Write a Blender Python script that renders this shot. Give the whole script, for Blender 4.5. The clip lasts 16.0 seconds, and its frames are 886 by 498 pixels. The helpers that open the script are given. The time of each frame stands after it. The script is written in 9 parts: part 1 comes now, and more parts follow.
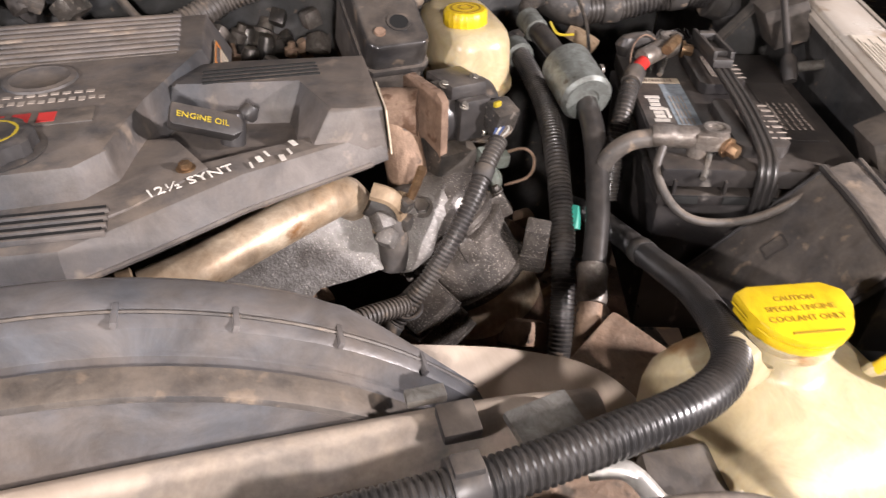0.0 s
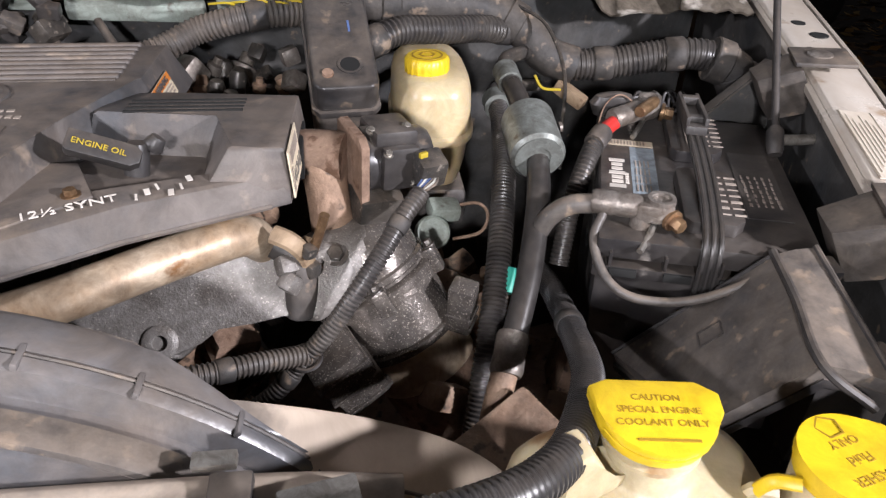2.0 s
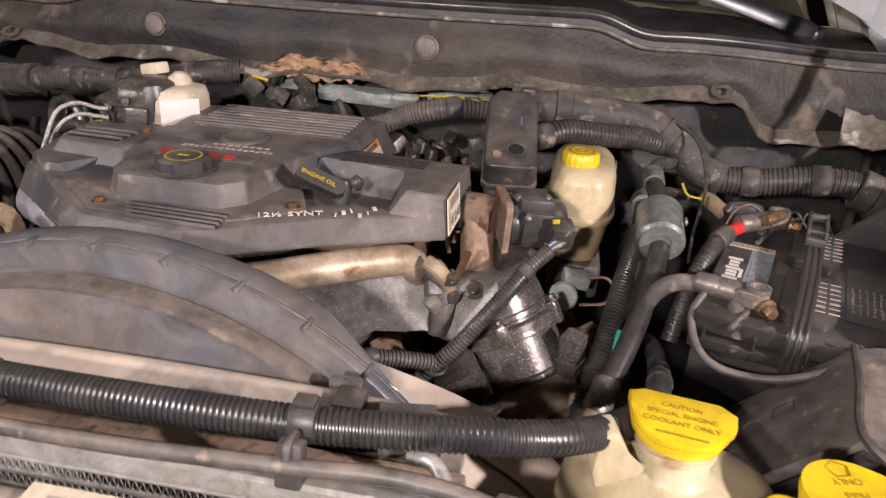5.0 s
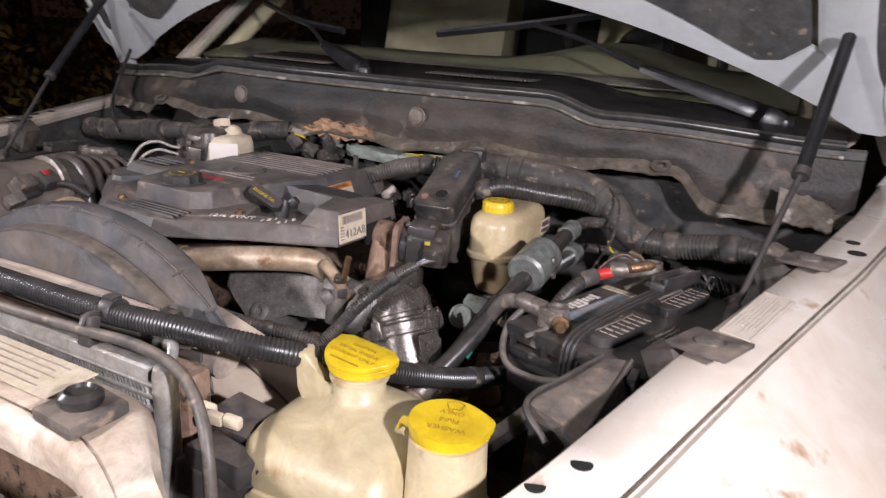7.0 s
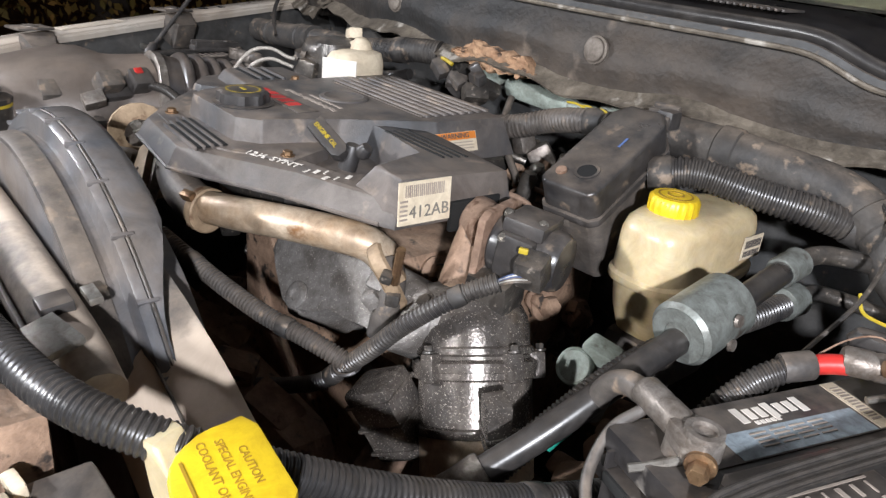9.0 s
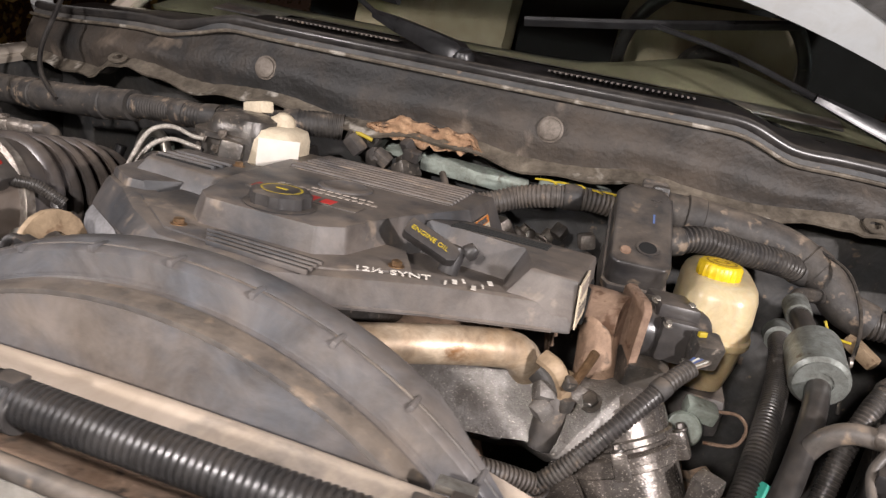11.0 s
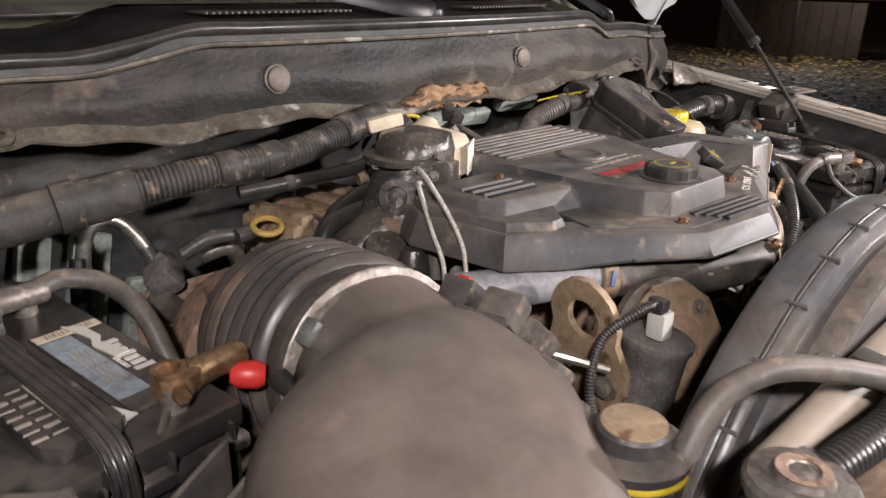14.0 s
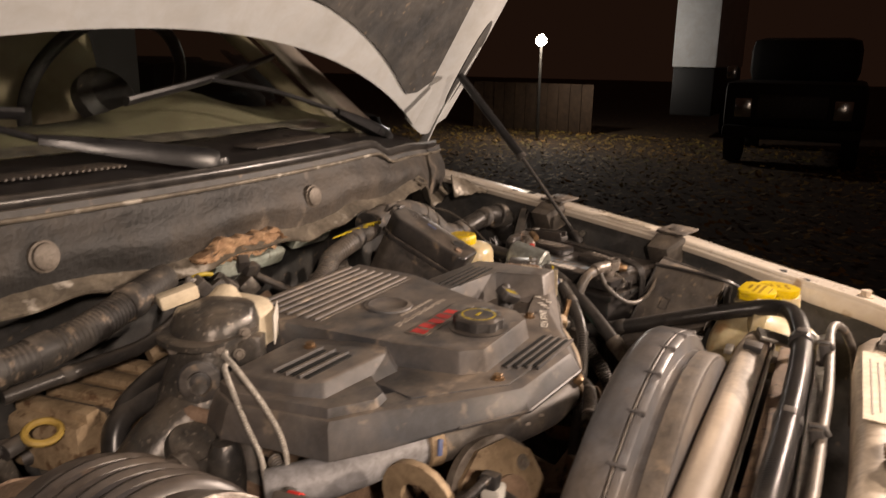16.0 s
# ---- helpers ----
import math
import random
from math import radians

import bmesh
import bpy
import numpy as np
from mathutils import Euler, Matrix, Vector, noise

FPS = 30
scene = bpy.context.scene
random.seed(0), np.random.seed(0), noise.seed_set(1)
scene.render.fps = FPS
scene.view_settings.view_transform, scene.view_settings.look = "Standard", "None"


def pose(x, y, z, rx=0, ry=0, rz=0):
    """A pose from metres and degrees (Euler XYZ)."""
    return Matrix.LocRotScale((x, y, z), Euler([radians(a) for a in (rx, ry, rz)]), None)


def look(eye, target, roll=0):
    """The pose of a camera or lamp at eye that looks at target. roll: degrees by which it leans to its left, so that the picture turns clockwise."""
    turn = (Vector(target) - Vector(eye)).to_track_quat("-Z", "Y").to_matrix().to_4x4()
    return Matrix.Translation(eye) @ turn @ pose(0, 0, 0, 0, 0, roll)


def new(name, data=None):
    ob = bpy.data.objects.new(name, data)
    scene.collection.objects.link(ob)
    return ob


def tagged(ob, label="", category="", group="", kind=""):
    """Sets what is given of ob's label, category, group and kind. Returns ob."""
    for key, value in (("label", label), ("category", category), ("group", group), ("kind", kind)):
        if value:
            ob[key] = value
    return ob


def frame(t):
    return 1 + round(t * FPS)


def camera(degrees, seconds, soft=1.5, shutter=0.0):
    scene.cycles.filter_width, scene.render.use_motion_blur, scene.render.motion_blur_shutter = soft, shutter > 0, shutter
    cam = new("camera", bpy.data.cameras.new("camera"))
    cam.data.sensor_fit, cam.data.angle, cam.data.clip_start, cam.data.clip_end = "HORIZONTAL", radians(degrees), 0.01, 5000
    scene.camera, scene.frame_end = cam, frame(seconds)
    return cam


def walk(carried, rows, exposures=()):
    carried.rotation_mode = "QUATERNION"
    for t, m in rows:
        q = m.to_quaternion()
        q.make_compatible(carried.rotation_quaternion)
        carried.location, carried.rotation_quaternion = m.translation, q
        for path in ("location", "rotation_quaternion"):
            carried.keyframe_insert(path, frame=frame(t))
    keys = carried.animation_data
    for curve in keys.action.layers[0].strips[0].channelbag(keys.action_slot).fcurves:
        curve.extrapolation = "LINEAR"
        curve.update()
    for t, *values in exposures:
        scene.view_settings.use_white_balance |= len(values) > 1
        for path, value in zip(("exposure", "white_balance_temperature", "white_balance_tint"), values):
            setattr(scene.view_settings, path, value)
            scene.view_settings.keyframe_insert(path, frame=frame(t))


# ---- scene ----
cam = camera(62.7, 16.0, soft=1.3, shutter=0.2)
PATH = [
    (0, (0.222, 0.301, 1.527), (0.644, 1.856, 0.343), 0.5),
    (0.5, (0.202, 0.257, 1.514), (0.86, 1.765, 0.376), 1.5),
    (1, (0.266, 0.247, 1.514), (0.97, 1.757, 0.409), 2.3),
    (1.5, (0.35, 0.283, 1.518), (0.801, 1.889, 0.415), 2.4),
    (2, (0.369, 0.307, 1.519), (0.598, 1.967, 0.427), 1.7),
    (2.5, (0.413, 0.343, 1.535), (0.577, 2.022, 0.462), 0.1),
    (3, (0.446, 0.373, 1.54), (0.585, 2.076, 0.5), -0.9),
    (3.5, (0.429, 0.36, 1.542), (0.528, 2.097, 0.555), -0.4),
    (4, (0.356, 0.316, 1.548), (0.281, 2.092, 0.631), 0.0),
    (6.5, (0.758, -0.045, 1.502), (0.215, 1.749, 0.805), 7.1),
    (7, (0.883, 0.066, 1.529), (-0.013, 1.75, 0.928), 3.1),
    (7.5, (0.935, 0.217, 1.523), (-0.368, 1.605, 0.91), 3.3),
    (8, (1.019, 0.336, 1.511), (-0.467, 1.485, 0.827), 5.8),
    (8.5, (0.89, 0.422, 1.494), (-0.585, 1.56, 0.766), 5.7),
    (9, (0.79, 0.457, 1.478), (-0.564, 1.69, 0.674), 6.5),
    (11.5, (0.182, 0.121, 1.448), (-0.04, 2.04, 0.931), 7.9),
    (12, (0.004, 0.046, 1.464), (-0.006, 1.951, 0.854), 3.9),
    (12.5, (-0.198, 0.119, 1.446), (0.078, 1.98, 0.766), 2.0),
    (13, (-0.442, 0.253, 1.455), (0.278, 1.983, 0.756), 1.7),
    (13.5, (-0.608, 0.296, 1.456), (0.416, 1.863, 0.752), 0.8),
    (14, (-0.679, 0.426, 1.48), (0.61, 1.783, 0.776), 0.9),
    (14.5, (-0.71, 0.595, 1.492), (0.803, 1.713, 0.813), 1.8),
    (15, (-0.686, 0.643, 1.501), (0.925, 1.592, 0.79), 3.1),
    (15.5, (-0.68, 0.626, 1.528), (0.967, 1.521, 0.831), 2.0),
    (16, (-0.66, 0.481, 1.567), (1.036, 1.416, 1.066), 0.8),
]
EXPOSURES = [(0, 0.08, 6500, 11), (0.5, -0.06, 6500, 13), (1, -0.1, 7000, 16), (1.5, -0.02, 6500, 14), (2, -0.05, 6000, 9), (2.5, 0.15, 6200, 11), (3.5, 0.22, 6000, 9), (4, 0.08, 6500, 12), (6.5, -0.73, 6600, 17), (7, -0.58, 6100, 13), (7.5, -0.58, 6900, 16), (8, -0.45, 5900, 11), (8.5, -0.28, 5800, 5), (9, -0.05, 5900, 3), (11.5, -0.22, 6600, 11), (12, -0.21, 6600, 13), (12.5, -0.28, 6400, 10), (13, -0.23, 6400, 9), (13.5, -0.09, 6400, 6), (14, -0.11, 6500, 10), (14.5, 0.08, 6400, 5), (15, 0.2, 7000, 13), (15.5, 0.07, 7300, 10), (16, -0.47, 8700, 16)]
walk(cam, [(t, look(eye, target, roll)) for t, eye, target, roll in PATH], EXPOSURES)

# ---- world and light: night, one work lamp each side of the bay, an added fill in front ----
CX = 0.065                      # the truck's centre line
world = bpy.data.worlds.new("night")
scene.world = world
world.use_nodes = True
world.node_tree.nodes["Background"].inputs[0].default_value = (0.030, 0.015, 0.011, 1)
world.node_tree.nodes["Background"].inputs[1].default_value = 0.45


def lamp(name, eye, watts, radius, colour, aim=None, cone=105):
    """A bare bulb, or a spot with a wide soft beam where it has an aim."""
    data = bpy.data.lights.new(name, "SPOT" if aim else "POINT")
    data.energy, data.shadow_soft_size, data.color = watts, radius, colour
    ob = new(name, data)
    ob.location = eye
    if aim:
        data.spot_size, data.spot_blend = radians(cone), 0.95
        ob.rotation_euler = (Vector(aim) - Vector(eye)).to_track_quat("-Z", "Y").to_euler()
    return ob


lamp("bay_lamp", (1.45, 0.00, 1.75), 165, 0.03, (1.0, 0.92, 0.93), (0.15, 0.95, 1.15), 160)
lamp("bay_lamp", (-0.92, 0.16, 1.80), 55, 0.03, (1.0, 0.92, 0.93), (-0.05, 0.88, 1.15), 112)
# added fill without a source of its own, lifts front faces and deep gaps
lamp("bay_lamp", (0.20, -0.42, 1.74), 90, 0.04, (1.0, 0.92, 0.90), (0.10, 0.70, 1.10), 112)


# ---- materials ----
def mat(name, base, other=None, rough=0.5, metal=0.0, scale=18.0, mix=0.5, bump=0.15, fine=220.0, spots=None,
        spot_amount=0.0, spot_scale=60.0, coat=0.0, sss=0.0, emit=0.0, spread=0.18, grime=0.55, dust=0.0, dust_colour=(0.25, 0.20, 0.155)):
    """Two-tone weathered surface: a broad patchy mix, optional small spots, fine bump."""
    m = bpy.data.materials.new(name)
    m.use_nodes = True
    nt = m.node_tree
    n, l = nt.nodes, nt.links
    bsdf = n["Principled BSDF"]
    other = other or tuple(min(1, c * 1.5 + 0.01) for c in base)
    tc = n.new("ShaderNodeTexCoord")
    info = n.new("ShaderNodeObjectInfo")
    broad = n.new("ShaderNodeTexNoise")
    broad.inputs["Scale"].default_value, broad.inputs["Detail"].default_value = scale, 7
    broad.inputs["Roughness"].default_value = 0.65
    l.new(tc.outputs["Object"], broad.inputs["Vector"])
    ramp = n.new("ShaderNodeValToRGB")
    ramp.color_ramp.elements[0].position, ramp.color_ramp.elements[1].position = mix - spread, mix + spread
    ramp.color_ramp.elements[0].color, ramp.color_ramp.elements[1].color = (*base, 1), (*other, 1)
    l.new(broad.outputs["Fac"], ramp.inputs["Fac"])
    colour = ramp.outputs["Color"]
    grain = n.new("ShaderNodeTexNoise")
    grain.inputs["Scale"].default_value, grain.inputs["Detail"].default_value = fine, 4
    l.new(tc.outputs["Object"], grain.inputs["Vector"])
    if spots:
        sp = n.new("ShaderNodeTexNoise")
        sp.inputs["Scale"].default_value, sp.inputs["Detail"].default_value = spot_scale, 6
        l.new(tc.outputs["Object"], sp.inputs["Vector"])
        r2 = n.new("ShaderNodeValToRGB")
        edge = 0.72 - 0.34 * spot_amount
        r2.color_ramp.elements[0].position, r2.color_ramp.elements[1].position = edge - 0.03, edge + 0.06
        l.new(sp.outputs["Fac"], r2.inputs["Fac"])
        mx = n.new("ShaderNodeMix")
        mx.data_type = "RGBA"
        l.new(r2.outputs["Color"], mx.inputs["Factor"])
        l.new(colour, mx.inputs["A"])
        mx.inputs["B"].default_value = (*spots, 1)
        colour = mx.outputs["Result"]
    if grime and bump:
        gn = n.new("ShaderNodeTexNoise")
        gn.inputs["Scale"].default_value, gn.inputs["Detail"].default_value = scale * 3.1, 9
        gn.inputs["Roughness"].default_value, gn.inputs["Distortion"].default_value = 0.72, 0.6
        l.new(tc.outputs["Object"], gn.inputs["Vector"])
        gr = n.new("ShaderNodeValToRGB")
        gr.color_ramp.elements[0].position, gr.color_ramp.elements[1].position = 0.34, 0.66
        lo, hi = 1 - 0.72 * grime, 1 + 0.35 * grime
        gr.color_ramp.elements[0].color, gr.color_ramp.elements[1].color = (lo, lo * 0.96, lo * 0.92, 1), (hi, hi, hi, 1)
        l.new(gn.outputs["Fac"], gr.inputs["Fac"])
        gm = n.new("ShaderNodeMix")
        gm.data_type, gm.blend_type = "RGBA", "MULTIPLY"
        gm.inputs["Factor"].default_value = 1.0
        l.new(colour, gm.inputs["A"])
        l.new(gr.outputs["Color"], gm.inputs["B"])
        colour = gm.outputs["Result"]
    if dust:
        geo = n.new("ShaderNodeNewGeometry")
        sep = n.new("ShaderNodeSeparateXYZ")
        l.new(geo.outputs["Normal"], sep.inputs["Vector"])
        up = n.new("ShaderNodeMapRange")
        up.interpolation_type = "SMOOTHSTEP"
        up.inputs["From Min"].default_value, up.inputs["From Max"].default_value = 0.45, 0.97
        up.inputs["To Max"].default_value = dust
        l.new(sep.outputs["Z"], up.inputs["Value"])
        dn = n.new("ShaderNodeTexNoise")
        dn.inputs["Scale"].default_value, dn.inputs["Detail"].default_value = 26, 9
        dn.inputs["Roughness"].default_value = 0.7
        l.new(tc.outputs["Object"], dn.inputs["Vector"])
        dr = n.new("ShaderNodeMapRange")
        dr.inputs["From Min"].default_value, dr.inputs["From Max"].default_value = 0.36, 0.62
        l.new(dn.outputs["Fac"], dr.inputs["Value"])
        mul = n.new("ShaderNodeMath")
        mul.operation = "MULTIPLY"
        l.new(up.outputs["Result"], mul.inputs[0])
        l.new(dr.outputs["Result"], mul.inputs[1])
        dm = n.new("ShaderNodeMix")
        dm.data_type = "RGBA"
        l.new(mul.outputs["Value"], dm.inputs["Factor"])
        l.new(colour, dm.inputs["A"])
        dm.inputs["B"].default_value = (*dust_colour, 1)
        colour = dm.outputs["Result"]
    hue = n.new("ShaderNodeHueSaturation")
    mr = n.new("ShaderNodeMapRange")
    mr.inputs["To Min"].default_value, mr.inputs["To Max"].default_value = 0.90, 1.10
    l.new(info.outputs["Random"], mr.inputs["Value"])
    l.new(mr.outputs["Result"], hue.inputs["Value"])
    l.new(colour, hue.inputs["Color"])
    l.new(hue.outputs["Color"], bsdf.inputs["Base Color"])
    rr = n.new("ShaderNodeMapRange")
    rr.inputs["To Min"].default_value, rr.inputs["To Max"].default_value = max(0.04, rough - 0.13), min(1, rough + 0.16)
    l.new(broad.outputs["Fac"], rr.inputs["Value"])
    l.new(rr.outputs["Result"], bsdf.inputs["Roughness"])
    bsdf.inputs["Metallic"].default_value = metal
    bsdf.inputs["Coat Weight"].default_value = coat
    if sss:
        bsdf.inputs["Subsurface Weight"].default_value = sss
        bsdf.inputs["Subsurface Radius"].default_value = (0.02, 0.014, 0.006)
    if emit:
        bsdf.inputs["Emission Color"].default_value = (*base, 1)
        bsdf.inputs["Emission Strength"].default_value = emit
    if bump:
        b = n.new("ShaderNodeBump")
        b.inputs["Strength"].default_value, b.inputs["Distance"].default_value = bump, 0.002
        l.new(grain.outputs["Fac"], b.inputs["Height"])
        l.new(b.outputs["Normal"], bsdf.inputs["Normal"])
    return m


DUST = (0.20, 0.155, 0.115)
M_COVER = mat("cover_plastic", (0.052, 0.055, 0.061), (0.128, 0.110, 0.098), rough=0.50, scale=7, bump=0.10, fine=500, spots=(0.24, 0.195, 0.155), spot_amount=0.24, spot_scale=30, spread=0.12, dust=0.45)
M_GREYBLACK = mat("dusty_glossy_plastic", (0.026, 0.026, 0.028), (0.070, 0.063, 0.058), rough=0.30, scale=11, bump=0.08, spots=DUST, spot_amount=0.20, spot_scale=40, spread=0.13, dust=0.32)
# its fine pale spots paint wet glints into the colour
M_OILY = mat("oily_black_filter", (0.070, 0.066, 0.064), (0.16, 0.140, 0.122), rough=0.20, metal=0.40, scale=24, bump=0.20, fine=420, spots=(0.40, 0.36, 0.32), spot_amount=0.30, spot_scale=520, dust=0.08)
M_BLACK = mat("black_plastic", (0.022, 0.022, 0.024), (0.065, 0.059, 0.055), rough=0.42, scale=14, bump=0.10, spots=DUST, spot_amount=0.10, dust=0.35)
M_BLACKDIRT = mat("dirty_black_plastic", (0.042, 0.041, 0.043), (0.125, 0.106, 0.088), rough=0.55, scale=16, bump=0.2, spots=DUST, spot_amount=0.25, dust=0.45)
M_RUBBER = mat("hose_rubber", (0.016, 0.016, 0.017), (0.045, 0.041, 0.038), rough=0.30, scale=20, bump=0.05, dust=0.14)
M_LOOM = mat("loom_plastic", (0.020, 0.020, 0.022), (0.070, 0.063, 0.056), rough=0.34, scale=22, bump=0.05, spots=DUST, spot_amount=0.10, dust=0.22)
M_LOOMDUST = mat("dusty_loom_plastic", (0.048, 0.046, 0.045), (0.130, 0.110, 0.092), rough=0.5, scale=18, bump=0.08, spots=DUST, spot_amount=0.25, dust=0.55)
M_CONDUIT = mat("conduit_plastic", (0.013, 0.0135, 0.015), (0.034, 0.032, 0.031), rough=0.30, scale=14, bump=0.04, dust=0.12)
M_TAPE = mat("loom_tape", (0.020, 0.020, 0.021), (0.060, 0.053, 0.046), rough=0.62, scale=24, bump=0.25, spots=DUST, spot_amount=0.3, dust=0.45)
M_WHITE = mat("white_paint", (0.55, 0.505, 0.445), (0.45, 0.375, 0.30), rough=0.28, scale=5, mix=0.60, bump=0.02, coat=0.4, spots=(0.32, 0.23, 0.15), spot_amount=0.16, spot_scale=22, grime=0.10)
M_WHITEDIRT = mat("dirty_white_paint", (0.68, 0.60, 0.50), (0.46, 0.36, 0.27), rough=0.42, scale=9, mix=0.55, bump=0.06, spots=(0.25, 0.15, 0.08), spot_amount=0.16, spot_scale=18)
M_INNERHOOD = mat("hood_inner_paint", (0.54, 0.57, 0.585), (0.43, 0.45, 0.455), rough=0.4, scale=6, bump=0.04, grime=0.10)
# the pale specks here are gloss highlights put into the colour
M_CAST = mat("cast_aluminium", (0.24, 0.23, 0.22), (0.105, 0.092, 0.080), rough=0.46, metal=0.25, scale=22, bump=0.40, fine=420, spots=(0.44, 0.41, 0.37), spot_amount=0.24, spot_scale=560, dust=0.22)
M_CASTDARK = mat("oily_casting", (0.050, 0.050, 0.051), (0.105, 0.092, 0.078), rough=0.32, metal=0.4, scale=26, bump=0.25, fine=300, spots=(0.30, 0.26, 0.22), spot_amount=0.22, spot_scale=160, dust=0.4)
M_STEEL = mat("pipe_steel", (0.56, 0.47, 0.36), (0.34, 0.22, 0.12), rough=0.42, metal=0.30, scale=16, mix=0.55, bump=0.08, spots=(0.22, 0.11, 0.045), spot_amount=0.20, spot_scale=45)
M_DULL = mat("dusty_steel_plug", (0.20, 0.175, 0.15), (0.12, 0.10, 0.082), rough=0.6, metal=0.3, scale=40, bump=0.2)
M_BRAID = mat("braided_steel", (0.62, 0.59, 0.54), (0.34, 0.31, 0.27), rough=0.40, metal=0.2, scale=320, bump=0.3, fine=900)
M_ZINC = mat("zinc_plate", (0.46, 0.45, 0.42), (0.30, 0.27, 0.23), rough=0.33, metal=0.8, scale=30, bump=0.12)
M_RUST = mat("rusty_iron", (0.19, 0.120, 0.082), (0.31, 0.215, 0.155), rough=0.8, scale=20, bump=0.5, spots=(0.11, 0.06, 0.035), spot_amount=0.35)
M_BLOCK = mat("grimy_block", (0.21, 0.135, 0.092), (0.36, 0.245, 0.165), rough=0.72, scale=14, bump=0.55, spots=(0.04, 0.03, 0.024), spot_amount=0.3, dust=0.4)
M_TAN = mat("heat_tanned_metal", (0.40, 0.30, 0.195), (0.24, 0.17, 0.105), rough=0.6, metal=0.2, scale=15, bump=0.25, spots=(0.14, 0.08, 0.045), spot_amount=0.3)
M_BOTTLE = mat("bottle_plastic", (0.50, 0.435, 0.285), (0.385, 0.30, 0.165), rough=0.40, scale=7, mix=0.6, bump=0.06, sss=0.25, spots=(0.28, 0.16, 0.07), spot_amount=0.20, spot_scale=16, grime=0.35)
M_RESERVOIR = mat("reservoir_plastic", (0.58, 0.49, 0.31), (0.45, 0.33, 0.18), rough=0.33, scale=11, mix=0.58, bump=0.04, sss=0.25, spots=(0.34, 0.22, 0.11), spot_amount=0.14, spot_scale=14, grime=0.3)
M_YELLOW = mat("yellow_cap_plastic", (0.60, 0.43, 0.010), (0.43, 0.28, 0.012), rough=0.38, scale=14, mix=0.60, bump=0.06, grime=0.3)
M_YELLOWINK = mat("yellow_ink", (0.46, 0.35, 0.02), (0.34, 0.25, 0.02), rough=0.5, bump=0)
M_AMBERINK = mat("embossed_amber", (0.30, 0.19, 0.01), (0.24, 0.14, 0.01), rough=0.5, bump=0)
M_YELLOWSTRIPE = mat("yellow_print", (0.80, 0.66, 0.0), (0.75, 0.6, 0.0), rough=0.45, bump=0)
M_RED = mat("red_insulation", (0.55, 0.030, 0.025), (0.42, 0.03, 0.025), rough=0.4, bump=0.05, grime=0.25)
M_REDINK = mat("red_badge_ink", (0.50, 0.035, 0.03), (0.36, 0.03, 0.03), rough=0.5, bump=0)
M_WHITEINK = mat("white_ink", (0.66, 0.63, 0.58), (0.55, 0.50, 0.44), rough=0.6, bump=0)
M_PALEINK = mat("faded_print", (0.40, 0.35, 0.30), (0.22, 0.18, 0.15), rough=0.6, bump=0)
M_DARKINK = mat("dark_ink", (0.09, 0.08, 0.075), (0.07, 0.06, 0.055), rough=0.6, bump=0)
M_PAPER = mat("paper_label", (0.62, 0.55, 0.42), (0.54, 0.46, 0.34), rough=0.6, scale=30, bump=0.02, grime=0.25)
M_STICKER = mat("faded_sticker", (0.60, 0.55, 0.47), (0.52, 0.46, 0.38), rough=0.5, scale=20, bump=0.02, grime=0.2)
M_FADED = mat("nearly_gone_print", (0.49, 0.44, 0.37), (0.40, 0.35, 0.29), rough=0.6, bump=0)
M_LABELBLUE = mat("pale_blue_label", (0.34, 0.40, 0.45), (0.24, 0.28, 0.31), rough=0.5, scale=30, bump=0.02)
M_ORANGE = mat("orange_label", (0.60, 0.20, 0.03), (0.50, 0.17, 0.03), rough=0.5, bump=0)
M_LEAD = mat("corroded_lead", (0.27, 0.25, 0.23), (0.16, 0.13, 0.105), rough=0.42, metal=0.55, scale=40, bump=0.3, spots=(0.36, 0.33, 0.29), spot_amount=0.3)
M_BRASS = mat("tarnished_brass", (0.33, 0.22, 0.12), (0.20, 0.12, 0.07), rough=0.4, metal=0.75, scale=40, bump=0.4)
M_FELT = mat("cowl_insulation", (0.018, 0.0175, 0.017), (0.064, 0.050, 0.038), rough=0.60, scale=4.5, mix=0.54, spread=0.12, bump=0.8, fine=140, spots=(0.16, 0.128, 0.10), spot_amount=0.22, spot_scale=12, dust=0.10)
M_FELTRUST = mat("torn_insulation", (0.24, 0.14, 0.08), (0.34, 0.22, 0.13), rough=0.95, scale=40, bump=1.0, fine=90, spots=(0.08, 0.055, 0.04), spot_amount=0.3)
M_LIP = mat("worn_cowl_lip", (0.22, 0.19, 0.15), (0.075, 0.064, 0.052), rough=0.5, metal=0.3, scale=24, bump=0.3, spots=(0.46, 0.43, 0.38), spot_amount=0.26, spot_scale=30)
M_SHROUD = mat("shroud_plastic", (0.104, 0.107, 0.116), (0.150, 0.130, 0.115), rough=0.32, scale=7, bump=0.12, spots=(0.18, 0.095, 0.05), spot_amount=0.22, spot_scale=9, spread=0.10, dust=0.14)
M_SHROUDTAN = mat("dusty_shroud_plate", (0.46, 0.385, 0.310), (0.150, 0.140, 0.132), rough=0.60, scale=5, mix=0.60, bump=0.10, spread=0.06, grime=0.25)
M_ALU = mat("radiator_aluminium", (0.52, 0.51, 0.48), (0.38, 0.33, 0.27), rough=0.38, metal=0.55, scale=14, mix=0.62, bump=0.1)
M_FIREWALL = mat("firewall_steel", (0.040, 0.043, 0.046), (0.085, 0.080, 0.074), rough=0.6, scale=10, bump=0.2, spots=DUST, spot_amount=0.15, dust=0.5)
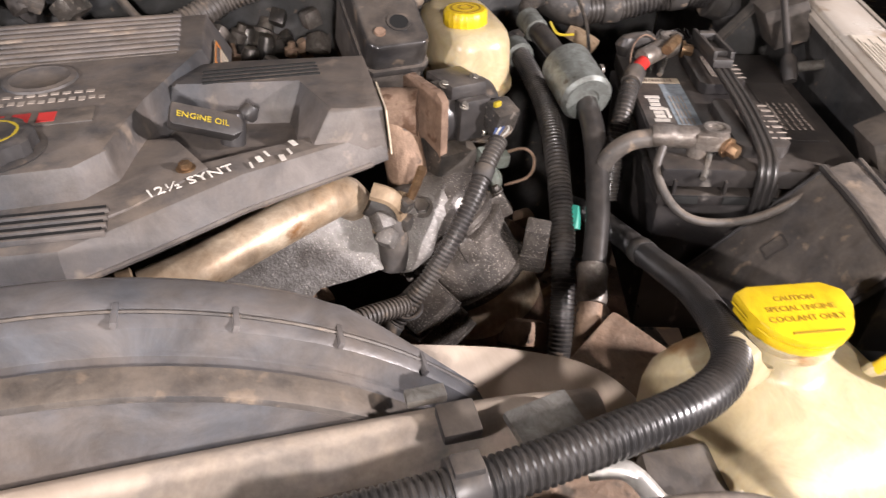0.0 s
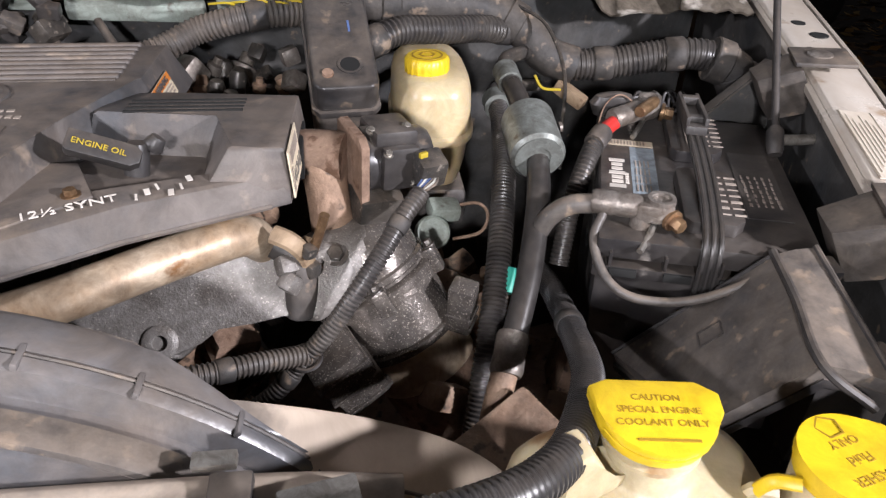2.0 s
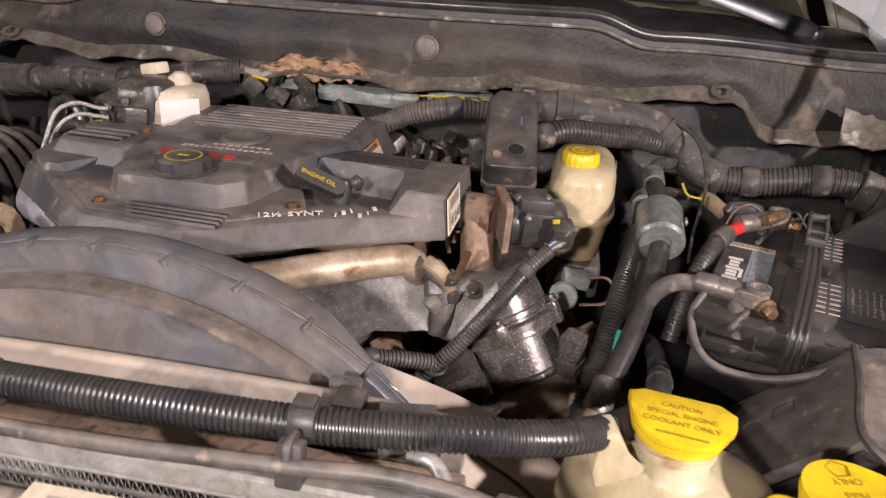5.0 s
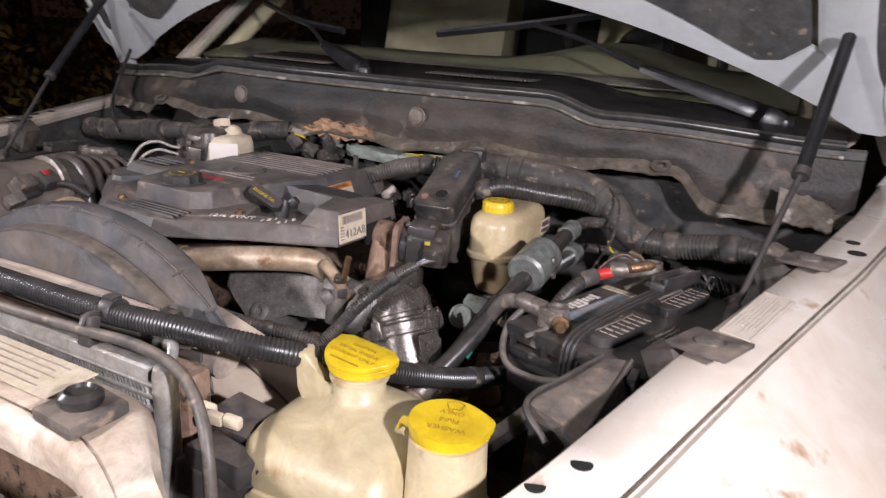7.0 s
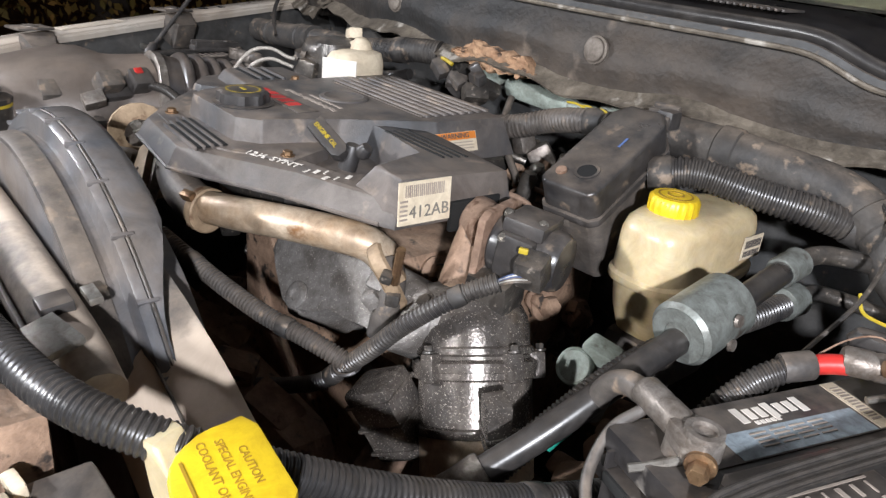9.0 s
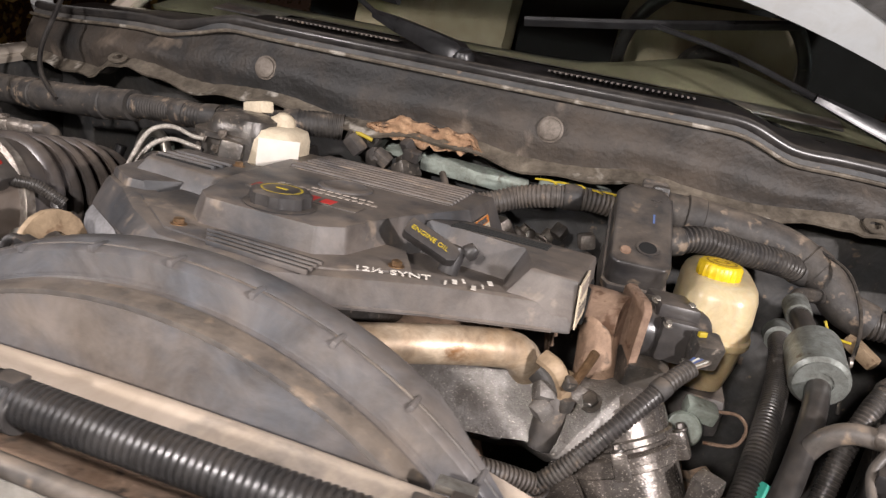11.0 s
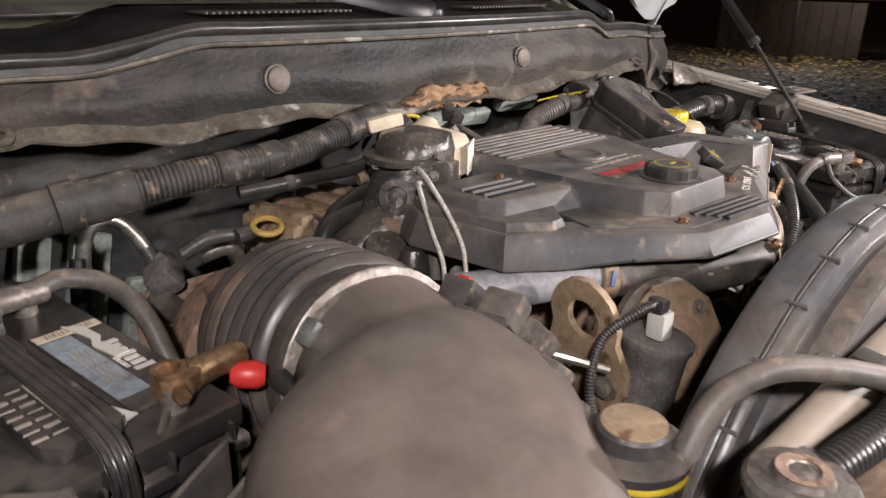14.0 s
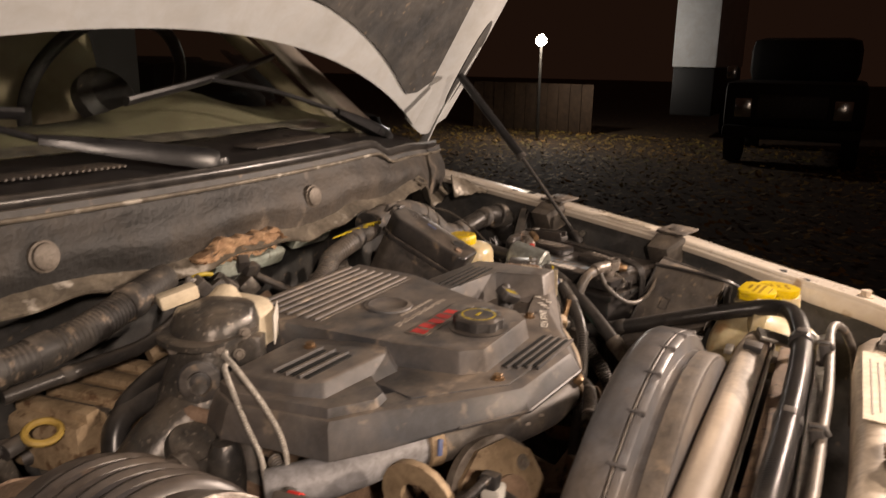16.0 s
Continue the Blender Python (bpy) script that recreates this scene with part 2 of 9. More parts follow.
M_TEAL = mat("primer_flange", (0.36, 0.42, 0.38), (0.20, 0.21, 0.18), rough=0.55, scale=18, bump=0.2, spots=(0.12, 0.10, 0.08), spot_amount=0.25)
# near-black that paints the shade inside slots, holes and the cab
M_SHADEBLACK = mat("shade_black", (0.004, 0.004, 0.004), (0.007, 0.007, 0.006), rough=0.85, bump=0)
M_DASH = mat("dash_vinyl", (0.17, 0.155, 0.095), (0.14, 0.125, 0.08), rough=0.65, scale=4, bump=0.1, grime=0.25)
M_BEIGE = mat("beige_trim", (0.50, 0.43, 0.30), (0.44, 0.37, 0.26), rough=0.6, scale=5, bump=0.05, grime=0.25)
M_WIPER = mat("wiper_black", (0.010, 0.010, 0.011), (0.020, 0.020, 0.021), rough=0.30, bump=0.05, dust=0.04)
M_GREEN = mat("green_print", (0.02, 0.30, 0.14), (0.02, 0.24, 0.11), rough=0.5, bump=0)
M_GREYCLOTH = mat("grey_sleeve", (0.28, 0.28, 0.29), (0.20, 0.20, 0.21), rough=0.5, scale=20, bump=0.15)
M_BATTERY = mat("battery_case", (0.013, 0.013, 0.015), (0.050, 0.045, 0.042), rough=0.30, scale=10, bump=0.07, spots=(0.26, 0.24, 0.22), spot_amount=0.16, spot_scale=26, dust=0.16)
M_AIRBOX = mat("airbox_plastic", (0.095, 0.083, 0.075), (0.175, 0.140, 0.115), rough=0.38, scale=5, bump=0.1, spots=(0.25, 0.18, 0.135), spot_amount=0.16, spot_scale=9, grime=0.3, dust=0.2)
M_BELLOWS = mat("bellows_rubber", (0.040, 0.041, 0.046), (0.085, 0.068, 0.056), rough=0.34, scale=9, bump=0.05, spots=(0.17, 0.105, 0.065), spot_amount=0.20, spot_scale=12, dust=0.20)
M_ALUPALE = mat("clamp_aluminium", (0.26, 0.285, 0.27), (0.17, 0.175, 0.16), rough=0.40, metal=0.4, scale=30, bump=0.15, spots=(0.10, 0.085, 0.07), spot_amount=0.2)
M_OCHRE = mat("ochre_plastic", (0.44, 0.30, 0.07), (0.30, 0.20, 0.06), rough=0.45, scale=30, bump=0.05, grime=0.3)
M_GREYINK = mat("grey_ink", (0.20, 0.185, 0.16), (0.15, 0.135, 0.12), rough=0.6, bump=0)
M_GROUND = mat("leafy_dirt", (0.048, 0.029, 0.017), (0.085, 0.052, 0.029), rough=0.95, scale=3, bump=0.8, fine=30, spots=(0.22, 0.12, 0.045), spot_amount=0.34, spot_scale=11)
M_LEAF = mat("autumn_leaf", (0.42, 0.20, 0.045), (0.17, 0.16, 0.04), rough=0.7, scale=0.6, bump=0)
M_BARK = mat("bark", (0.06, 0.045, 0.035), (0.10, 0.075, 0.055), rough=0.9, scale=6, bump=0.8, fine=40)
M_CARBLACK = mat("black_car_paint", (0.006, 0.006, 0.007), (0.008, 0.008, 0.009), rough=0.55, coat=0.0, bump=0)
M_TYRE = mat("tyre_rubber", (0.015, 0.015, 0.015), (0.03, 0.028, 0.026), rough=0.75, bump=0.2)
M_CHROME = mat("chrome", (0.60, 0.60, 0.60), (0.5, 0.5, 0.5), rough=0.12, metal=1.0, bump=0)
M_GLOW = mat("lamp_glow", (1.0, 0.95, 0.9), (1.0, 0.95, 0.9), rough=0.5, bump=0, emit=25.0)
M_TRAILER = mat("white_trailer_panel", (0.74, 0.77, 0.80), (0.62, 0.65, 0.68), rough=0.5, scale=2, bump=0.05, grime=0.10)
M_FENCE = mat("brown_fence", (0.085, 0.048, 0.026), (0.06, 0.035, 0.02), rough=0.8, scale=3, bump=0.3)
M_GREENPLUG = mat("green_connector", (0.03, 0.30, 0.22), (0.03, 0.24, 0.18), rough=0.45, bump=0)
M_BLUEWIRE = mat("blue_wire", (0.09, 0.14, 0.30), (0.07, 0.10, 0.22), rough=0.45, bump=0)
M_WHITEWIRE = mat("white_wire", (0.55, 0.54, 0.50), (0.45, 0.44, 0.40), rough=0.45, bump=0)


def glass_material():
    m = bpy.data.materials.new("windscreen_glass")
    m.use_nodes = True
    b = m.node_tree.nodes["Principled BSDF"]
    b.inputs["Base Color"].default_value = (0.85, 0.92, 0.88, 1)
    b.inputs["Roughness"].default_value, b.inputs["Transmission Weight"].default_value, b.inputs["IOR"].default_value = 0.02, 1.0, 1.12
    return m


M_GLASS = glass_material()

# ---- mesh tools ----
BASE = {}


def thing(name, at, label, category, group="", kind=""):
    ob = new(name)
    ob.location = at
    ob.empty_display_size = 0.02
    BASE[ob.name] = Vector(at)
    return tagged(ob, label, category, group, kind)


def finish(me, material, angle=38):
    me.materials.append(material)
    me.polygons.foreach_set("use_smooth", [True] * len(me.polygons))
    me.set_sharp_from_angle(angle=radians(angle))
    me.update()


def part(name, bm, material, parent, label="", angle=38):
    """One mesh object under a thing, or under a part of it; the bmesh is in the world's place."""
    base = BASE[parent.name]
    bmesh.ops.transform(bm, matrix=Matrix.Translation(-base), verts=bm.verts)
    bmesh.ops.recalc_face_normals(bm, faces=bm.faces)
    me = bpy.data.meshes.new(name)
    bm.to_mesh(me)
    bm.free()
    finish(me, material, angle)
    ob = new(name, me)
    ob.parent = parent
    BASE[ob.name] = base
    if label:
        ob["label"] = label
    return ob


def solid(name, bm, material, label, category, group="", kind="", angle=38):
    """A top-level thing that is one mesh, with its origin at its own middle."""
    bmesh.ops.recalc_face_normals(bm, faces=bm.faces)
    co = [v.co for v in bm.verts]
    mid = Vector(((min(c.x for c in co) + max(c.x for c in co)) / 2, (min(c.y for c in co) + max(c.y for c in co)) / 2, min(c.z for c in co)))
    bmesh.ops.transform(bm, matrix=Matrix.Translation(-mid), verts=bm.verts)
    me = bpy.data.meshes.new(name)
    bm.to_mesh(me)
    bm.free()
    finish(me, material, angle)
    ob = new(name, me)
    ob.location = mid
    BASE[ob.name] = mid
    return tagged(ob, label, category, group, kind)


def box(size, at, bevel=0.0, m=None, segs=2, bm=None):
    """A bevelled block; at is its middle, m an extra pose about that middle."""
    b = bmesh.new()
    bmesh.ops.create_cube(b, size=1.0)
    bmesh.ops.scale(b, vec=size, verts=b.verts)
    if bevel:
        bmesh.ops.bevel(b, geom=list(b.edges), offset=bevel, segments=segs, profile=0.6, affect="EDGES", clamp_overlap=True)
    if m is not None:
        bmesh.ops.transform(b, matrix=m, verts=b.verts)
    bmesh.ops.translate(b, vec=at, verts=b.verts)
    return join(bm, b)


def join(bm, b):
    if bm is None:
        return b
    me = bpy.data.meshes.new("tmp")
    b.to_mesh(me)
    b.free()
    bm.from_mesh(me)
    bpy.data.meshes.remove(me)
    return bm


def lathe(profile, at, axis=(0, 0, 1), seg=28, bm=None, lobes=0, lobe=0.0):
    """Rings of (radius, height) turned about an axis through at, capped at both ends."""
    b = bmesh.new()
    q = Vector(axis).to_track_quat("Z", "Y").to_matrix().to_4x4()
    rings = []
    for r, h in profile:
        ring = []
        for k in range(seg):
            a = 2 * math.pi * k / seg
            rr = r * (1 + lobe * (1 if math.sin(lobes * a) > 0 else -1)) if lobes else r
            ring.append(b.verts.new(q @ Vector((rr * math.cos(a), rr * math.sin(a), h)) + Vector(at)))
        rings.append(ring)
    for r0, r1 in zip(rings, rings[1:]):
        for k in range(seg):
            b.faces.new((r0[k], r0[(k + 1) % seg], r1[(k + 1) % seg], r1[k]))
    b.faces.new(rings[0][::-1])
    b.faces.new(rings[-1])
    return join(bm, b)


def ring_plate(outer, inner, h, at, axis=(0, 0, 1), seg=28, bm=None):
    """A flat washer with a real hole."""
    b = bmesh.new()
    q = Vector(axis).to_track_quat("Z", "Y").to_matrix().to_4x4()
    loops = []
    for r, z in ((outer, 0), (outer, h), (inner, h), (inner, 0)):
        loops.append([b.verts.new(q @ Vector((r * math.cos(2 * math.pi * k / seg), r * math.sin(2 * math.pi * k / seg), z)) + Vector(at)) for k in range(seg)])
    for i in range(4):
        r0, r1 = loops[i], loops[(i + 1) % 4]
        for k in range(seg):
            b.faces.new((r0[k], r0[(k + 1) % seg], r1[(k + 1) % seg], r1[k]))
    return join(bm, b)


def smooth_path(pts, step):
    """Points at even steps along a Catmull-Rom curve."""
    p = [Vector(a) for a in pts]
    p = [2 * p[0] - p[1]] + p + [2 * p[-1] - p[-2]]
    dense = []
    for i in range(1, len(p) - 2):
        a, b, c, d = p[i - 1:i + 3]
        for k in range(24):
            t = k / 24
            dense.append(0.5 * (2 * b + (c - a) * t + (2 * a - 5 * b + 4 * c - d) * t * t + (3 * b - a - 3 * c + d) * t ** 3))
    dense.append(p[-2])
    run = [0.0]
    for a, b in zip(dense, dense[1:]):
        run.append(run[-1] + (b - a).length)
    n = max(2, int(run[-1] / step))
    out, j = [], 0
    for k in range(n + 1):
        s = run[-1] * k / n
        while j < len(run) - 2 and run[j + 1] < s:
            j += 1
        f = (s - run[j]) / max(1e-9, run[j + 1] - run[j])
        out.append(dense[j].lerp(dense[j + 1], min(1, max(0, f))))
    return out


def tube(pts, r, seg=14, rib=None, step=None, bm=None, flat=1.0, taper=None):
    """A hose along a smooth path. rib: (pitch, depth) makes it corrugated. taper: the end's radius over r."""
    step = step or (rib[0] / 4 if rib else max(0.004, r * 0.6))
    path = smooth_path(pts, step)
    b = bmesh.new()
    rings, side = [], None
    for i, c in enumerate(path):
        d = (path[min(i + 1, len(path) - 1)] - path[max(i - 1, 0)]).normalized()
        if side is None:
            side = d.orthogonal().normalized()
        side = (side - d * side.dot(d)).normalized()
        up = d.cross(side)
        rr = r * (1 + ((taper - 1) * i / (len(path) - 1) if taper else 0))
        if rib:
            rr -= (0, 0, rib[1], rib[1])[i % 4]
        rings.append([b.verts.new(c + side * (rr * math.cos(2 * math.pi * k / seg)) + up * (rr * flat * math.sin(2 * math.pi * k / seg))) for k in range(seg)])
    for r0, r1 in zip(rings, rings[1:]):
        for k in range(seg):
            b.faces.new((r0[k], r0[(k + 1) % seg], r1[(k + 1) % seg], r1[k]))
    b.faces.new(rings[0][::-1])
    b.faces.new(rings[-1])
    return join(bm, b)


def prism(outline, z0, z1, bevel=0.0, m=None, bm=None, segs=2):
    """An outline in x, y, raised from z0 to z1, with rounded edges; m places it."""
    b = bmesh.new()
    low = [b.verts.new((x, y, z0)) for x, y in outline]
    high = [b.verts.new((x, y, z1)) for x, y in outline]
    n = len(outline)
    b.faces.new(low[::-1])
    b.faces.new(high)
    for k in range(n):
        b.faces.new((low[k], low[(k + 1) % n], high[(k + 1) % n], high[k]))
    if bevel:
        bmesh.ops.bevel(b, geom=list(b.edges), offset=bevel, segments=segs, profile=0.6, affect="EDGES", clamp_overlap=True)
    if m is not None:
        bmesh.ops.transform(b, matrix=m, verts=b.verts)
    return join(bm, b)


def loft(rings, bm=None, cap=True):
    """Faces between rings of equally many points."""
    b = bmesh.new()
    made = [[b.verts.new(p) for p in ring] for ring in rings]
    n = len(made[0])
    for r0, r1 in zip(made, made[1:]):
        for k in range(n):
            b.faces.new((r0[k], r0[(k + 1) % n], r1[(k + 1) % n], r1[k]))
    if cap:
        b.faces.new(made[0][::-1])
        b.faces.new(made[-1])
    return join(bm, b)


def sheet(rows, thick, bm=None):
    """A grid of points as a shell with thickness, closed all round."""
    b = bmesh.new()
    front = [[b.verts.new(p) for p in row] for row in rows]
    back = [[b.verts.new(Vector(p) + Vector(thick)) for p in row] for row in rows]
    h, w = len(rows), len(rows[0])
    for g, flip in ((front, False), (back, True)):
        for i in range(h - 1):
            for j in range(w - 1):
                f = (g[i][j], g[i][j + 1], g[i + 1][j + 1], g[i + 1][j])
                b.faces.new(f[::-1] if flip else f)
    for i in range(h - 1):
        b.faces.new((front[i][0], front[i + 1][0], back[i + 1][0], back[i][0]))
        b.faces.new((front[i + 1][-1], front[i][-1], back[i][-1], back[i + 1][-1]))
    for j in range(w - 1):
        b.faces.new((front[0][j + 1], front[0][j], back[0][j], back[0][j + 1]))
        b.faces.new((front[-1][j], front[-1][j + 1], back[-1][j + 1], back[-1][j]))
    return join(bm, b)


def superellipse(cx, y, cz, rx, rz, n=28, p=2.6):
    out = []
    for k in range(n):
        a = 2 * math.pi * k / n
        c, s = math.cos(a), math.sin(a)
        out.append(Vector((cx + rx * math.copysign(abs(c) ** (2 / p), c), y, cz + rz * math.copysign(abs(s) ** (2 / p), s))))
    return out


def bottle_ring(cx, cy, z, rx, ry, p=0.7, n=40):
    return [Vector((cx + rx * math.copysign(abs(math.cos(a)) ** p, math.cos(a)), cy + ry * math.copysign(abs(math.sin(a)) ** p, math.sin(a)), z)) for a in [2 * math.pi * k / n for k in range(n)]]


def plane_pose(origin, right, up):
    """A pose whose x runs along right and whose y runs near up; z stands off the surface."""
    x = Vector(right).normalized()
    z = x.cross(Vector(up)).normalized()
    y = z.cross(x)
    m = Matrix((x, y, z)).transposed().to_4x4()
    m.translation = origin
    return m


def text_bm(body, size, m, depth=0.0004):
    """Raised letters in the built-in font at the pose m."""
    cu = bpy.data.curves.new("tmp_text", "FONT")
    cu.body, cu.size, cu.extrude, cu.resolution_u = body, size, depth, 2
    cu.align_x, cu.align_y = "CENTER", "CENTER"
    ob = bpy.data.objects.new("tmp_text", cu)
    scene.collection.objects.link(ob)
    bpy.context.view_layer.update()
    me = bpy.data.meshes.new_from_object(ob.evaluated_get(bpy.context.evaluated_depsgraph_get()))
    bpy.data.objects.remove(ob)
    b = bmesh.new()
    b.from_mesh(me)
    bpy.data.meshes.remove(me)
    bmesh.ops.transform(b, matrix=m, verts=b.verts)
    return b


def bars(rows, m, bm=None):
    """Plain raised bars (x, y, width, height) on the plane of m, for print that cannot be read."""
    for x, y, w, h in rows:
        b = box((w, h, 0.0006), (0, 0, 0))
        bmesh.ops.transform(b, matrix=m @ Matrix.Translation((x, y, 0.0004)), verts=b.verts)
        bm = join(bm, b)
    return bm


def hexbolt(at, r, h, axis=(0, 0, 1), bm=None):
    bm = lathe([(r * 1.45, 0), (r * 1.45, h * 0.25), (r * 1.1, h * 0.3)], at, axis, 20, bm)
    return lathe([(r, h * 0.3), (r, h * 0.9), (r * 0.85, h)], at, axis, 6, bm)


rnd = random.Random(7)


def run(name, pts, r, material, label, category, rib=None, bands=(), seg=16, band_mat=None):
    """A hose or loom as a thing, with tape bands or ties at the given stretches of its length (0 to 1)."""
    path = smooth_path(pts, 0.006)
    th = thing(name, path[0], label, category)
    part("sheath", tube(pts, r, seg, rib=rib), material, th)
    for f in bands:
        i = min(len(path) - 2, max(1, int(f * (len(path) - 1))))
        d = path[i + 1] - path[i - 1]
        w = min(0.012, r * 0.7)
        part("band", lathe([(r * 1.02, -w), (r * 1.09, -w * 0.85), (r * 1.09, w * 0.85), (r * 1.02, w)], path[i], d, 20), band_mat or M_TAPE, th)
    return th

# ---- the setting: ground, truck body round the bay ----
def smoothstep(a, b, v):
    t = min(1, max(0, (v - a) / (b - a)))
    return t * t * (3 - 2 * t)


def cowl_y(x):
    return 1.195 + 0.22 * (x - CX) ** 2


def cowl_top(x):
    d = abs(x - CX)
    return 1.414 - 0.026 * smoothstep(0.37, 0.47, d) - 0.02 * smoothstep(0.5, 0.85, d)


def cowl_low(x):
    d = abs(x - CX)
    return 1.313 - 0.028 * smoothstep(0.595, 0.64, d) - 0.030 * smoothstep(0.61, 0.67, x - CX) + 0.006 * math.sin(x * 23) * (d < 0.55)


def fender_edge(y):
    """x and z of the driver's fender flange's inner edge."""
    ys = (-0.1, 0.30, 0.40, 0.55, 0.76, 1.05, 1.30, 1.60)
    xs = (0.585, 0.636, 0.684, 0.732, 0.789, 0.870, 0.927, 0.975)
    zs = (1.08, 1.165, 1.188, 1.205, 1.235, 1.262, 1.285, 1.315)
    return float(np.interp(y, ys, xs)), float(np.interp(y, ys, zs))


def mirrored(bm):
    bmesh.ops.transform(bm, matrix=Matrix.Translation((2 * CX + 0.014, 0, 0)) @ Matrix.Diagonal((-1, 1, 1, 1)), verts=bm.verts)
    return bm


def ground():
    rows = []
    for i in range(60):
        y = -60 + 130 * i / 59
        rows.append([(x := -60 + 130 * j / 59, y, 0.03 * noise.noise((x * 0.35, y * 0.35, 0))) for j in range(60)])
    solid("ground", sheet(rows, (0, 0, -0.3)), M_GROUND, "dark bare dirt strewn with fallen leaves at night", "ground", kind="structure")


def fender(flip):
    ys = [-0.1 + 1.75 * i / 44 for i in range(45)]
    rows = []
    for y in ys:
        x0, z0 = fender_edge(y)
        out = 1.120 - 0.10 * smoothstep(0.5, -0.1, y)
        fold = 0.030 - 0.017 * smoothstep(0.50, 0.66, y)
        row = [(x0 + 0.002, y, z0 - fold), (x0, y, z0 - 0.004), (x0 + 0.004, y, z0), (x0 + 0.062, y, z0 - 0.003), (x0 + 0.068, y, z0 - 0.008), (x0 + 0.074, y, z0 - 0.005)]
        for f, drop in ((0.0, 0.012), (0.15, 0.040), (0.35, 0.076), (0.60, 0.125), (0.80, 0.180), (0.93, 0.24), (1.0, 0.32)):
            row.append((x0 + 0.082 + (out - x0 - 0.082) * f, y, z0 - drop))
        rows.append(row + [(out + 0.003, y, z0 - 0.40), (out - 0.03, y, 0.66)])
    bm = sheet(rows, (-0.003, 0, -0.006))
    name = "fender_left" if not flip else "fender_right"
    ob = solid(name, mirrored(bm) if flip else bm, M_WHITE, "white painted front fender with a folded inner flange", "fender", kind="structure", angle=50)
    # holes, bolts and the small label on the flange
    for y, dx, r in ((0.555, 0.022, 0.008), (0.515, 0.012, 0.0075), (1.12, 0.045, 0.010), (1.16, 0.03, 0.008), (1.08, 0.02, 0.007)):
        x0, z0 = fender_edge(y)
        # no real opening: a black disc paints the dark of the hole
        b = ring_plate(r * 1.12, r * 0.9, 0.0012, (x0 + dx, y, z0 - 0.0015), seg=20)
        b = lathe([(r * 0.95, 0), (r * 0.95, 0.0006)], (x0 + dx, y, z0 - 0.0008), seg=20, bm=b)
        part("flange_hole", mirrored(b) if flip else b, M_SHADEBLACK, ob, "black disc for the shade inside a punched hole")
    x0, z0 = fender_edge(0.42)
    b = hexbolt((x0 + 0.03, 0.42, z0 - 0.002), 0.009, 0.012)
    part("bolt", mirrored(b) if flip else b, M_WHITEDIRT, ob)
    x0, z0 = fender_edge(0.865)
    m = plane_pose((x0 + 0.024, 0.865, z0 + 0.0005), (0.24, 0.97, 0.095), (-0.97, 0.24, 0.05))
    b = prism([(-0.062, -0.016), (0.062, -0.016), (0.062, 0.016), (-0.062, 0.016)], 0, 0.0012, m=m)
    sticker = part("sticker", mirrored(b) if flip else b, M_STICKER, ob, "small faded white printed sticker")
    b = bars([(0, 0.0105 - 0.0042 * k, 0.105 - 0.017 * (k % 3), 0.0014) for k in range(6)] + [(0, 0.0152, 0.122, 0.0006), (0, -0.0152, 0.122, 0.0006)], m @ Matrix.Translation((0, 0, 0.0013)))
    part("print", mirrored(b) if flip else b, M_FADED, sticker)
    b = tube([(fender_edge(y)[0] + 0.066, y, fender_edge(y)[1] - 0.005) for y in (0.32, 0.5, 0.7, 0.9, 1.1, 1.3)], 0.0016, 6, step=0.02)
    part("seam_sealer", mirrored(b) if flip else b, M_LIP, ob, "brown sealer bead along the flange")


def inner_wing(flip):
    rows = []
    for i in range(24):
        y = 0.32 + 1.20 * i / 23
        x0, z0 = fender_edge(y)
        rows.append([(x0 + 0.006 + 0.006 * noise.noise((y * 6, k, 2)), y, z0 - 0.014 - 0.017 * (1 - smoothstep(0.50, 0.66, y)) - k * 0.09) for k in range(8)])
    bm = sheet(rows, (0.008, 0, 0))
    solid("inner_wing", mirrored(bm) if flip else bm, M_FIREWALL, "dark dusty inner wing panel of the engine bay", "wall", kind="structure")


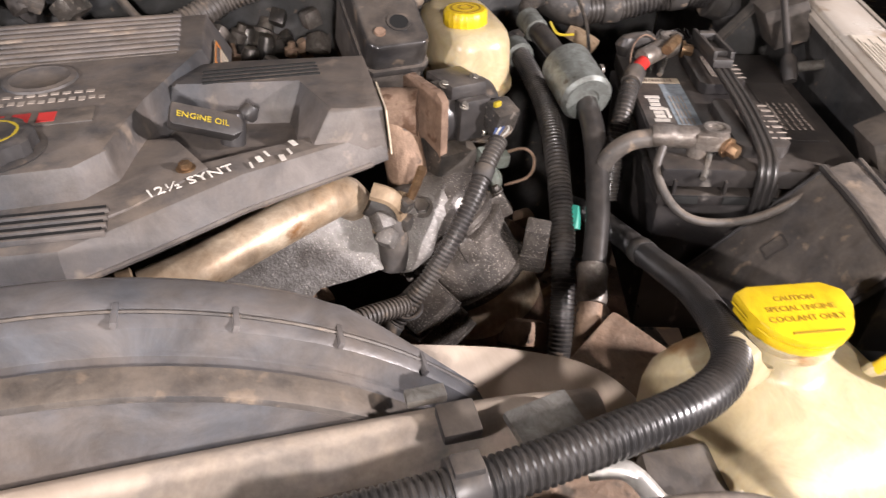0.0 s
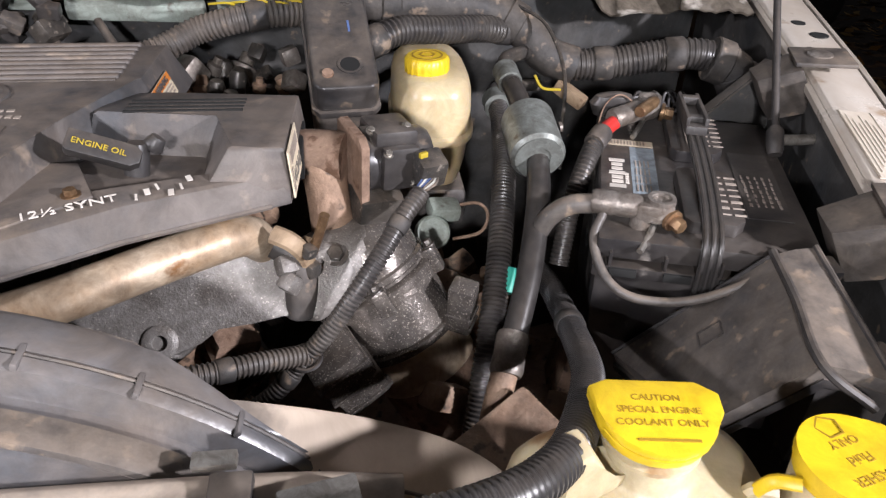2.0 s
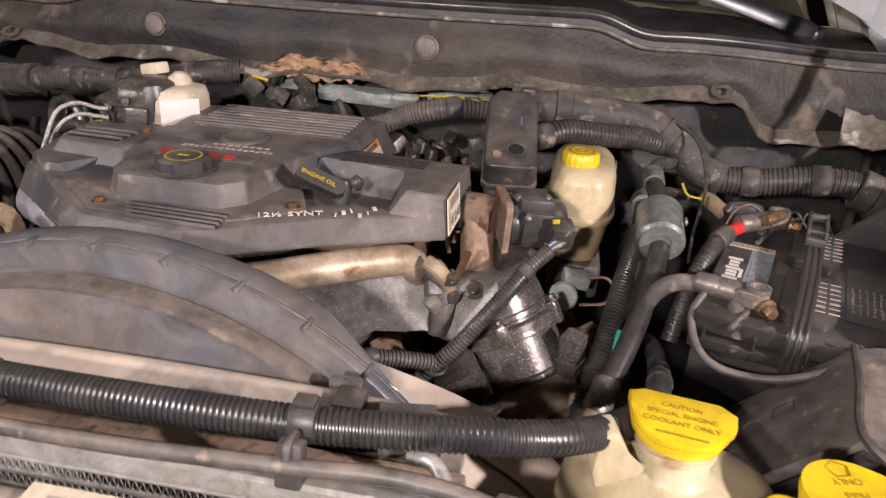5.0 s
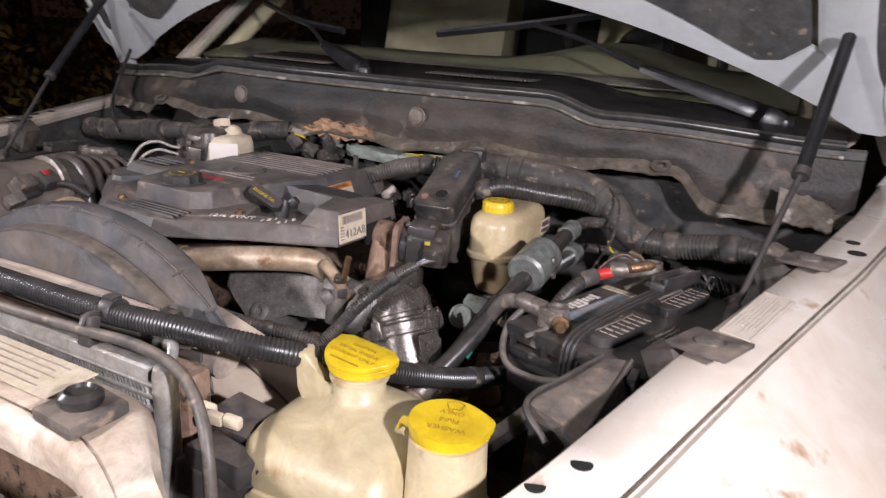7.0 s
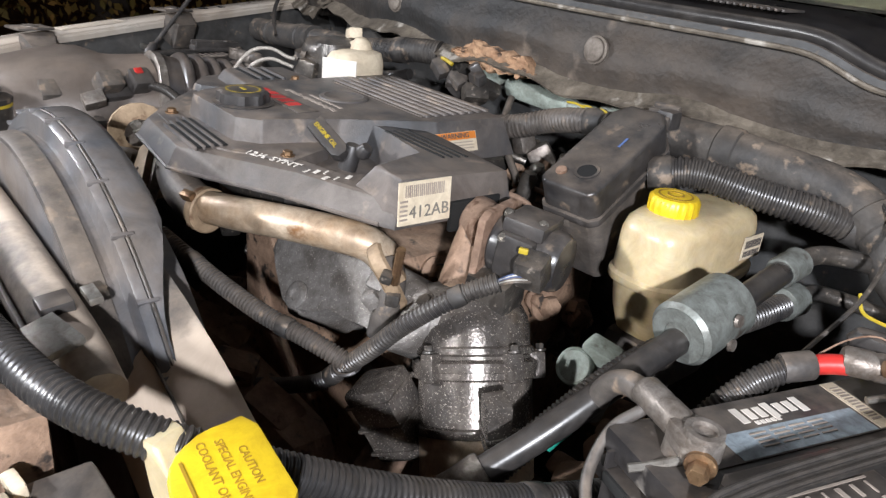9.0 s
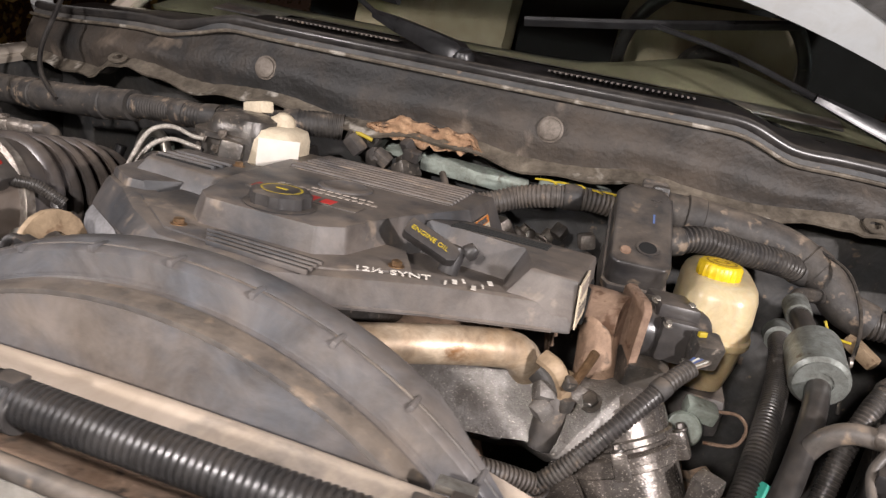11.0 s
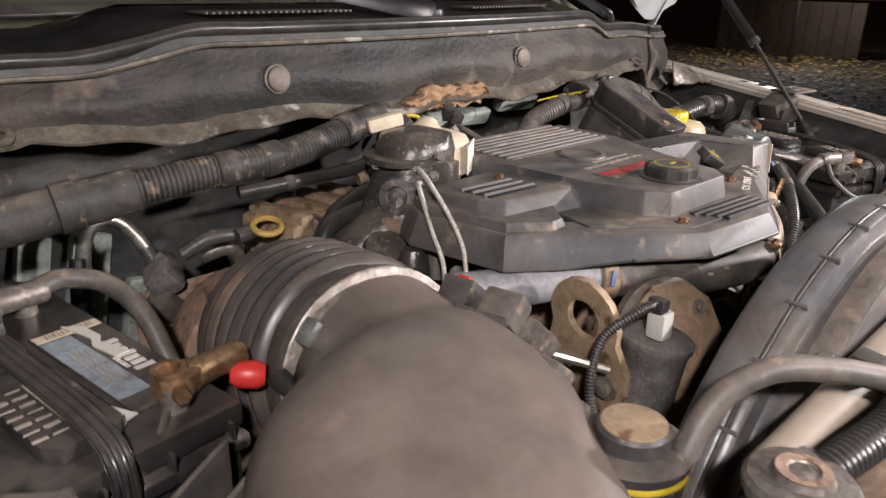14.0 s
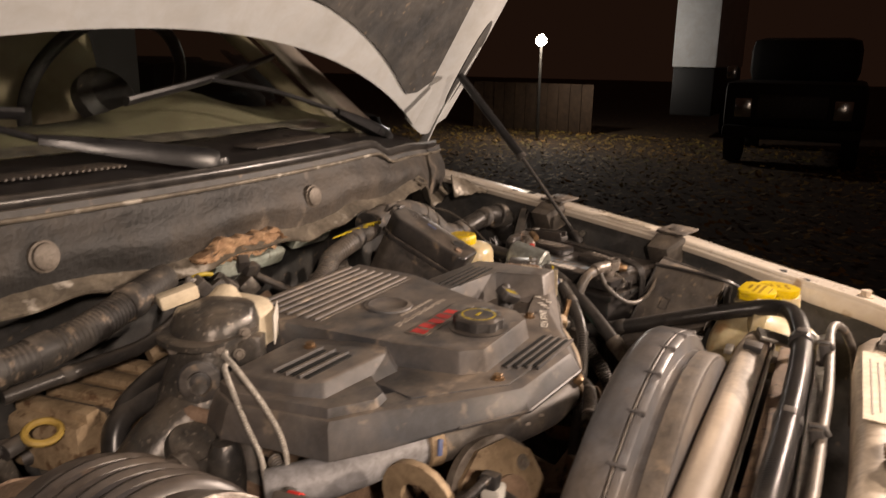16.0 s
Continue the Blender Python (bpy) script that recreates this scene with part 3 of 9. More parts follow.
def cowl():
    xs = [CX - 0.86 + 1.72 * i / 110 for i in range(111)]
    rows = []
    for x in xs:
        y, zt, zb = cowl_y(x), cowl_top(x), cowl_low(x)
        col = []
        for k in range(13):
            f = k / 12
            z = zb + (zt - 0.012 - zb) * f
            bulge = -0.012 * math.sin(f * math.pi) ** 2 + 0.012 * f
            col.append((x, y + bulge + 0.004 * noise.noise((x * 14, z * 20, 0)) + 0.003 * noise.noise((x * 50, z * 60, 3)), z))
        rows.append(col)
    ob = solid("cowl_panel", sheet(rows, (0, 0.03, 0)), M_FELT, "dusty dark insulation-covered cowl panel behind the engine", "wall", kind="structure", angle=70)
    lip = sheet([[(x, cowl_y(x) - 0.022, cowl_low(x) - 0.004 + 0.003 * math.sin(x * 60)), (x, cowl_y(x) - 0.012, cowl_low(x) + 0.002), (x, cowl_y(x) + 0.001, cowl_low(x) + 0.012)] for x in xs], (0, 0.002, -0.003))
    part("lower_lip", lip, M_LIP, ob, "bright worn metal edge")
    rail = sheet([[(x, cowl_y(x) + 0.008, cowl_top(x) - 0.014), (x, cowl_y(x) + 0.012, cowl_top(x) - 0.003), (x, cowl_y(x) + 0.034, cowl_top(x) - 0.001)] for x in xs], (0, 0.003, -0.003))
    part("top_flange", rail, M_FIREWALL, ob)
    seal = tube([(x, cowl_y(x) + 0.022, cowl_top(x) + 0.004) for x in xs[::4]], 0.0085, 12, step=0.01)
    part("rubber_seal", seal, M_RUBBER, ob, "glossy black rubber sealing strip")
    strip = tube([(x, cowl_y(x) + 0.004, cowl_top(x) - 0.012) for x in xs[::4]], 0.0030, 8, step=0.01)
    part("sealer_bead", strip, M_LIP, ob)
    for x in (-0.215, 0.215):
        at = (x, cowl_y(x) - 0.004, 1.361)
        part("plug", lathe([(0.0175, -0.002), (0.0175, 0.002), (0.0150, 0.003), (0.0145, 0.0065), (0.012, 0.008)], at, (0, -1, 0.1), 28), M_DULL, ob, "round dusty steel plug")
    patch = []
    for i in range(49):
        f = i / 48
        x = -0.035 + 0.17 * f
        hi = 1.335 + 0.010 * noise.noise((x * 40, 5, 0)) - 0.02 * abs(2 * f - 1) ** 3
        lo = 1.302 + 0.008 * noise.noise((x * 90, 9, 0)) + 0.012 * abs(2 * f - 1) ** 2
        patch.append([(x, cowl_y(x) - 0.016 - 0.007 * noise.noise((x * 70, k * 0.9, 1)) - 0.004 * noise.noise((x * 210, k * 2.3, 4)), lo + (hi - lo) * k / 11 + 0.002 * noise.noise((x * 160, k, 7))) for k in range(12)])
    part("torn_patch", sheet(patch, (0, 0.018, 0)), M_FELTRUST, ob, "torn rusty brown insulation patch", angle=80)
    flap = []
    for i in range(13):
        f = i / 12
        flap.append([(0.818 + 0.080 * f, 1.276 + 0.012 * f - 0.070 * g * (0.15 + 0.85 * f), 1.312 - 0.022 * f - (0.050 - 0.028 * f) * g + 0.008 * noise.noise((f * 7, g * 5, 2))) for g in (0, 0.2, 0.4, 0.6, 0.8, 1.0)])
    part("corner_flap", sheet(flap, (0, 0.002, -0.003)), M_LIP, ob, "wrinkled brown sealing flap at the corner", angle=70)
    # drain hole patches on the lower flange at both ends
    for sx in (1, -1):
        x = CX + sx * 0.575
        b = ring_plate(0.016, 0.0085, 0.002, (x, cowl_y(x) - 0.014, cowl_low(x) + 0.010), (0, -0.5, 0.85), 20)
        part("drain_ring", b, M_LIP, ob)
    # black louvred panel between cowl and glass
    rows = [[(x, cowl_y(x) + 0.03 + 0.19 * f, cowl_top(x) - 0.012 + 0.035 * f + 0.012 * math.sin(f * math.pi)) for f in (0, 0.1, 0.3, 0.5, 0.7, 0.9, 1.0)] for x in xs[::3]]
    grille = solid("cowl_grille", sheet(rows, (0, 0, -0.006)), M_WIPER, "black plastic louvred cowl panel below the windscreen", "trim", kind="structure")
    for i in range(26):
        x = CX + 0.12 + i * 0.008
        y = cowl_y(x) + 0.10
        part("louvre", box((0.0035, 0.05, 0.003), (x, y, cowl_top(x) + 0.019), 0.0008), M_BLACKDIRT, grille)
    for i in range(26):
        x = CX - 0.12 - i * 0.008
        y = cowl_y(x) + 0.10
        part("louvre", box((0.0035, 0.05, 0.003), (x, y, cowl_top(x) + 0.019), 0.0008), M_BLACKDIRT, grille)


def firewall():
    rows = []
    for i in range(40):
        x = CX - 0.86 + 1.72 * i / 39
        rows.append([(x, cowl_y(x) + 0.03, 1.36), (x, cowl_y(x) + 0.05, 1.31), (x, cowl_y(x) + 0.085 + 0.01 * noise.noise((x * 8, 0, 0)), 1.24), (x, cowl_y(x) + 0.10, 1.0), (x, cowl_y(x) + 0.10, 0.5)])
    ob = solid("firewall", sheet(rows, (0, 0.02, 0)), M_FIREWALL, "dark grey firewall panel at the back of the bay", "wall", kind="structure")
    b = bmesh.new()
    for x, w, z in ((-0.02, 0.07, 1.287), (0.115, 0.16, 1.272), (0.26, 0.10, 1.283)):
        b = box((w, 0.02, 0.026), (x, 1.243, z), 0.006, pose(0, 0, 0, 25, 3, 4), bm=b)
    part("primer_flange", b, M_TEAL, ob, "pale green bare flange")
    b = bmesh.new()
    for x, z, w, h in ((-0.43, 1.10, 0.05, 0.16), (-0.48, 1.16, 0.04, 0.06), (-0.37, 1.06, 0.05, 0.10)):
        b = box((w, 0.02, h), (x, cowl_y(x) + 0.085, z), 0.008, pose(0, 0, 0, 0, 12, 5), bm=b)
    part("bare_patch", b, M_TEAL, ob, "pale bare metal patch")


def bay_floor():
    b = bmesh.new()
    b = box((1.6, 1.1, 0.04), (CX, 0.85, 0.60), 0.01, bm=b)
    for k in range(60):
        s = 0.04 + 0.08 * rnd.random()
        b = box((s, s * (0.5 + rnd.random()), 0.05 + 0.08 * rnd.random()), (CX - 0.7 + 1.4 * rnd.random(), 0.5 + 0.75 * rnd.random(), 0.65), 0.012, pose(0, 0, 0, 30 * rnd.random(), 30 * rnd.random(), 360 * rnd.random()), bm=b)
    solid("bay_floor", b, M_BLOCK, "grimy dark frame and axle far below the engine", "floor", kind="structure")


def windscreen():
    xs = [CX - 0.80 + 1.6 * i / 30 for i in range(31)]

    def gp(x, f):
        bend = 1 - 0.10 * f
        return (CX + (x - CX) * bend, cowl_y(x) + 0.215 + 0.62 * f, cowl_top(x) + 0.02 + 0.50 * f)
    rows = [[gp(x, f) for f in (0, 0.25, 0.5, 0.75, 1)] for x in xs]
    ob = solid("windscreen", sheet(rows, (0, -0.003, 0.005)), M_GLASS, "dark reflective truck windscreen", "window", kind="structure")
    ob.visible_shadow = False
    for sx in (-1, 1):
        x = CX + sx * 0.82
        pillar = tube([gp(x, f) for f in (-0.05, 0.3, 0.7, 1.05)], 0.03, 10, flat=0.7)
        part("pillar", pillar, M_WHITE, ob, "white windscreen pillar")
        inner = tube([Vector(gp(x - sx * 0.07, f)) + Vector((0, 0.06, -0.02)) for f in (-0.1, 0.3, 0.7, 1.05)], 0.022, 10)
        part("inner_pillar", inner, M_BEIGE, ob, "beige inner pillar trim")
    roof = sheet([[(x, cowl_y(x) + 0.83 + 0.5 * f, cowl_top(x) + 0.52 + 0.06 * f) for f in (0, 0.5, 1)] for x in xs[::3]], (0, 0, 0.03))
    part("roof", roof, M_WHITE, ob)
    # near-black wall paints the unlit depth of the cab
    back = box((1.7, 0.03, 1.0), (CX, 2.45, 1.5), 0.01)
    part("cab_back", back, M_SHADEBLACK, ob)


def dashboard():
    th = thing("dashboard", (CX, 1.66, 1.36), "olive beige dashboard top behind the windscreen", "dashboard")
    rows = []
    for i in range(30):
        x = CX - 0.74 + 1.48 * i / 29
        hump = 0.05 * math.exp(-((x - 0.42) / 0.16) ** 2)
        rows.append([(x, cowl_y(x) + 0.23, 1.405), (x, cowl_y(x) + 0.30, 1.425), (x, cowl_y(x) + 0.40, 1.445 + hump * 0.6), (x, cowl_y(x) + 0.50, 1.45 + hump), (x, cowl_y(x) + 0.56, 1.42), (x, cowl_y(x) + 0.57, 1.2)])
    part("dash_top", sheet(rows, (0, 0.01, -0.01)), M_DASH, th)
    part("vent_strip", box((1.1, 0.05, 0.004), (CX, 1.49, 1.432), 0.002, pose(0, 0, 0, 14)), M_BLACK, th)
    q = pose(0.42, 1.93, 1.48, -62)
    ring = tube([q @ Vector((0.19 * math.cos(a), 0.19 * math.sin(a), 0)) for a in [2 * math.pi * k / 24 for k in range(25)]], 0.014, 10, step=0.02)
    sw = part("steering_wheel", ring, M_BLACK, th, "black steering wheel rim")
    part("hub", lathe([(0.07, -0.03), (0.07, 0.0), (0.05, 0.02)], (0.42, 1.93, 1.48), (0, -0.88, 0.47)), M_BLACK, sw)
    for x in (-0.32, 0.42):
        seat = thing("cab_seat", (x, 2.25, 1.0), "beige cloth seat with headrest in the dark cab", "seat", "cab seats")
        part("backrest", box((0.46, 0.14, 0.6), (x, 2.28, 1.35), 0.05, pose(0, 0, 0, -12)), M_BEIGE, seat)
        part("headrest", box((0.24, 0.09, 0.16), (x, 2.34, 1.74), 0.035, pose(0, 0, 0, -12)), M_BEIGE, seat)


def wiper(pivot, elbow, tip, blade_a, blade_b):
    th = thing("wiper", pivot, "black windscreen wiper arm parked on the glass", "wiper", "windscreen wipers")
    p, e, t = Vector(pivot), Vector(elbow), Vector(tip)
    d = (e - p).normalized()
    rings = []
    for f, w, h in ((0, 0.013, 0.010), (0.06, 0.018, 0.014), (0.3, 0.017, 0.013), (0.7, 0.014, 0.010), (1.0, 0.008, 0.006)):
        c = p.lerp(e, f)
        side = d.cross(Vector((0, 0, 1))).normalized()
        up = side.cross(d)
        rings.append([c + side * w * a + up * h * b for a, b in ((-1, -1), (1, -1), (1, 0.3), (0.6, 1), (-0.6, 1), (-1, 0.3))])
    part("arm", loft(rings), M_WIPER, th)
    part("arm_rod", tube([e, e.lerp(t, 0.5) + Vector((0, 0, 0.008)), t], 0.0045, 8), M_WIPER, th)
    part("blade", tube([blade_a, t, blade_b], 0.006, 8, flat=1.6), M_WIPER, th)
    part("pivot_cap", lathe([(0.016, -0.02), (0.016, 0), (0.012, 0.006)], p, (0, -0.3, 1)), M_WIPER, th)


HINGE_Y, HINGE_Z, OPEN = 1.48, 1.36, 55.0


def hood_point(u, v, w=0.0):
    """u across from the centre line, v forward from the hinge, w off the skin (down when closed)."""
    c, s = math.cos(radians(OPEN)), math.sin(radians(OPEN))
    crown = 0.012 * (1 - (u / 0.95) ** 2) - w
    return (CX + u, HINGE_Y - v * c + crown * s, HINGE_Z + v * s + crown * c)


def hood():
    def rear(u):
        return 0.31 * (1 - (abs(u) / 0.95) ** 2) + 0.10 * max(0.0, (abs(u) - 0.83) / 0.12) ** 2

    def side(f):
        return 0.955 - 0.22 * f ** 1.3
    us = [-1 + 2 * i / 40 for i in range(41)]
    fs = [0, 0.02, 0.06, 0.12, 0.25, 0.4, 0.55, 0.7, 0.85, 1.0]

    def grid(w, inset=0.0, lo=0.0, hi=1.0):
        rows = []
        for a in us:
            row = []
            for f in fs:
                g = lo + (hi - lo) * f
                u = a * (side(g) - inset)
                v = rear(a * 0.95) + g * (1.27 - rear(a * 0.95))
                row.append(hood_point(u, v, w))
            rows.append(row)
        return rows
    c, s = math.cos(radians(OPEN)), math.sin(radians(OPEN))
    th = thing("hood", (CX, HINGE_Y, HINGE_Z), "white truck hood propped open on two struts", "hood", kind="structure")
    part("outer_skin", sheet(grid(0.0), (0, -0.004 * s, -0.004 * c)), M_WHITE, th, angle=60)
    # inner frame: rim round the edge
    rim = bmesh.new()
    for lo, hi in ((0.0, 0.085), (0.9, 1.0)):
        rim = sheet(grid(0.016, 0.012, lo, hi), (0, -0.014 * s, -0.014 * c), rim)
    for sg in (-1, 1):
        rows = []
        for f in [i / 20 for i in range(21)]:
            row = []
            for k in range(6):
                u = sg * (side(f) - 0.012 - 0.17 * k / 5)
                v = rear(0.95 * sg * (1 - 0.17 * k / 5)) + f * (1.27 - rear(0.9))
                row.append(hood_point(u, v, 0.014 + 0.022 * math.sin(k / 5 * math.pi)))
            rows.append(row)
        rim = sheet(rows, (0, -0.006 * s, -0.006 * c), rim)
    part("inner_frame", rim, M_INNERHOOD, th, "pale grey inner frame", angle=60)
    part("insulation_pad", sheet(grid(0.022, 0.19, 0.10, 0.88), (0, -0.012 * s, -0.012 * c)), M_FIREWALL, th, "dark insulation pad", angle=60)
    for sg in (-1, 1):
        for v0 in (0.16, 0.46, 0.76):
            mid = hood_point(sg * (side(v0 / 1.27) - 0.085), v0 + 0.11, 0.040)
            along = Vector(hood_point(sg * (side(v0 / 1.27) - 0.10), v0 + 0.22, 0.040)) - Vector(hood_point(sg * (side(v0 / 1.27) - 0.07), v0, 0.040))
            slot = plane_pose(mid, along, Vector((sg, 0, 0)))
            # a dark raised inset paints the shade of a slot, nothing is cut
            part("frame_slot", prism([(0.10 * math.cos(radians(a)) + math.copysign(0.02, math.cos(radians(a))), 0.020 * math.sin(radians(a))) for a in range(0, 360, 15)], -0.003, 0.003, 0.001, slot), M_FIREWALL, th, "dark inset for the shade inside a slot of the inner frame")
        arm = tube([(CX + sg * 0.90, 1.50, 1.30), (CX + sg * 0.915, 1.45, 1.36), hood_point(sg * 0.880, 0.14, 0.03), hood_point(sg * 0.87, 0.32, 0.03)], 0.020, 10, flat=0.40)
        part("hinge", arm, M_INNERHOOD, th, "painted steel hinge arm")


def hood_strut(flip):
    th = thing("hood_strut", (0.809 if not flip else 2 * CX - 0.809, 0.963, 1.20), "black gas strut holding the hood up", "strut", "hood struts")
    foot, mid, top = Vector((0.809, 0.963, 1.205)), Vector((0.848, 1.115, 1.362)), Vector((0.868, 1.285, 1.535))

    def pp(n, b, mt, lab=""):
        part(n, mirrored(b) if flip else b, mt, th, lab)
    pp("rod", tube([foot, foot.lerp(mid, 0.5), mid], 0.0042, 10), M_BLACK)
    pp("cylinder", tube([mid, mid.lerp(top, 0.5), top], 0.0095, 14), M_WIPER)
    pp("collar", lathe([(0.0115, -0.006), (0.0115, 0.006)], mid, tuple(top - mid)), M_BLACK)
    pp("ball_socket", lathe([(0.007, -0.016), (0.009, -0.006), (0.009, 0.01), (0.005, 0.016)], foot, tuple(mid - foot)), M_BLACK)
    pp("stud", tube([foot, foot + Vector((0.02, 0, 0)), foot + Vector((0.045, 0, 0))], 0.006, 10), M_ZINC)


def hood_stop_plate(at, yaw, tilt):
    """The flat bracket with a round pad that sits on the fender flange."""
    th = thing("fender_bracket", at, "grey steel bracket bolted on the fender flange", "bracket", "fender brackets")
    q = pose(*at, 0, tilt, yaw)
    out = [(-0.034, -0.028), (0.028, -0.033), (0.033, 0.026), (-0.028, 0.031)]
    part("plate", prism(out, 0.002, 0.0065, 0.0015, q), M_BLACKDIRT, th)
    part("leg", prism([(-0.05, -0.012), (-0.005, -0.03), (-0.005, 0.03), (-0.05, 0.03)], -0.05, 0.002, 0.002, q @ pose(-0.02, 0, 0, 0, -25)), M_BLACKDIRT, th)
    part("pad", lathe([(0.0135, 0.0065), (0.0135, 0.008), (0.009, 0.010), (0.006, 0.0105)], q @ Vector((-0.002, 0, 0)), q.to_3x3() @ Vector((0, 0, 1)), 20), M_LEAD, th, "worn round bolt pad")


ground()
for flip in (False, True):
    fender(flip)
    inner_wing(flip)
cowl()
firewall()
bay_floor()
windscreen()
dashboard()
def door_mirror():
    """The driver's door mirror, seen past the fender."""
    th = thing("door_mirror", (1.18, 2.02, 1.30), "cream painted door mirror with a grey base", "mirror", kind="structure")
    shape = [bottle_ring(1.245, 2.03 + dy, z, rx, ry, 0.55, 32) for z, rx, ry, dy in ((1.355, 0.085, 0.040, 0.0), (1.362, 0.110, 0.052, 0.0), (1.385, 0.118, 0.058, 0.0), (1.420, 0.116, 0.056, 0.004), (1.438, 0.106, 0.048, 0.008), (1.446, 0.080, 0.034, 0.010))]
    part("shell", loft(shape), M_WHITE, th, angle=60)
    part("seam", loft([bottle_ring(1.245, 2.03, z, r, 0.0595, 0.55, 32) for z, r in ((1.376, 0.1185), (1.379, 0.1195), (1.382, 0.1185))]), M_BLACK, th)
    part("foot", prism([(-0.11, -0.035), (0.12, -0.045), (0.13, 0.03), (-0.11, 0.04)], 1.255, 1.357, 0.010, pose(1.155, 2.03, 0)), M_GREYBLACK, th, "grey plastic mirror foot")


def cab_door(flip):
    rows = []
    for i in range(12):
        y = 1.66 + 1.2 * i / 11
        rows.append([(x - 0.02 * i / 11, y, z) for x, z in ((0.985, 1.315), (1.035, 1.300), (1.075, 1.22), (1.100, 1.05), (1.100, 0.80), (1.075, 0.62))])
    b = sheet(rows, (-0.02, 0, -0.004))
    solid("door_right" if flip else "door_left", mirrored(b) if flip else b, M_WHITE, "white painted cab door of the pickup", "door", kind="structure", angle=50)


for flip in (False, True):
    cab_door(flip)
door_mirror()
wiper((0.068, cowl_y(0.068) + 0.045, 1.432), (-0.115, 1.352, 1.467), (-0.27, 1.46, 1.510), (-0.46, 1.56, 1.545), (-0.10, 1.40, 1.495))
wiper((0.795, 1.44, 1.395), (0.55, 1.40, 1.465), (0.30, 1.49, 1.53), (0.10, 1.46, 1.50), (0.52, 1.54, 1.57))
hood()
for flip in (False, True):
    hood_strut(flip)
hood_stop_plate((0.812, 0.757, 1.241), -14, -3)
hood_stop_plate((0.882, 1.033, 1.266), -14, -3)
hood_stop_plate((2 * CX - 0.798, 0.757, 1.241), 194, 3)
hood_stop_plate((2 * CX - 0.868, 1.033, 1.266), 194, 3)

# ---- front: crossmember, radiator, shroud, hoses on the support ----
def crossmember():
    xs = [CX - 0.568 + 1.136 * i / 60 for i in range(61)]
    rows = []
    for x in xs:
        d = abs(x - CX)
        yr = 0.432 + 0.012 * math.exp(-((x + 0.10) / 0.12) ** 2) - 0.078 * smoothstep(0.33, 0.48, d)
        yf = 0.352 - 0.070 * smoothstep(0.33, 0.56, d)
        dip = 0.016 * smoothstep(0.35, 0.47, d)
        rows.append([(x, yr + 0.004, 1.175 - dip), (x, yr + 0.002, 1.205 - dip), (x, yr - 0.006, 1.213 - dip), (x, (yr + yf) / 2 + 0.02, 1.215 - dip), (x, (yr + yf) / 2 - 0.02, 1.208 - dip),
                     (x, yf + 0.022, 1.202 - dip), (x, yf + 0.014, 1.211 - dip), (x, yf + 0.004, 1.209 - dip), (x, yf, 1.200 - dip), (x, yf + 0.003, 1.178 - dip)])
    ob = solid("front_crossmember", sheet(rows, (0, 0, -0.004)), M_WHITEDIRT, "dirty white painted upper front crossmember", "panel", kind="structure", angle=55)
    m = plane_pose((-0.165, 0.414, 1.2165), (1, 0.06, 0), (-0.06, 1, 0.06))
    lab = part("warning_sticker", prism([(-0.145, -0.028), (0.112, -0.028), (0.112, 0.022), (-0.145, 0.022)], 0, 0.0008, m=m), M_PAPER, ob, "cream warning sticker with a yellow stripe")
    part("yellow_stripe", bars([(0.03 + 0.02 * k - 0.02, 0.0185 + 0.002 * math.sin(k * 0.5), 0.022, 0.0035) for k in range(-2, 5)] + [(-0.118, 0.008, 0.028, 0.011)], m @ Matrix.Translation((0, 0, 0.0008))), M_YELLOWSTRIPE, lab)
    part("print", bars([(0.035, 0.010 - 0.0055 * k, 0.13 - 0.012 * (k % 3), 0.0008) for k in range(7)] + [(-0.075, 0.010 - 0.0055 * k, 0.05, 0.0008) for k in range(6)] + [(-0.118, -0.012, 0.028, 0.014)], m @ Matrix.Translation((0, 0, 0.0008))), M_PALEINK, lab)
    m2 = plane_pose((0.245, 0.405, 1.2165), (1, 0.0, 0), (0, 1, 0.03))
    part("sticker", prism([(-0.10, -0.025), (0.11, -0.025), (0.11, 0.025), (-0.10, 0.025)], 0, 0.0008, m=m2), M_PAPER, ob, "faded cream sticker")
    part("print", bars([(0.0, 0.016 - 0.008 * k, 0.17 - 0.02 * (k % 2), 0.0016) for k in range(5)], m2 @ Matrix.Translation((0, 0, 0.0008))), M_PALEINK, ob)
    for x, y in ((0.562, 0.324), (0.612, 0.319), (2 * CX - 0.562, 0.324), (2 * CX - 0.612, 0.319)):
        part("bolt", hexbolt((x, y, 1.195), 0.0065, 0.008), M_WHITEDIRT, ob)


def latch():
    th = thing("hood_latch", (0.06, 0.385, 1.21), "rusty grey hood latch on the white crossmember", "latch")
    part("latch_plate", prism([(-0.06, -0.05), (0.06, -0.05), (0.05, 0.03), (0.02, 0.045), (-0.02, 0.045), (-0.05, 0.03)], 0, 0.006, 0.002, pose(0.06, 0.365, 1.218, 4)), M_LEAD, th)
    part("jaw", tube([(0.035, 0.365, 1.223), (0.040, 0.388, 1.228), (0.06, 0.394, 1.229), (0.080, 0.388, 1.228), (0.085, 0.365, 1.223)], 0.0045, 10), M_CASTDARK, th)
    part("rust_plate", prism([(-0.014, -0.02), (0.014, -0.02), (0.010, 0.03), (-0.010, 0.03)], 0, 0.008, 0.002, pose(0.06, 0.385, 1.224)), M_RUST, th)
    for x in (0.015, 0.105):
        part("bolt", hexbolt((x, 0.35, 1.223), 0.007, 0.009), M_LEAD, th)


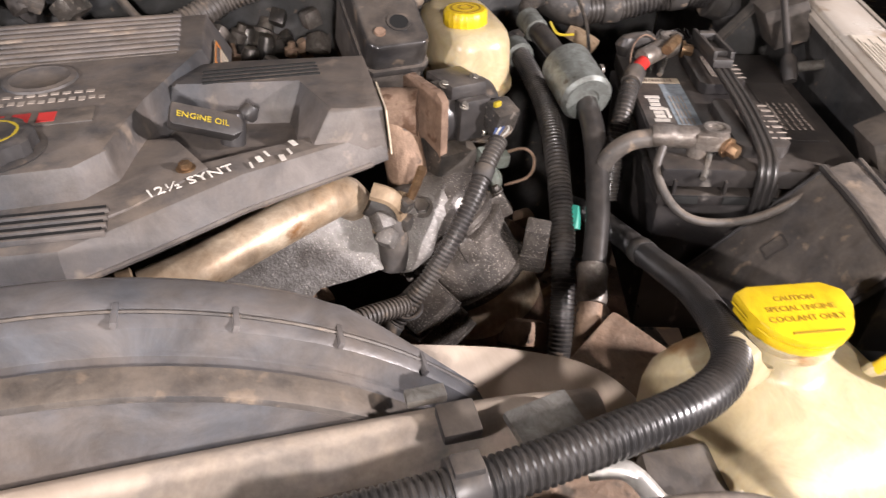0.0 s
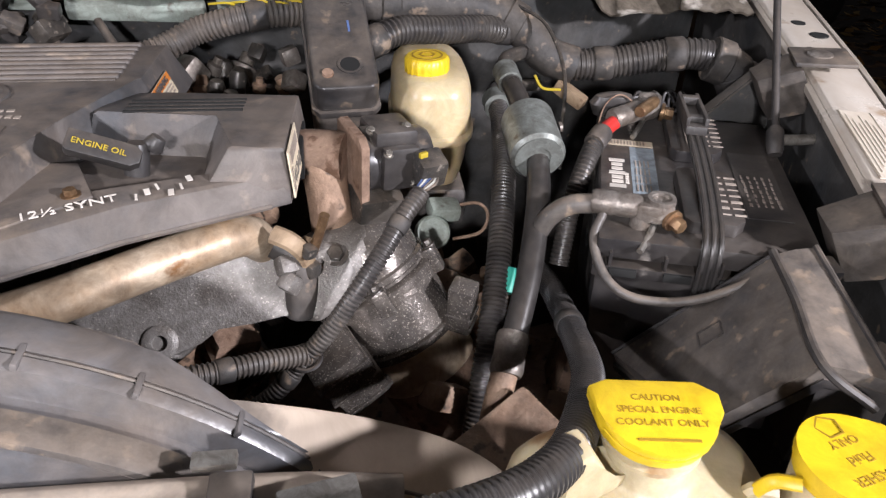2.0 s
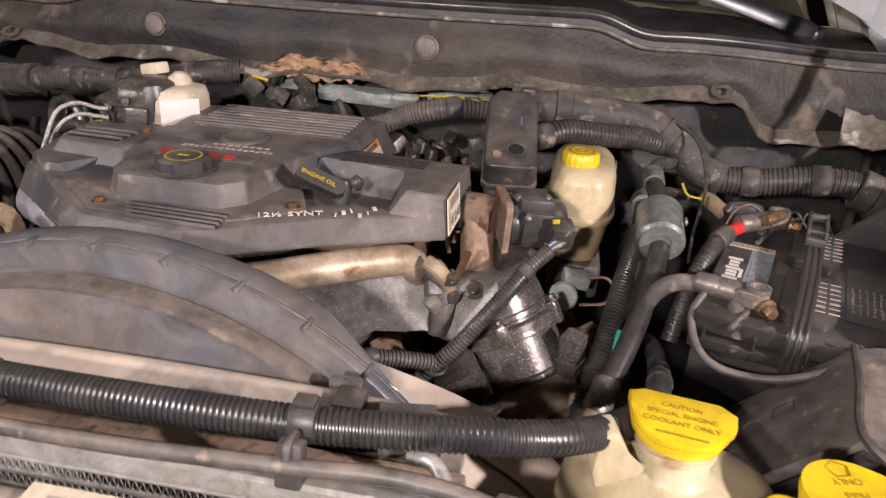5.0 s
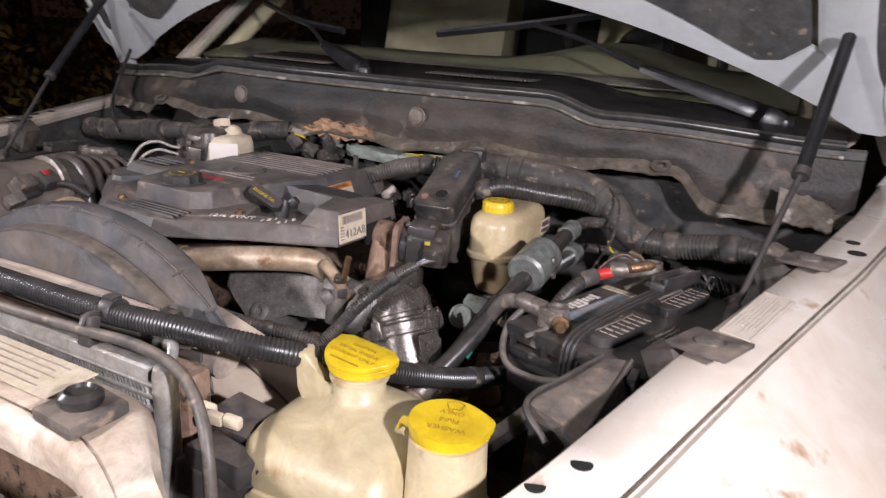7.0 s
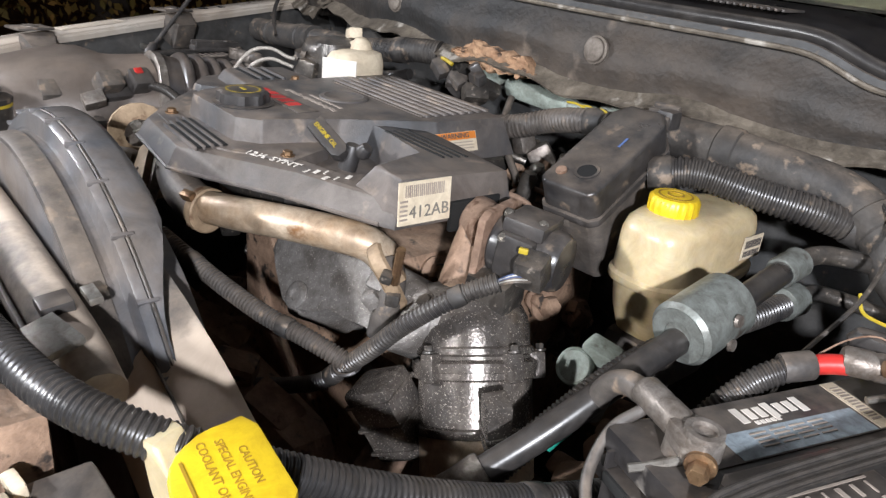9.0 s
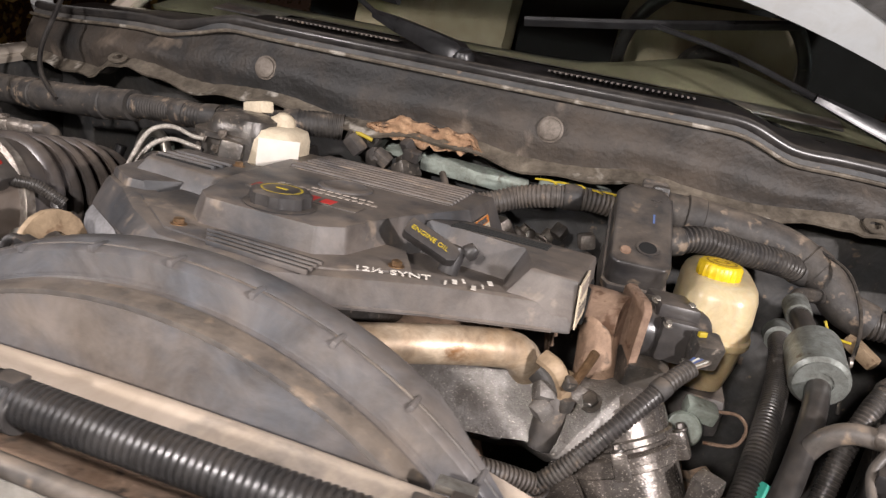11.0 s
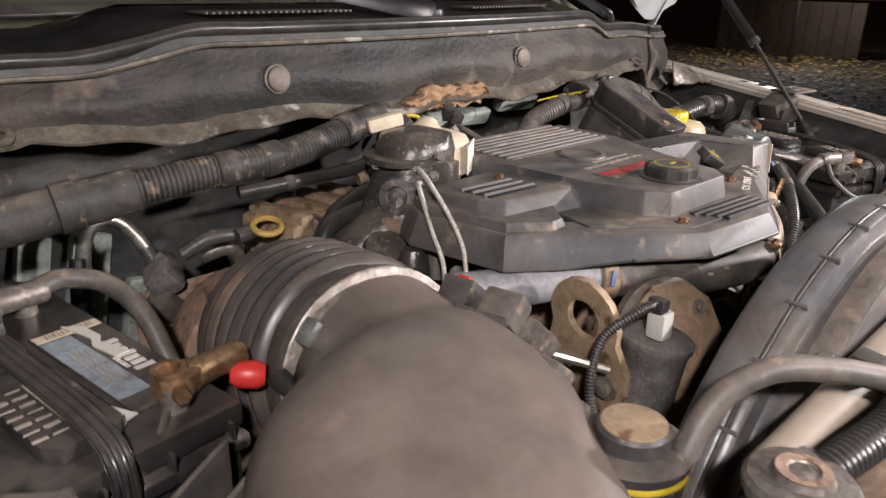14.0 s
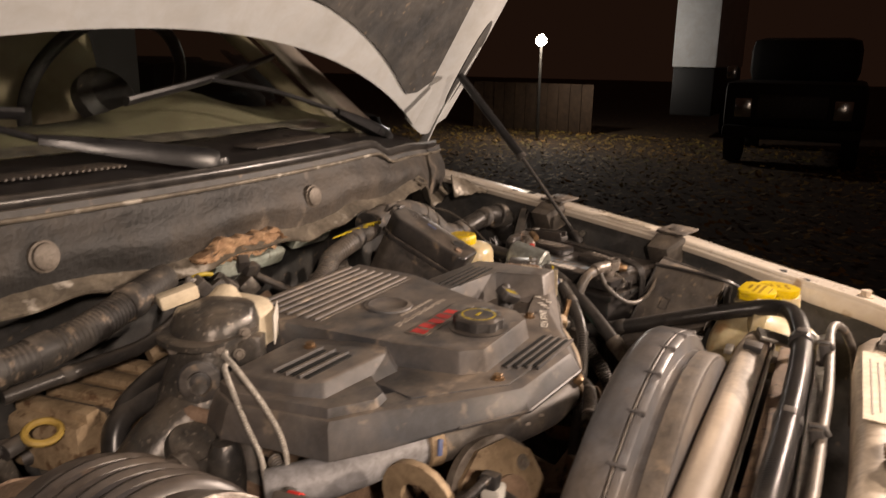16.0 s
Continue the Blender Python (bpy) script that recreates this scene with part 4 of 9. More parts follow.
def hood_bumper(at, big=1.0):
    th = thing("hood_bumper", at, "black rubber screw bumper on a plastic base", "bumper", "hood bumpers")
    x, y, z = at
    part("base_plate", prism([(-0.042 * big, -0.026), (0.042 * big, -0.030), (0.046 * big, 0.022), (-0.036 * big, 0.028)], 0, 0.012, 0.003, pose(x, y, z)), M_BLACKDIRT, th)
    part("rubber_stop", lathe([(0.015, 0.010), (0.017, 0.014), (0.017, 0.020), (0.012, 0.024), (0.010, 0.021)], (x, y, z), (0, 0, 1), 22), M_RUBBER, th)


def grille():
    th = thing("front_grille", (CX, 0.25, 0.9), "dark grille insert in front of the crossmember", "grille")
    part("header", box((0.98, 0.05, 0.05), (CX, 0.262, 1.11), 0.012), M_BLACKDIRT, th)
    for k in range(5):
        part("slat", box((0.96, 0.03, 0.012), (CX, 0.255, 1.06 - 0.045 * k), 0.004, pose(0, 0, 0, 20)), M_BLACKDIRT, th)
    for x in (-0.40, 0.53):
        part("post", box((0.03, 0.045, 0.3), (x, 0.258, 0.98), 0.006), M_BLACKDIRT, th)
    part("release_cable", tube([(0.0, 0.30, 1.175), (0.18, 0.305, 1.182), (0.34, 0.31, 1.172), (0.46, 0.33, 1.15), (0.5, 0.36, 1.10)], 0.0045, 8), M_RUBBER, th, "black hood release cable")
    for x in (0.205, 0.40):
        part("cable_clip", box((0.012, 0.012, 0.02), (x, 0.307, 1.176), 0.003), M_BLACK, th)


def headlamp(x):
    th = thing("headlamp", (x, 0.29, 1.05), "grey headlamp housing with a round bulb socket", "headlamp", "headlamps")
    part("housing", box((0.20, 0.14, 0.16), (x, 0.26, 1.07), 0.03), M_CASTDARK, th)
    at, ax = Vector((x - 0.008, 0.290, 1.172)), Vector((0.18, -0.18, 1)).normalized()
    q = ax.to_track_quat("Z", "Y").to_matrix().to_4x4()
    plate = [(0.052 * math.copysign(abs(math.cos(a)) ** 0.35, math.cos(a)), 0.052 * math.copysign(abs(math.sin(a)) ** 0.35, math.sin(a))) for a in [2 * math.pi * k / 36 for k in range(36)]]
    part("socket_plate", prism(plate, -0.050, -0.004, 0.004, Matrix.Translation(at) @ q), M_BLACKDIRT, th)
    part("socket", lathe([(0.034, -0.006), (0.034, 0.006), (0.031, 0.009), (0.028, 0.006), (0.026, -0.002)], at, ax, 32), M_BLACKDIRT, th)
    part("bulb_base", lathe([(0.025, -0.004), (0.025, 0.004), (0.018, 0.006), (0.014, 0.012), (0.006, 0.013)], at, ax, 26), M_RUST, th, "tarnished bulb base")
    for k in range(3):
        a = radians(30 + 120 * k)
        part("plate_screw", hexbolt(at + q.to_3x3() @ Vector((0.043 * math.cos(a), 0.043 * math.sin(a), -0.004)), 0.004, 0.004, ax), M_LEAD, th)
    part("wiring_boot", tube([at + Vector((-0.03, -0.03, -0.03)), at + Vector((-0.075, -0.055, -0.02)), at + Vector((-0.11, -0.05, -0.05))], 0.014, 14, rib=(0.006, 0.0012)), M_RUBBER, th)
    part("adjuster", lathe([(0.010, -0.03), (0.010, 0.02), (0.006, 0.024)], (x + 0.07, 0.30, 1.13), (0, 0, 1), 12), M_BLACKDIRT, th)


def radiator():
    th = thing("radiator", (0.05, 0.47, 0.70), "dusty aluminium radiator and condenser stack", "radiator")
    part("core", box((0.68, 0.03, 0.42), (0.05, 0.510, 0.985), 0.004), M_BLOCK, th)
    part("top_rail", sheet([[(x, 0.464, 1.204), (x, 0.465, 1.213), (x, 0.468, 1.215), (x, 0.480, 1.214), (x, 0.482, 1.206)] for x in [-0.27 + 0.645 * i / 12 for i in range(13)]], (0, 0, -0.003)), M_ALU, th, "bright aluminium top rail")
    for k in range(8):
        z = 1.198 - 0.0125 * k
        part("tube", box((0.65, 0.026, 0.0036), (0.055, 0.477, z), 0.0015), M_ALU, th)
    for k in range(7):
        z = 1.192 - 0.0125 * k
        b = bmesh.new()
        vs = [[(-0.26 + 0.63 * i / 240, 0.4655, z + (0.0042 if i % 2 else -0.0042)), (-0.26 + 0.63 * i / 240, 0.485, z + (0.004 if i % 2 else -0.004))] for i in range(241)]
        part("cooling_fin", sheet(vs, (0, 0, -0.0006)), M_ALU, th, angle=20)
    for x in (-0.278, 0.386):
        part("end_tank", lathe([(0.011, -0.22), (0.0115, 0.0), (0.010, 0.008), (0.006, 0.011)], (x, 0.474, 1.207 - (0.03 if x < 0 else 0)), (0, 0, 1), 20), M_ALU, th, "pale end tank of the condenser")
    part("tank_fitting", tube([(0.386, 0.480, 1.21), (0.372, 0.497, 1.222), (0.355, 0.505, 1.218)], 0.0055, 10), M_ALU, th)
    part("support_bracket", prism([(-0.02, -0.02), (0.02, -0.02), (0.025, 0.02), (-0.015, 0.025)], 0, 0.006, 0.002, pose(0.345, 0.530, 1.214, 12, 0, 20)), M_ZINC, th)
    part("upper_tank", tube([(-0.27, 0.555, 1.185), (0.05, 0.556, 1.198), (0.30, 0.556, 1.196), (0.385, 0.553, 1.190)], 0.021, 14, flat=0.85), M_SHROUDTAN, th, "dust-coated radiator upper tank")
    part("tank_seam", box((0.64, 0.004, 0.012), (0.05, 0.533, 1.197), 0.0015), M_BLACKDIRT, th)
    for x in (0.30, -0.12):
        part("tank_clip", box((0.022, 0.022, 0.009), (x, 0.553, 1.217), 0.002, pose(0, 0, 0, 6)), M_BLACK, th)
        part("tank_clip", box((0.024, 0.010, 0.006), (x - 0.012, 0.580, 1.212), 0.0015, pose(0, 0, 0, 6)), M_ZINC, th)
    guard = part("side_guard", prism([(0.0, 0.0), (0.055, 0.004), (0.098, 0.028), (0.122, 0.075), (0.108, 0.112), (0.052, 0.122), (0.0, 0.075)], -0.20, 0.0, 0.010, pose(0.404, 0.460, 1.136, -4, 5), segs=3), M_GREYBLACK, th, "black plastic air guard")
    part("guard_flap", prism([(0.0, 0.0), (0.070, 0.004), (0.100, 0.030), (0.094, 0.048), (0.012, 0.050)], -0.006, 0.006, 0.004, pose(0.402, 0.492, 1.156, 12, 10, 6)), M_GREYBLACK, guard)
    part("guard_step", prism([(0.0, 0.0), (0.060, 0.006), (0.072, 0.030), (0.006, 0.034)], -0.02, 0.008, 0.004, pose(0.418, 0.462, 1.146, 2, 6)), M_GREYBLACK, guard)
    for k in range(3):
        part("guard_rib", box((0.004, 0.052, 0.012), (0.432 + 0.026 * k, 0.505, 1.142 - 0.003 * k), 0.0015, pose(0, 0, 0, 0, 5, 6 * k)), M_GREYBLACK, guard)
    for x, y in ((0.410, 0.500), (0.428, 0.492), (0.446, 0.496)):
        part("foam_edge", box((0.018, 0.009, 0.012), (x, y, 1.168), 0.003, pose(0, 0, 0, 8, 6, 10)), M_PAPER, guard, "pale clip edge")


SHC = (0.072, 0.934)            # shroud's centre in x, z


def arc_pts(r, y, a0=-12, a1=192, n=72):
    return [(SHC[0] + r * math.cos(radians(a0 + (a1 - a0) * k / n)), y, SHC[1] + r * math.sin(radians(a0 + (a1 - a0) * k / n))) for k in range(n + 1)]


def shroud():
    th = thing("fan_shroud", (SHC[0], 0.60, 0.70), "dusty grey plastic fan shroud with a ribbed round barrel", "fan shroud")
    prof = ((0.340, 0.655), (0.346, 0.651), (0.349, 0.645), (0.349, 0.624), (0.3480, 0.6215), (0.3450, 0.6205), (0.3450, 0.6180), (0.3480, 0.6170), (0.3475, 0.6135), (0.3445, 0.6095), (0.3370, 0.6080), (0.3305, 0.6065), (0.3300, 0.6090), (0.3285, 0.6090), (0.3275, 0.6055), (0.3265, 0.6010), (0.3275, 0.5960))
    rows = []
    for k in range(73):
        deg = -12 + 204 * k / 72
        back = 0.622 + 0.033 * smoothstep(44, 67, deg)          # the band runs out towards the driver's side
        rows.append([(SHC[0] + r * math.cos(radians(deg)), min(y, back), SHC[1] + r * math.sin(radians(deg))) for r, y in prof])
    part("barrel", sheet(rows, (0, 0, -0.003)), M_SHROUD, th, angle=30)
    inner = [arc_pts(r, y) for r, y in ((0.318, 0.600), (0.300, 0.62), (0.292, 0.67))]
    part("inner_lip", sheet([list(c) for c in zip(*inner)], (0, 0, -0.003)), M_SHROUD, th)
    ledge = ((0.3290, 0.5975), (0.3285, 0.590), (0.3280, 0.582), (0.3265, 0.5785), (0.3235, 0.5775))
    part("ledge", sheet([list(c) for c in zip(*[arc_pts(r, y) for r, y in ledge])], (0, 0, -0.003)), M_BLACKDIRT, th, "dirt-covered ledge in front of the barrel", angle=30)
    part("face", sheet([list(c) for c in zip(*[arc_pts(r, y) for r, y in ((0.3235, 0.5770), (0.26, 0.5772), (0.20, 0.578), (0.12, 0.580))])], (0, 0.004, 0)), M_SHROUD, th)
    part("rib_line", tube(arc_pts(0.3472, 0.6193, 0, 180, 40), 0.0014, 6, step=0.01), M_BLACKDIRT, th)
    for k in range(15):
        a = radians(20 + 140 * k / 14)
        c = Vector((SHC[0] + 0.3472 * math.cos(a), 0.6165, SHC[1] + 0.3472 * math.sin(a)))
        part("tab", box((0.0035, 0.017, 0.0050), c, 0.0010, pose(0, 0, 0, 0, 90 - math.degrees(a))), M_SHROUD, th)
    # flared plate that runs from the barrel down to the driver's side
    edge = smooth_path([(0.120, 0.649, 1.236), (0.170, 0.649, 1.216), (0.213, 0.649, 1.203), (0.280, 0.649, 1.190), (0.350, 0.649, 1.171), (0.390, 0.649, 1.155), (0.423, 0.649, 1.138), (0.455, 0.648, 1.112), (0.484, 0.646, 1.075), (0.502, 0.644, 1.020), (0.508, 0.640, 0.92), (0.508, 0.635, 0.76)], 0.012)
    rows = []
    for p in edge:
        rows.append([(p.x + 0.001, p.y + 0.003, p.z - 0.009), p, (p.x - 0.001, p.y - 0.006, p.z + 0.0005), (p.x - 0.005, p.y - 0.022, p.z - 0.006), (p.x - 0.010, p.y - 0.040, p.z - 0.014), (p.x - 0.016, p.y - 0.062, p.z - 0.026), (p.x - 0.022, p.y - 0.074, p.z - 0.050)])
    part("side_plate", sheet(rows, (0, 0.0, -0.004)), M_SHROUDTAN, th, "dusty tan side plate of the shroud", angle=60)
    seam = [Vector((p.x - 0.010, p.y - 0.040, p.z - 0.0125)) for p in edge[::3]]
    part("side_seam", tube(seam, 0.0014, 6, step=0.01), M_BLACKDIRT, th)
    return th


def cooling_fan():
    th = thing("cooling_fan", (SHC[0], 0.66, SHC[1]), "dark cooling fan inside the shroud", "fan")
    part("hub", lathe([(0.11, -0.03), (0.11, 0.03), (0.08, 0.05)], (SHC[0], 0.64, SHC[1]), (0, -1, 0), 24), M_BLACKDIRT, th)
    for k in range(9):
        a = radians(40 * k + 12)
        m = Matrix.Translation((SHC[0], 0.65, SHC[1])) @ Matrix.Rotation(a, 4, "Y")
        part("blade", prism([(0.10, -0.035), (0.27, -0.045), (0.275, 0.04), (0.10, 0.03)], -0.002, 0.002, 0, m @ pose(0, 0, 0, 58)), M_BLACKDIRT, th)


def hoses_front():
    big = [(-0.335, 0.550, 1.19), (-0.26, 0.522, 1.217), (-0.164, 0.503, 1.232), (-0.04, 0.498, 1.235), (0.065, 0.496, 1.234), (0.18, 0.495, 1.235), (0.288, 0.498, 1.236), (0.37, 0.508, 1.237),
           (0.43, 0.524, 1.232), (0.470, 0.556, 1.219), (0.500, 0.61, 1.194), (0.528, 0.68, 1.162), (0.545, 0.76, 1.128), (0.556, 0.84, 1.10), (0.562, 0.92, 1.075), (0.562, 1.0, 1.04)]
    run("wiring_conduit", big, 0.0122, M_CONDUIT, "thick black corrugated conduit along the radiator support", "hose", rib=(0.0042, 0.0010), bands=(0.12, 0.83), seg=18)
    thin = [(-0.345, 0.43, 1.19), (-0.26, 0.462, 1.214), (-0.165, 0.474, 1.224), (-0.05, 0.468, 1.221), (0.065, 0.466, 1.221), (0.18, 0.464, 1.224), (0.288, 0.466, 1.229), (0.36, 0.468, 1.232), (0.42, 0.462, 1.225), (0.462, 0.446, 1.20), (0.485, 0.43, 1.15), (0.495, 0.42, 1.05)]
    run("overflow_hose", thin, 0.0056, M_LOOMDUST, "thin grey rubber hose clipped beside the conduit", "hose", rib=None, bands=(0.03,), seg=14)
    third = [(-0.14, 0.50, 1.204), (0.05, 0.486, 1.204), (0.25, 0.487, 1.207), (0.36, 0.49, 1.2)]
    solid("cable", tube(third, 0.0045, 10), M_RUBBER, "thin black cable under the conduit", "cable")
    for x, y, z in ((-0.164, 0.490, 1.226), (0.065, 0.484, 1.231), (0.288, 0.487, 1.239)):
        th = thing("conduit_clip", (x, y, z), "black plastic clip round conduit and hose", "clip", "conduit clips")
        part("band", lathe([(0.0138, -0.0085), (0.0142, -0.0075), (0.0142, 0.0075), (0.0138, 0.0085)], (x, y + 0.012, z - 0.001), (1, 0.04, 0.02), 20), M_BLACK, th)
        part("top_tab", box((0.015, 0.012, 0.005), (x, y + 0.012, z + 0.0135), 0.0015), M_BLACK, th)
        part("foot", box((0.017, 0.012, 0.030), (x, y - 0.016, z - 0.012), 0.0025, pose(0, 0, 0, -12)), M_BLACK, th)
        part("foot_hook", tube([(x, y - 0.024, z - 0.004), (x, y - 0.018, z + 0.004), (x, y - 0.006, z + 0.003)], 0.003, 8), M_BLACK, th)
    grey = [(-0.330, 0.585, 1.165), (-0.318, 0.592, 1.205), (-0.290, 0.588, 1.240), (-0.254, 0.572, 1.253), (-0.215, 0.548, 1.248), (-0.185, 0.525, 1.240), (-0.168, 0.512, 1.238)]
    run("breather_hose", grey, 0.0085, M_LOOMDUST, "grey rubber hose arching beside the radiator cap", "hose", rib=None, bands=(0.04, 0.93), seg=16)


def radiator_cap():
    th = part("radiator_cap", lathe([(0.026, 0.008), (0.0285, 0.010), (0.0285, 0.013)], (-0.305, 0.529, 1.200)), M_ZINC, bpy.data.objects["radiator"], "shiny worn radiator pressure cap on a black neck")
    at = (-0.305, 0.529, 1.200)
    part("neck", lathe([(0.023, -0.10), (0.024, 0.0), (0.026, 0.012)], at), M_BLACK, th)
    part("cap", lathe([(0.026, 0.012), (0.0305, 0.014), (0.031, 0.020), (0.0285, 0.0235), (0.017, 0.0245), (0.0155, 0.0285), (0.009, 0.029), (0.008, 0.0278)], at, seg=40), M_LEAD, th)
    part("rust_ring", ring_plate(0.0150, 0.0095, 0.0006, (-0.305, 0.529, 1.2288), seg=28), M_RUST, th, "rusty ring on the cap")
    part("ear", box((0.014, 0.016, 0.006), (-0.337, 0.521, 1.217), 0.003), M_ZINC, th)
    part("ear", box((0.014, 0.016, 0.006), (-0.273, 0.536, 1.217), 0.003), M_ZINC, th)
    part("outlet", tube([(-0.28, 0.54, 1.195), (-0.25, 0.545, 1.198), (-0.235, 0.545, 1.19)], 0.009, 10), M_WHITEWIRE, th, "pale plastic hose fitting")


def small_filler():
    th = thing("filler_bottle", (-0.331, 0.620, 1.10), "dark filler bottle with a green and red printed band", "bottle")
    at = (-0.331, 0.620, 1.12)
    part("body", lathe([(0.026, -0.10), (0.027, 0.0), (0.033, 0.03), (0.036, 0.045), (0.036, 0.086)], at, seg=36), M_BLACK, th)
    part("print_band", lathe([(0.0363, 0.036), (0.0366, 0.079)], at, seg=36), M_CASTDARK, th)
    part("yellow_ring", lathe([(0.0368, 0.079), (0.0372, 0.081), (0.0366, 0.083)], at, seg=36), M_YELLOWINK, th, "yellow printed ring")
    for k, mt in enumerate((M_GREEN, M_GREEN, M_RED, M_YELLOWINK)):
        a = radians((-128, -98, -112, -70)[k])
        c = Vector((at[0] + 0.0362 * math.cos(a), at[1] + 0.0362 * math.sin(a), at[2] + (0.064, 0.063, 0.046, 0.066)[k]))
        part("colour_mark", box(((0.011, 0.010, 0.022, 0.006)[k], 0.0022, (0.014, 0.011, 0.008, 0.008)[k]), c, 0.0005, pose(0, 0, 0, 0, 0, math.degrees(a) + 90)), mt, th)
    part("collar", lathe([(0.037, 0.085), (0.0375, 0.090), (0.031, 0.094)], at, seg=36), M_BLACK, th)
    part("cap", lathe([(0.024, 0.093), (0.023, 0.103), (0.021, 0.105)], at, seg=32), M_BLACK, th)
    part("cap_top", lathe([(0.0205, 0.1045), (0.0205, 0.1060), (0.019, 0.1065)], at), M_TAN, th, "tan dusty cap top")


crossmember()
latch()
hood_bumper((0.396, 0.385, 1.212), 0.62)
hood_bumper((2 * CX - 0.396, 0.385, 1.212), 0.62)
grille()
headlamp(0.47)
headlamp(2 * CX - 0.47)
radiator()
shroud()
cooling_fan()
hoses_front()
radiator_cap()
small_filler()

# ---- the engine ----
def ring_loft(loops, bm=None):
    """Rings of equally many points, open below, closed above."""
    b = bmesh.new()
    made = [[b.verts.new(p) for p in ring] for ring in loops]
    n = len(made[0])
    for r0, r1 in zip(made, made[1:]):
        for k in range(n):
            b.faces.new((r0[k], r0[(k + 1) % n], r1[(k + 1) % n], r1[k]))
    b.faces.new(made[-1])
    return join(bm, b)


def block(low, hi, z0, z1, bevel=0.003):
    """A tapered block between two outlines; z1 may be a function of x and y."""
    top = z1 if callable(z1) else (lambda x, y: z1)
    b = bmesh.new()
    lv = [b.verts.new((x, y, z0)) for x, y in low]
    hv = [b.verts.new((x, y, top(x, y))) for x, y in hi]
    n = len(low)
    for k in range(n):
        b.faces.new((lv[k], lv[(k + 1) % n], hv[(k + 1) % n], hv[k]))
    b.faces.new(hv)
    b.faces.new(lv[::-1])
    bmesh.ops.bevel(b, geom=list(b.edges), offset=bevel, segments=2, profile=0.6, affect="EDGES", clamp_overlap=True)
    return b


def engine_cover():
    th = thing("engine_cover", (0.07, 0.90, 1.20), "dusty dark grey moulded plastic engine cover", "engine cover")
    foot = [(-0.215, 0.965), (-0.197, 0.850), (-0.152, 0.817), (-0.100, 0.770), (-0.036, 0.724), (0.085, 0.712), (0.135, 0.738), (0.200, 0.776), (0.302, 0.820), (0.317, 0.827), (0.323, 0.968), (0.20, 0.985), (-0.10, 1.00), (-0.20, 1.0)]
    brow = [(-0.205, 0.962), (-0.186, 0.858), (-0.144, 0.828), (-0.093, 0.780), (-0.031, 0.734), (0.082, 0.723), (0.130, 0.750), (0.200, 0.793), (0.296, 0.829), (0.313, 0.831), (0.318, 0.964), (0.20, 0.980), (-0.10, 0.994), (-0.19, 0.994)]
    mid = Vector((0.06, 0.90))

    def inward(pts, d, z):
        out = []
        for x, y in pts:
            p = Vector((x, y))
            q = p + (mid - p).normalized() * d
            out.append((q.x, q.y, z))
        return out

    def hem(x):
        return 1.2165 + 0.011 * smoothstep(-0.13, -0.09, x)
    loops = [[(x, y, hem(x)) for x, y in foot], [(x, y, hem(x) + 0.0025) for x, y in foot],
             inward(brow, -0.002, 1.2455), inward(brow, 0.001, 1.2490), inward(brow, 0.006, 1.2510), inward(brow, 0.036, 1.2512), inward(brow, 0.040, 1.2400)]
    part("deck", ring_loft(loops), M_COVER, th, angle=25)
    for a, b in zip(foot[3:9], foot[4:9]):
        za, zb = hem(a[0]), hem(b[0])
        part("skirt_lip", tube([(a[0], a[1], za + 0.0015), ((a[0] + b[0]) / 2, (a[1] + b[1]) / 2, (za + zb) / 2 + 0.0015), (b[0], b[1], zb + 0.0015)], 0.0022, 6), M_COVER, th)
    # front shelf with low ribs; black strips between them paint the shade of long slots
    shelf = [(-0.112, 0.816), (-0.035, 0.748), (0.080, 0.735), (0.122, 0.760), (0.176, 0.804), (0.150, 0.86), (-0.02, 0.88), (-0.10, 0.87)]
    part("front_shelf", block(shelf, shelf, 1.236, 1.2530, 0.0015), M_COVER, th)
    for k in range(4):
        w = 0.108 - 0.006 * k
        part("slot", box((w, 0.0056, 0.0018), (0.054 + 0.003 * k, 0.7665 - 0.0092 * k, 1.2532), 0.0006, pose(0, 0, 0, 0, 0, -3)), M_SHADEBLACK, th)
        part("slot_rib", box((w + 0.006, 0.0030, 0.0046), (0.054 + 0.003 * k, 0.7619 - 0.0092 * k, 1.2535), 0.0011, pose(0, 0, 0, 0, 0, -3)), M_COVER, th)
    # right wing, its end face flush with the skirt; black strips along its top paint the grooves' shade
    low = [(0.243, 0.814), (0.302, 0.824), (0.3185, 0.8285), (0.3240, 0.966), (0.20, 0.982), (0.140, 0.985), (0.140, 0.905), (0.240, 0.888)]
    hi = [(0.272, 0.834), (0.297, 0.8325), (0.3150, 0.8315), (0.3205, 0.958), (0.20, 0.974), (0.150, 0.976), (0.150, 0.916), (0.258, 0.902)]
    part("right_wing", block(low, hi, 1.232, lambda x, y: 1.2745 - 0.10 * max(0, y - 0.90), 0.0035), M_COVER, th)
    for k in range(4):
        part("groove", box((0.100, 0.0036, 0.0035), (0.225, 0.914 + 0.0105 * k, 1.2725 - 0.00105 * k), 0.0012, pose(0, 0, 0, -5.5, 0, -1)), M_SHADEBLACK, th)
    # a black block on the face paints the shade of its cut-out
    part("notch", box((0.006, 0.062, 0.030), (0.3215, 0.918, 1.232), 0.002), M_SHADEBLACK, th, "black block for the shade in a cut-out of the end face")
    # raised left sill and the wing block on it
    low = [(-0.2045, 0.962), (-0.1850, 0.859), (-0.1440, 0.8300), (-0.118, 0.833), (-0.094, 0.868), (-0.04, 0.89), (-0.07, 0.992), (-0.19, 0.992)]
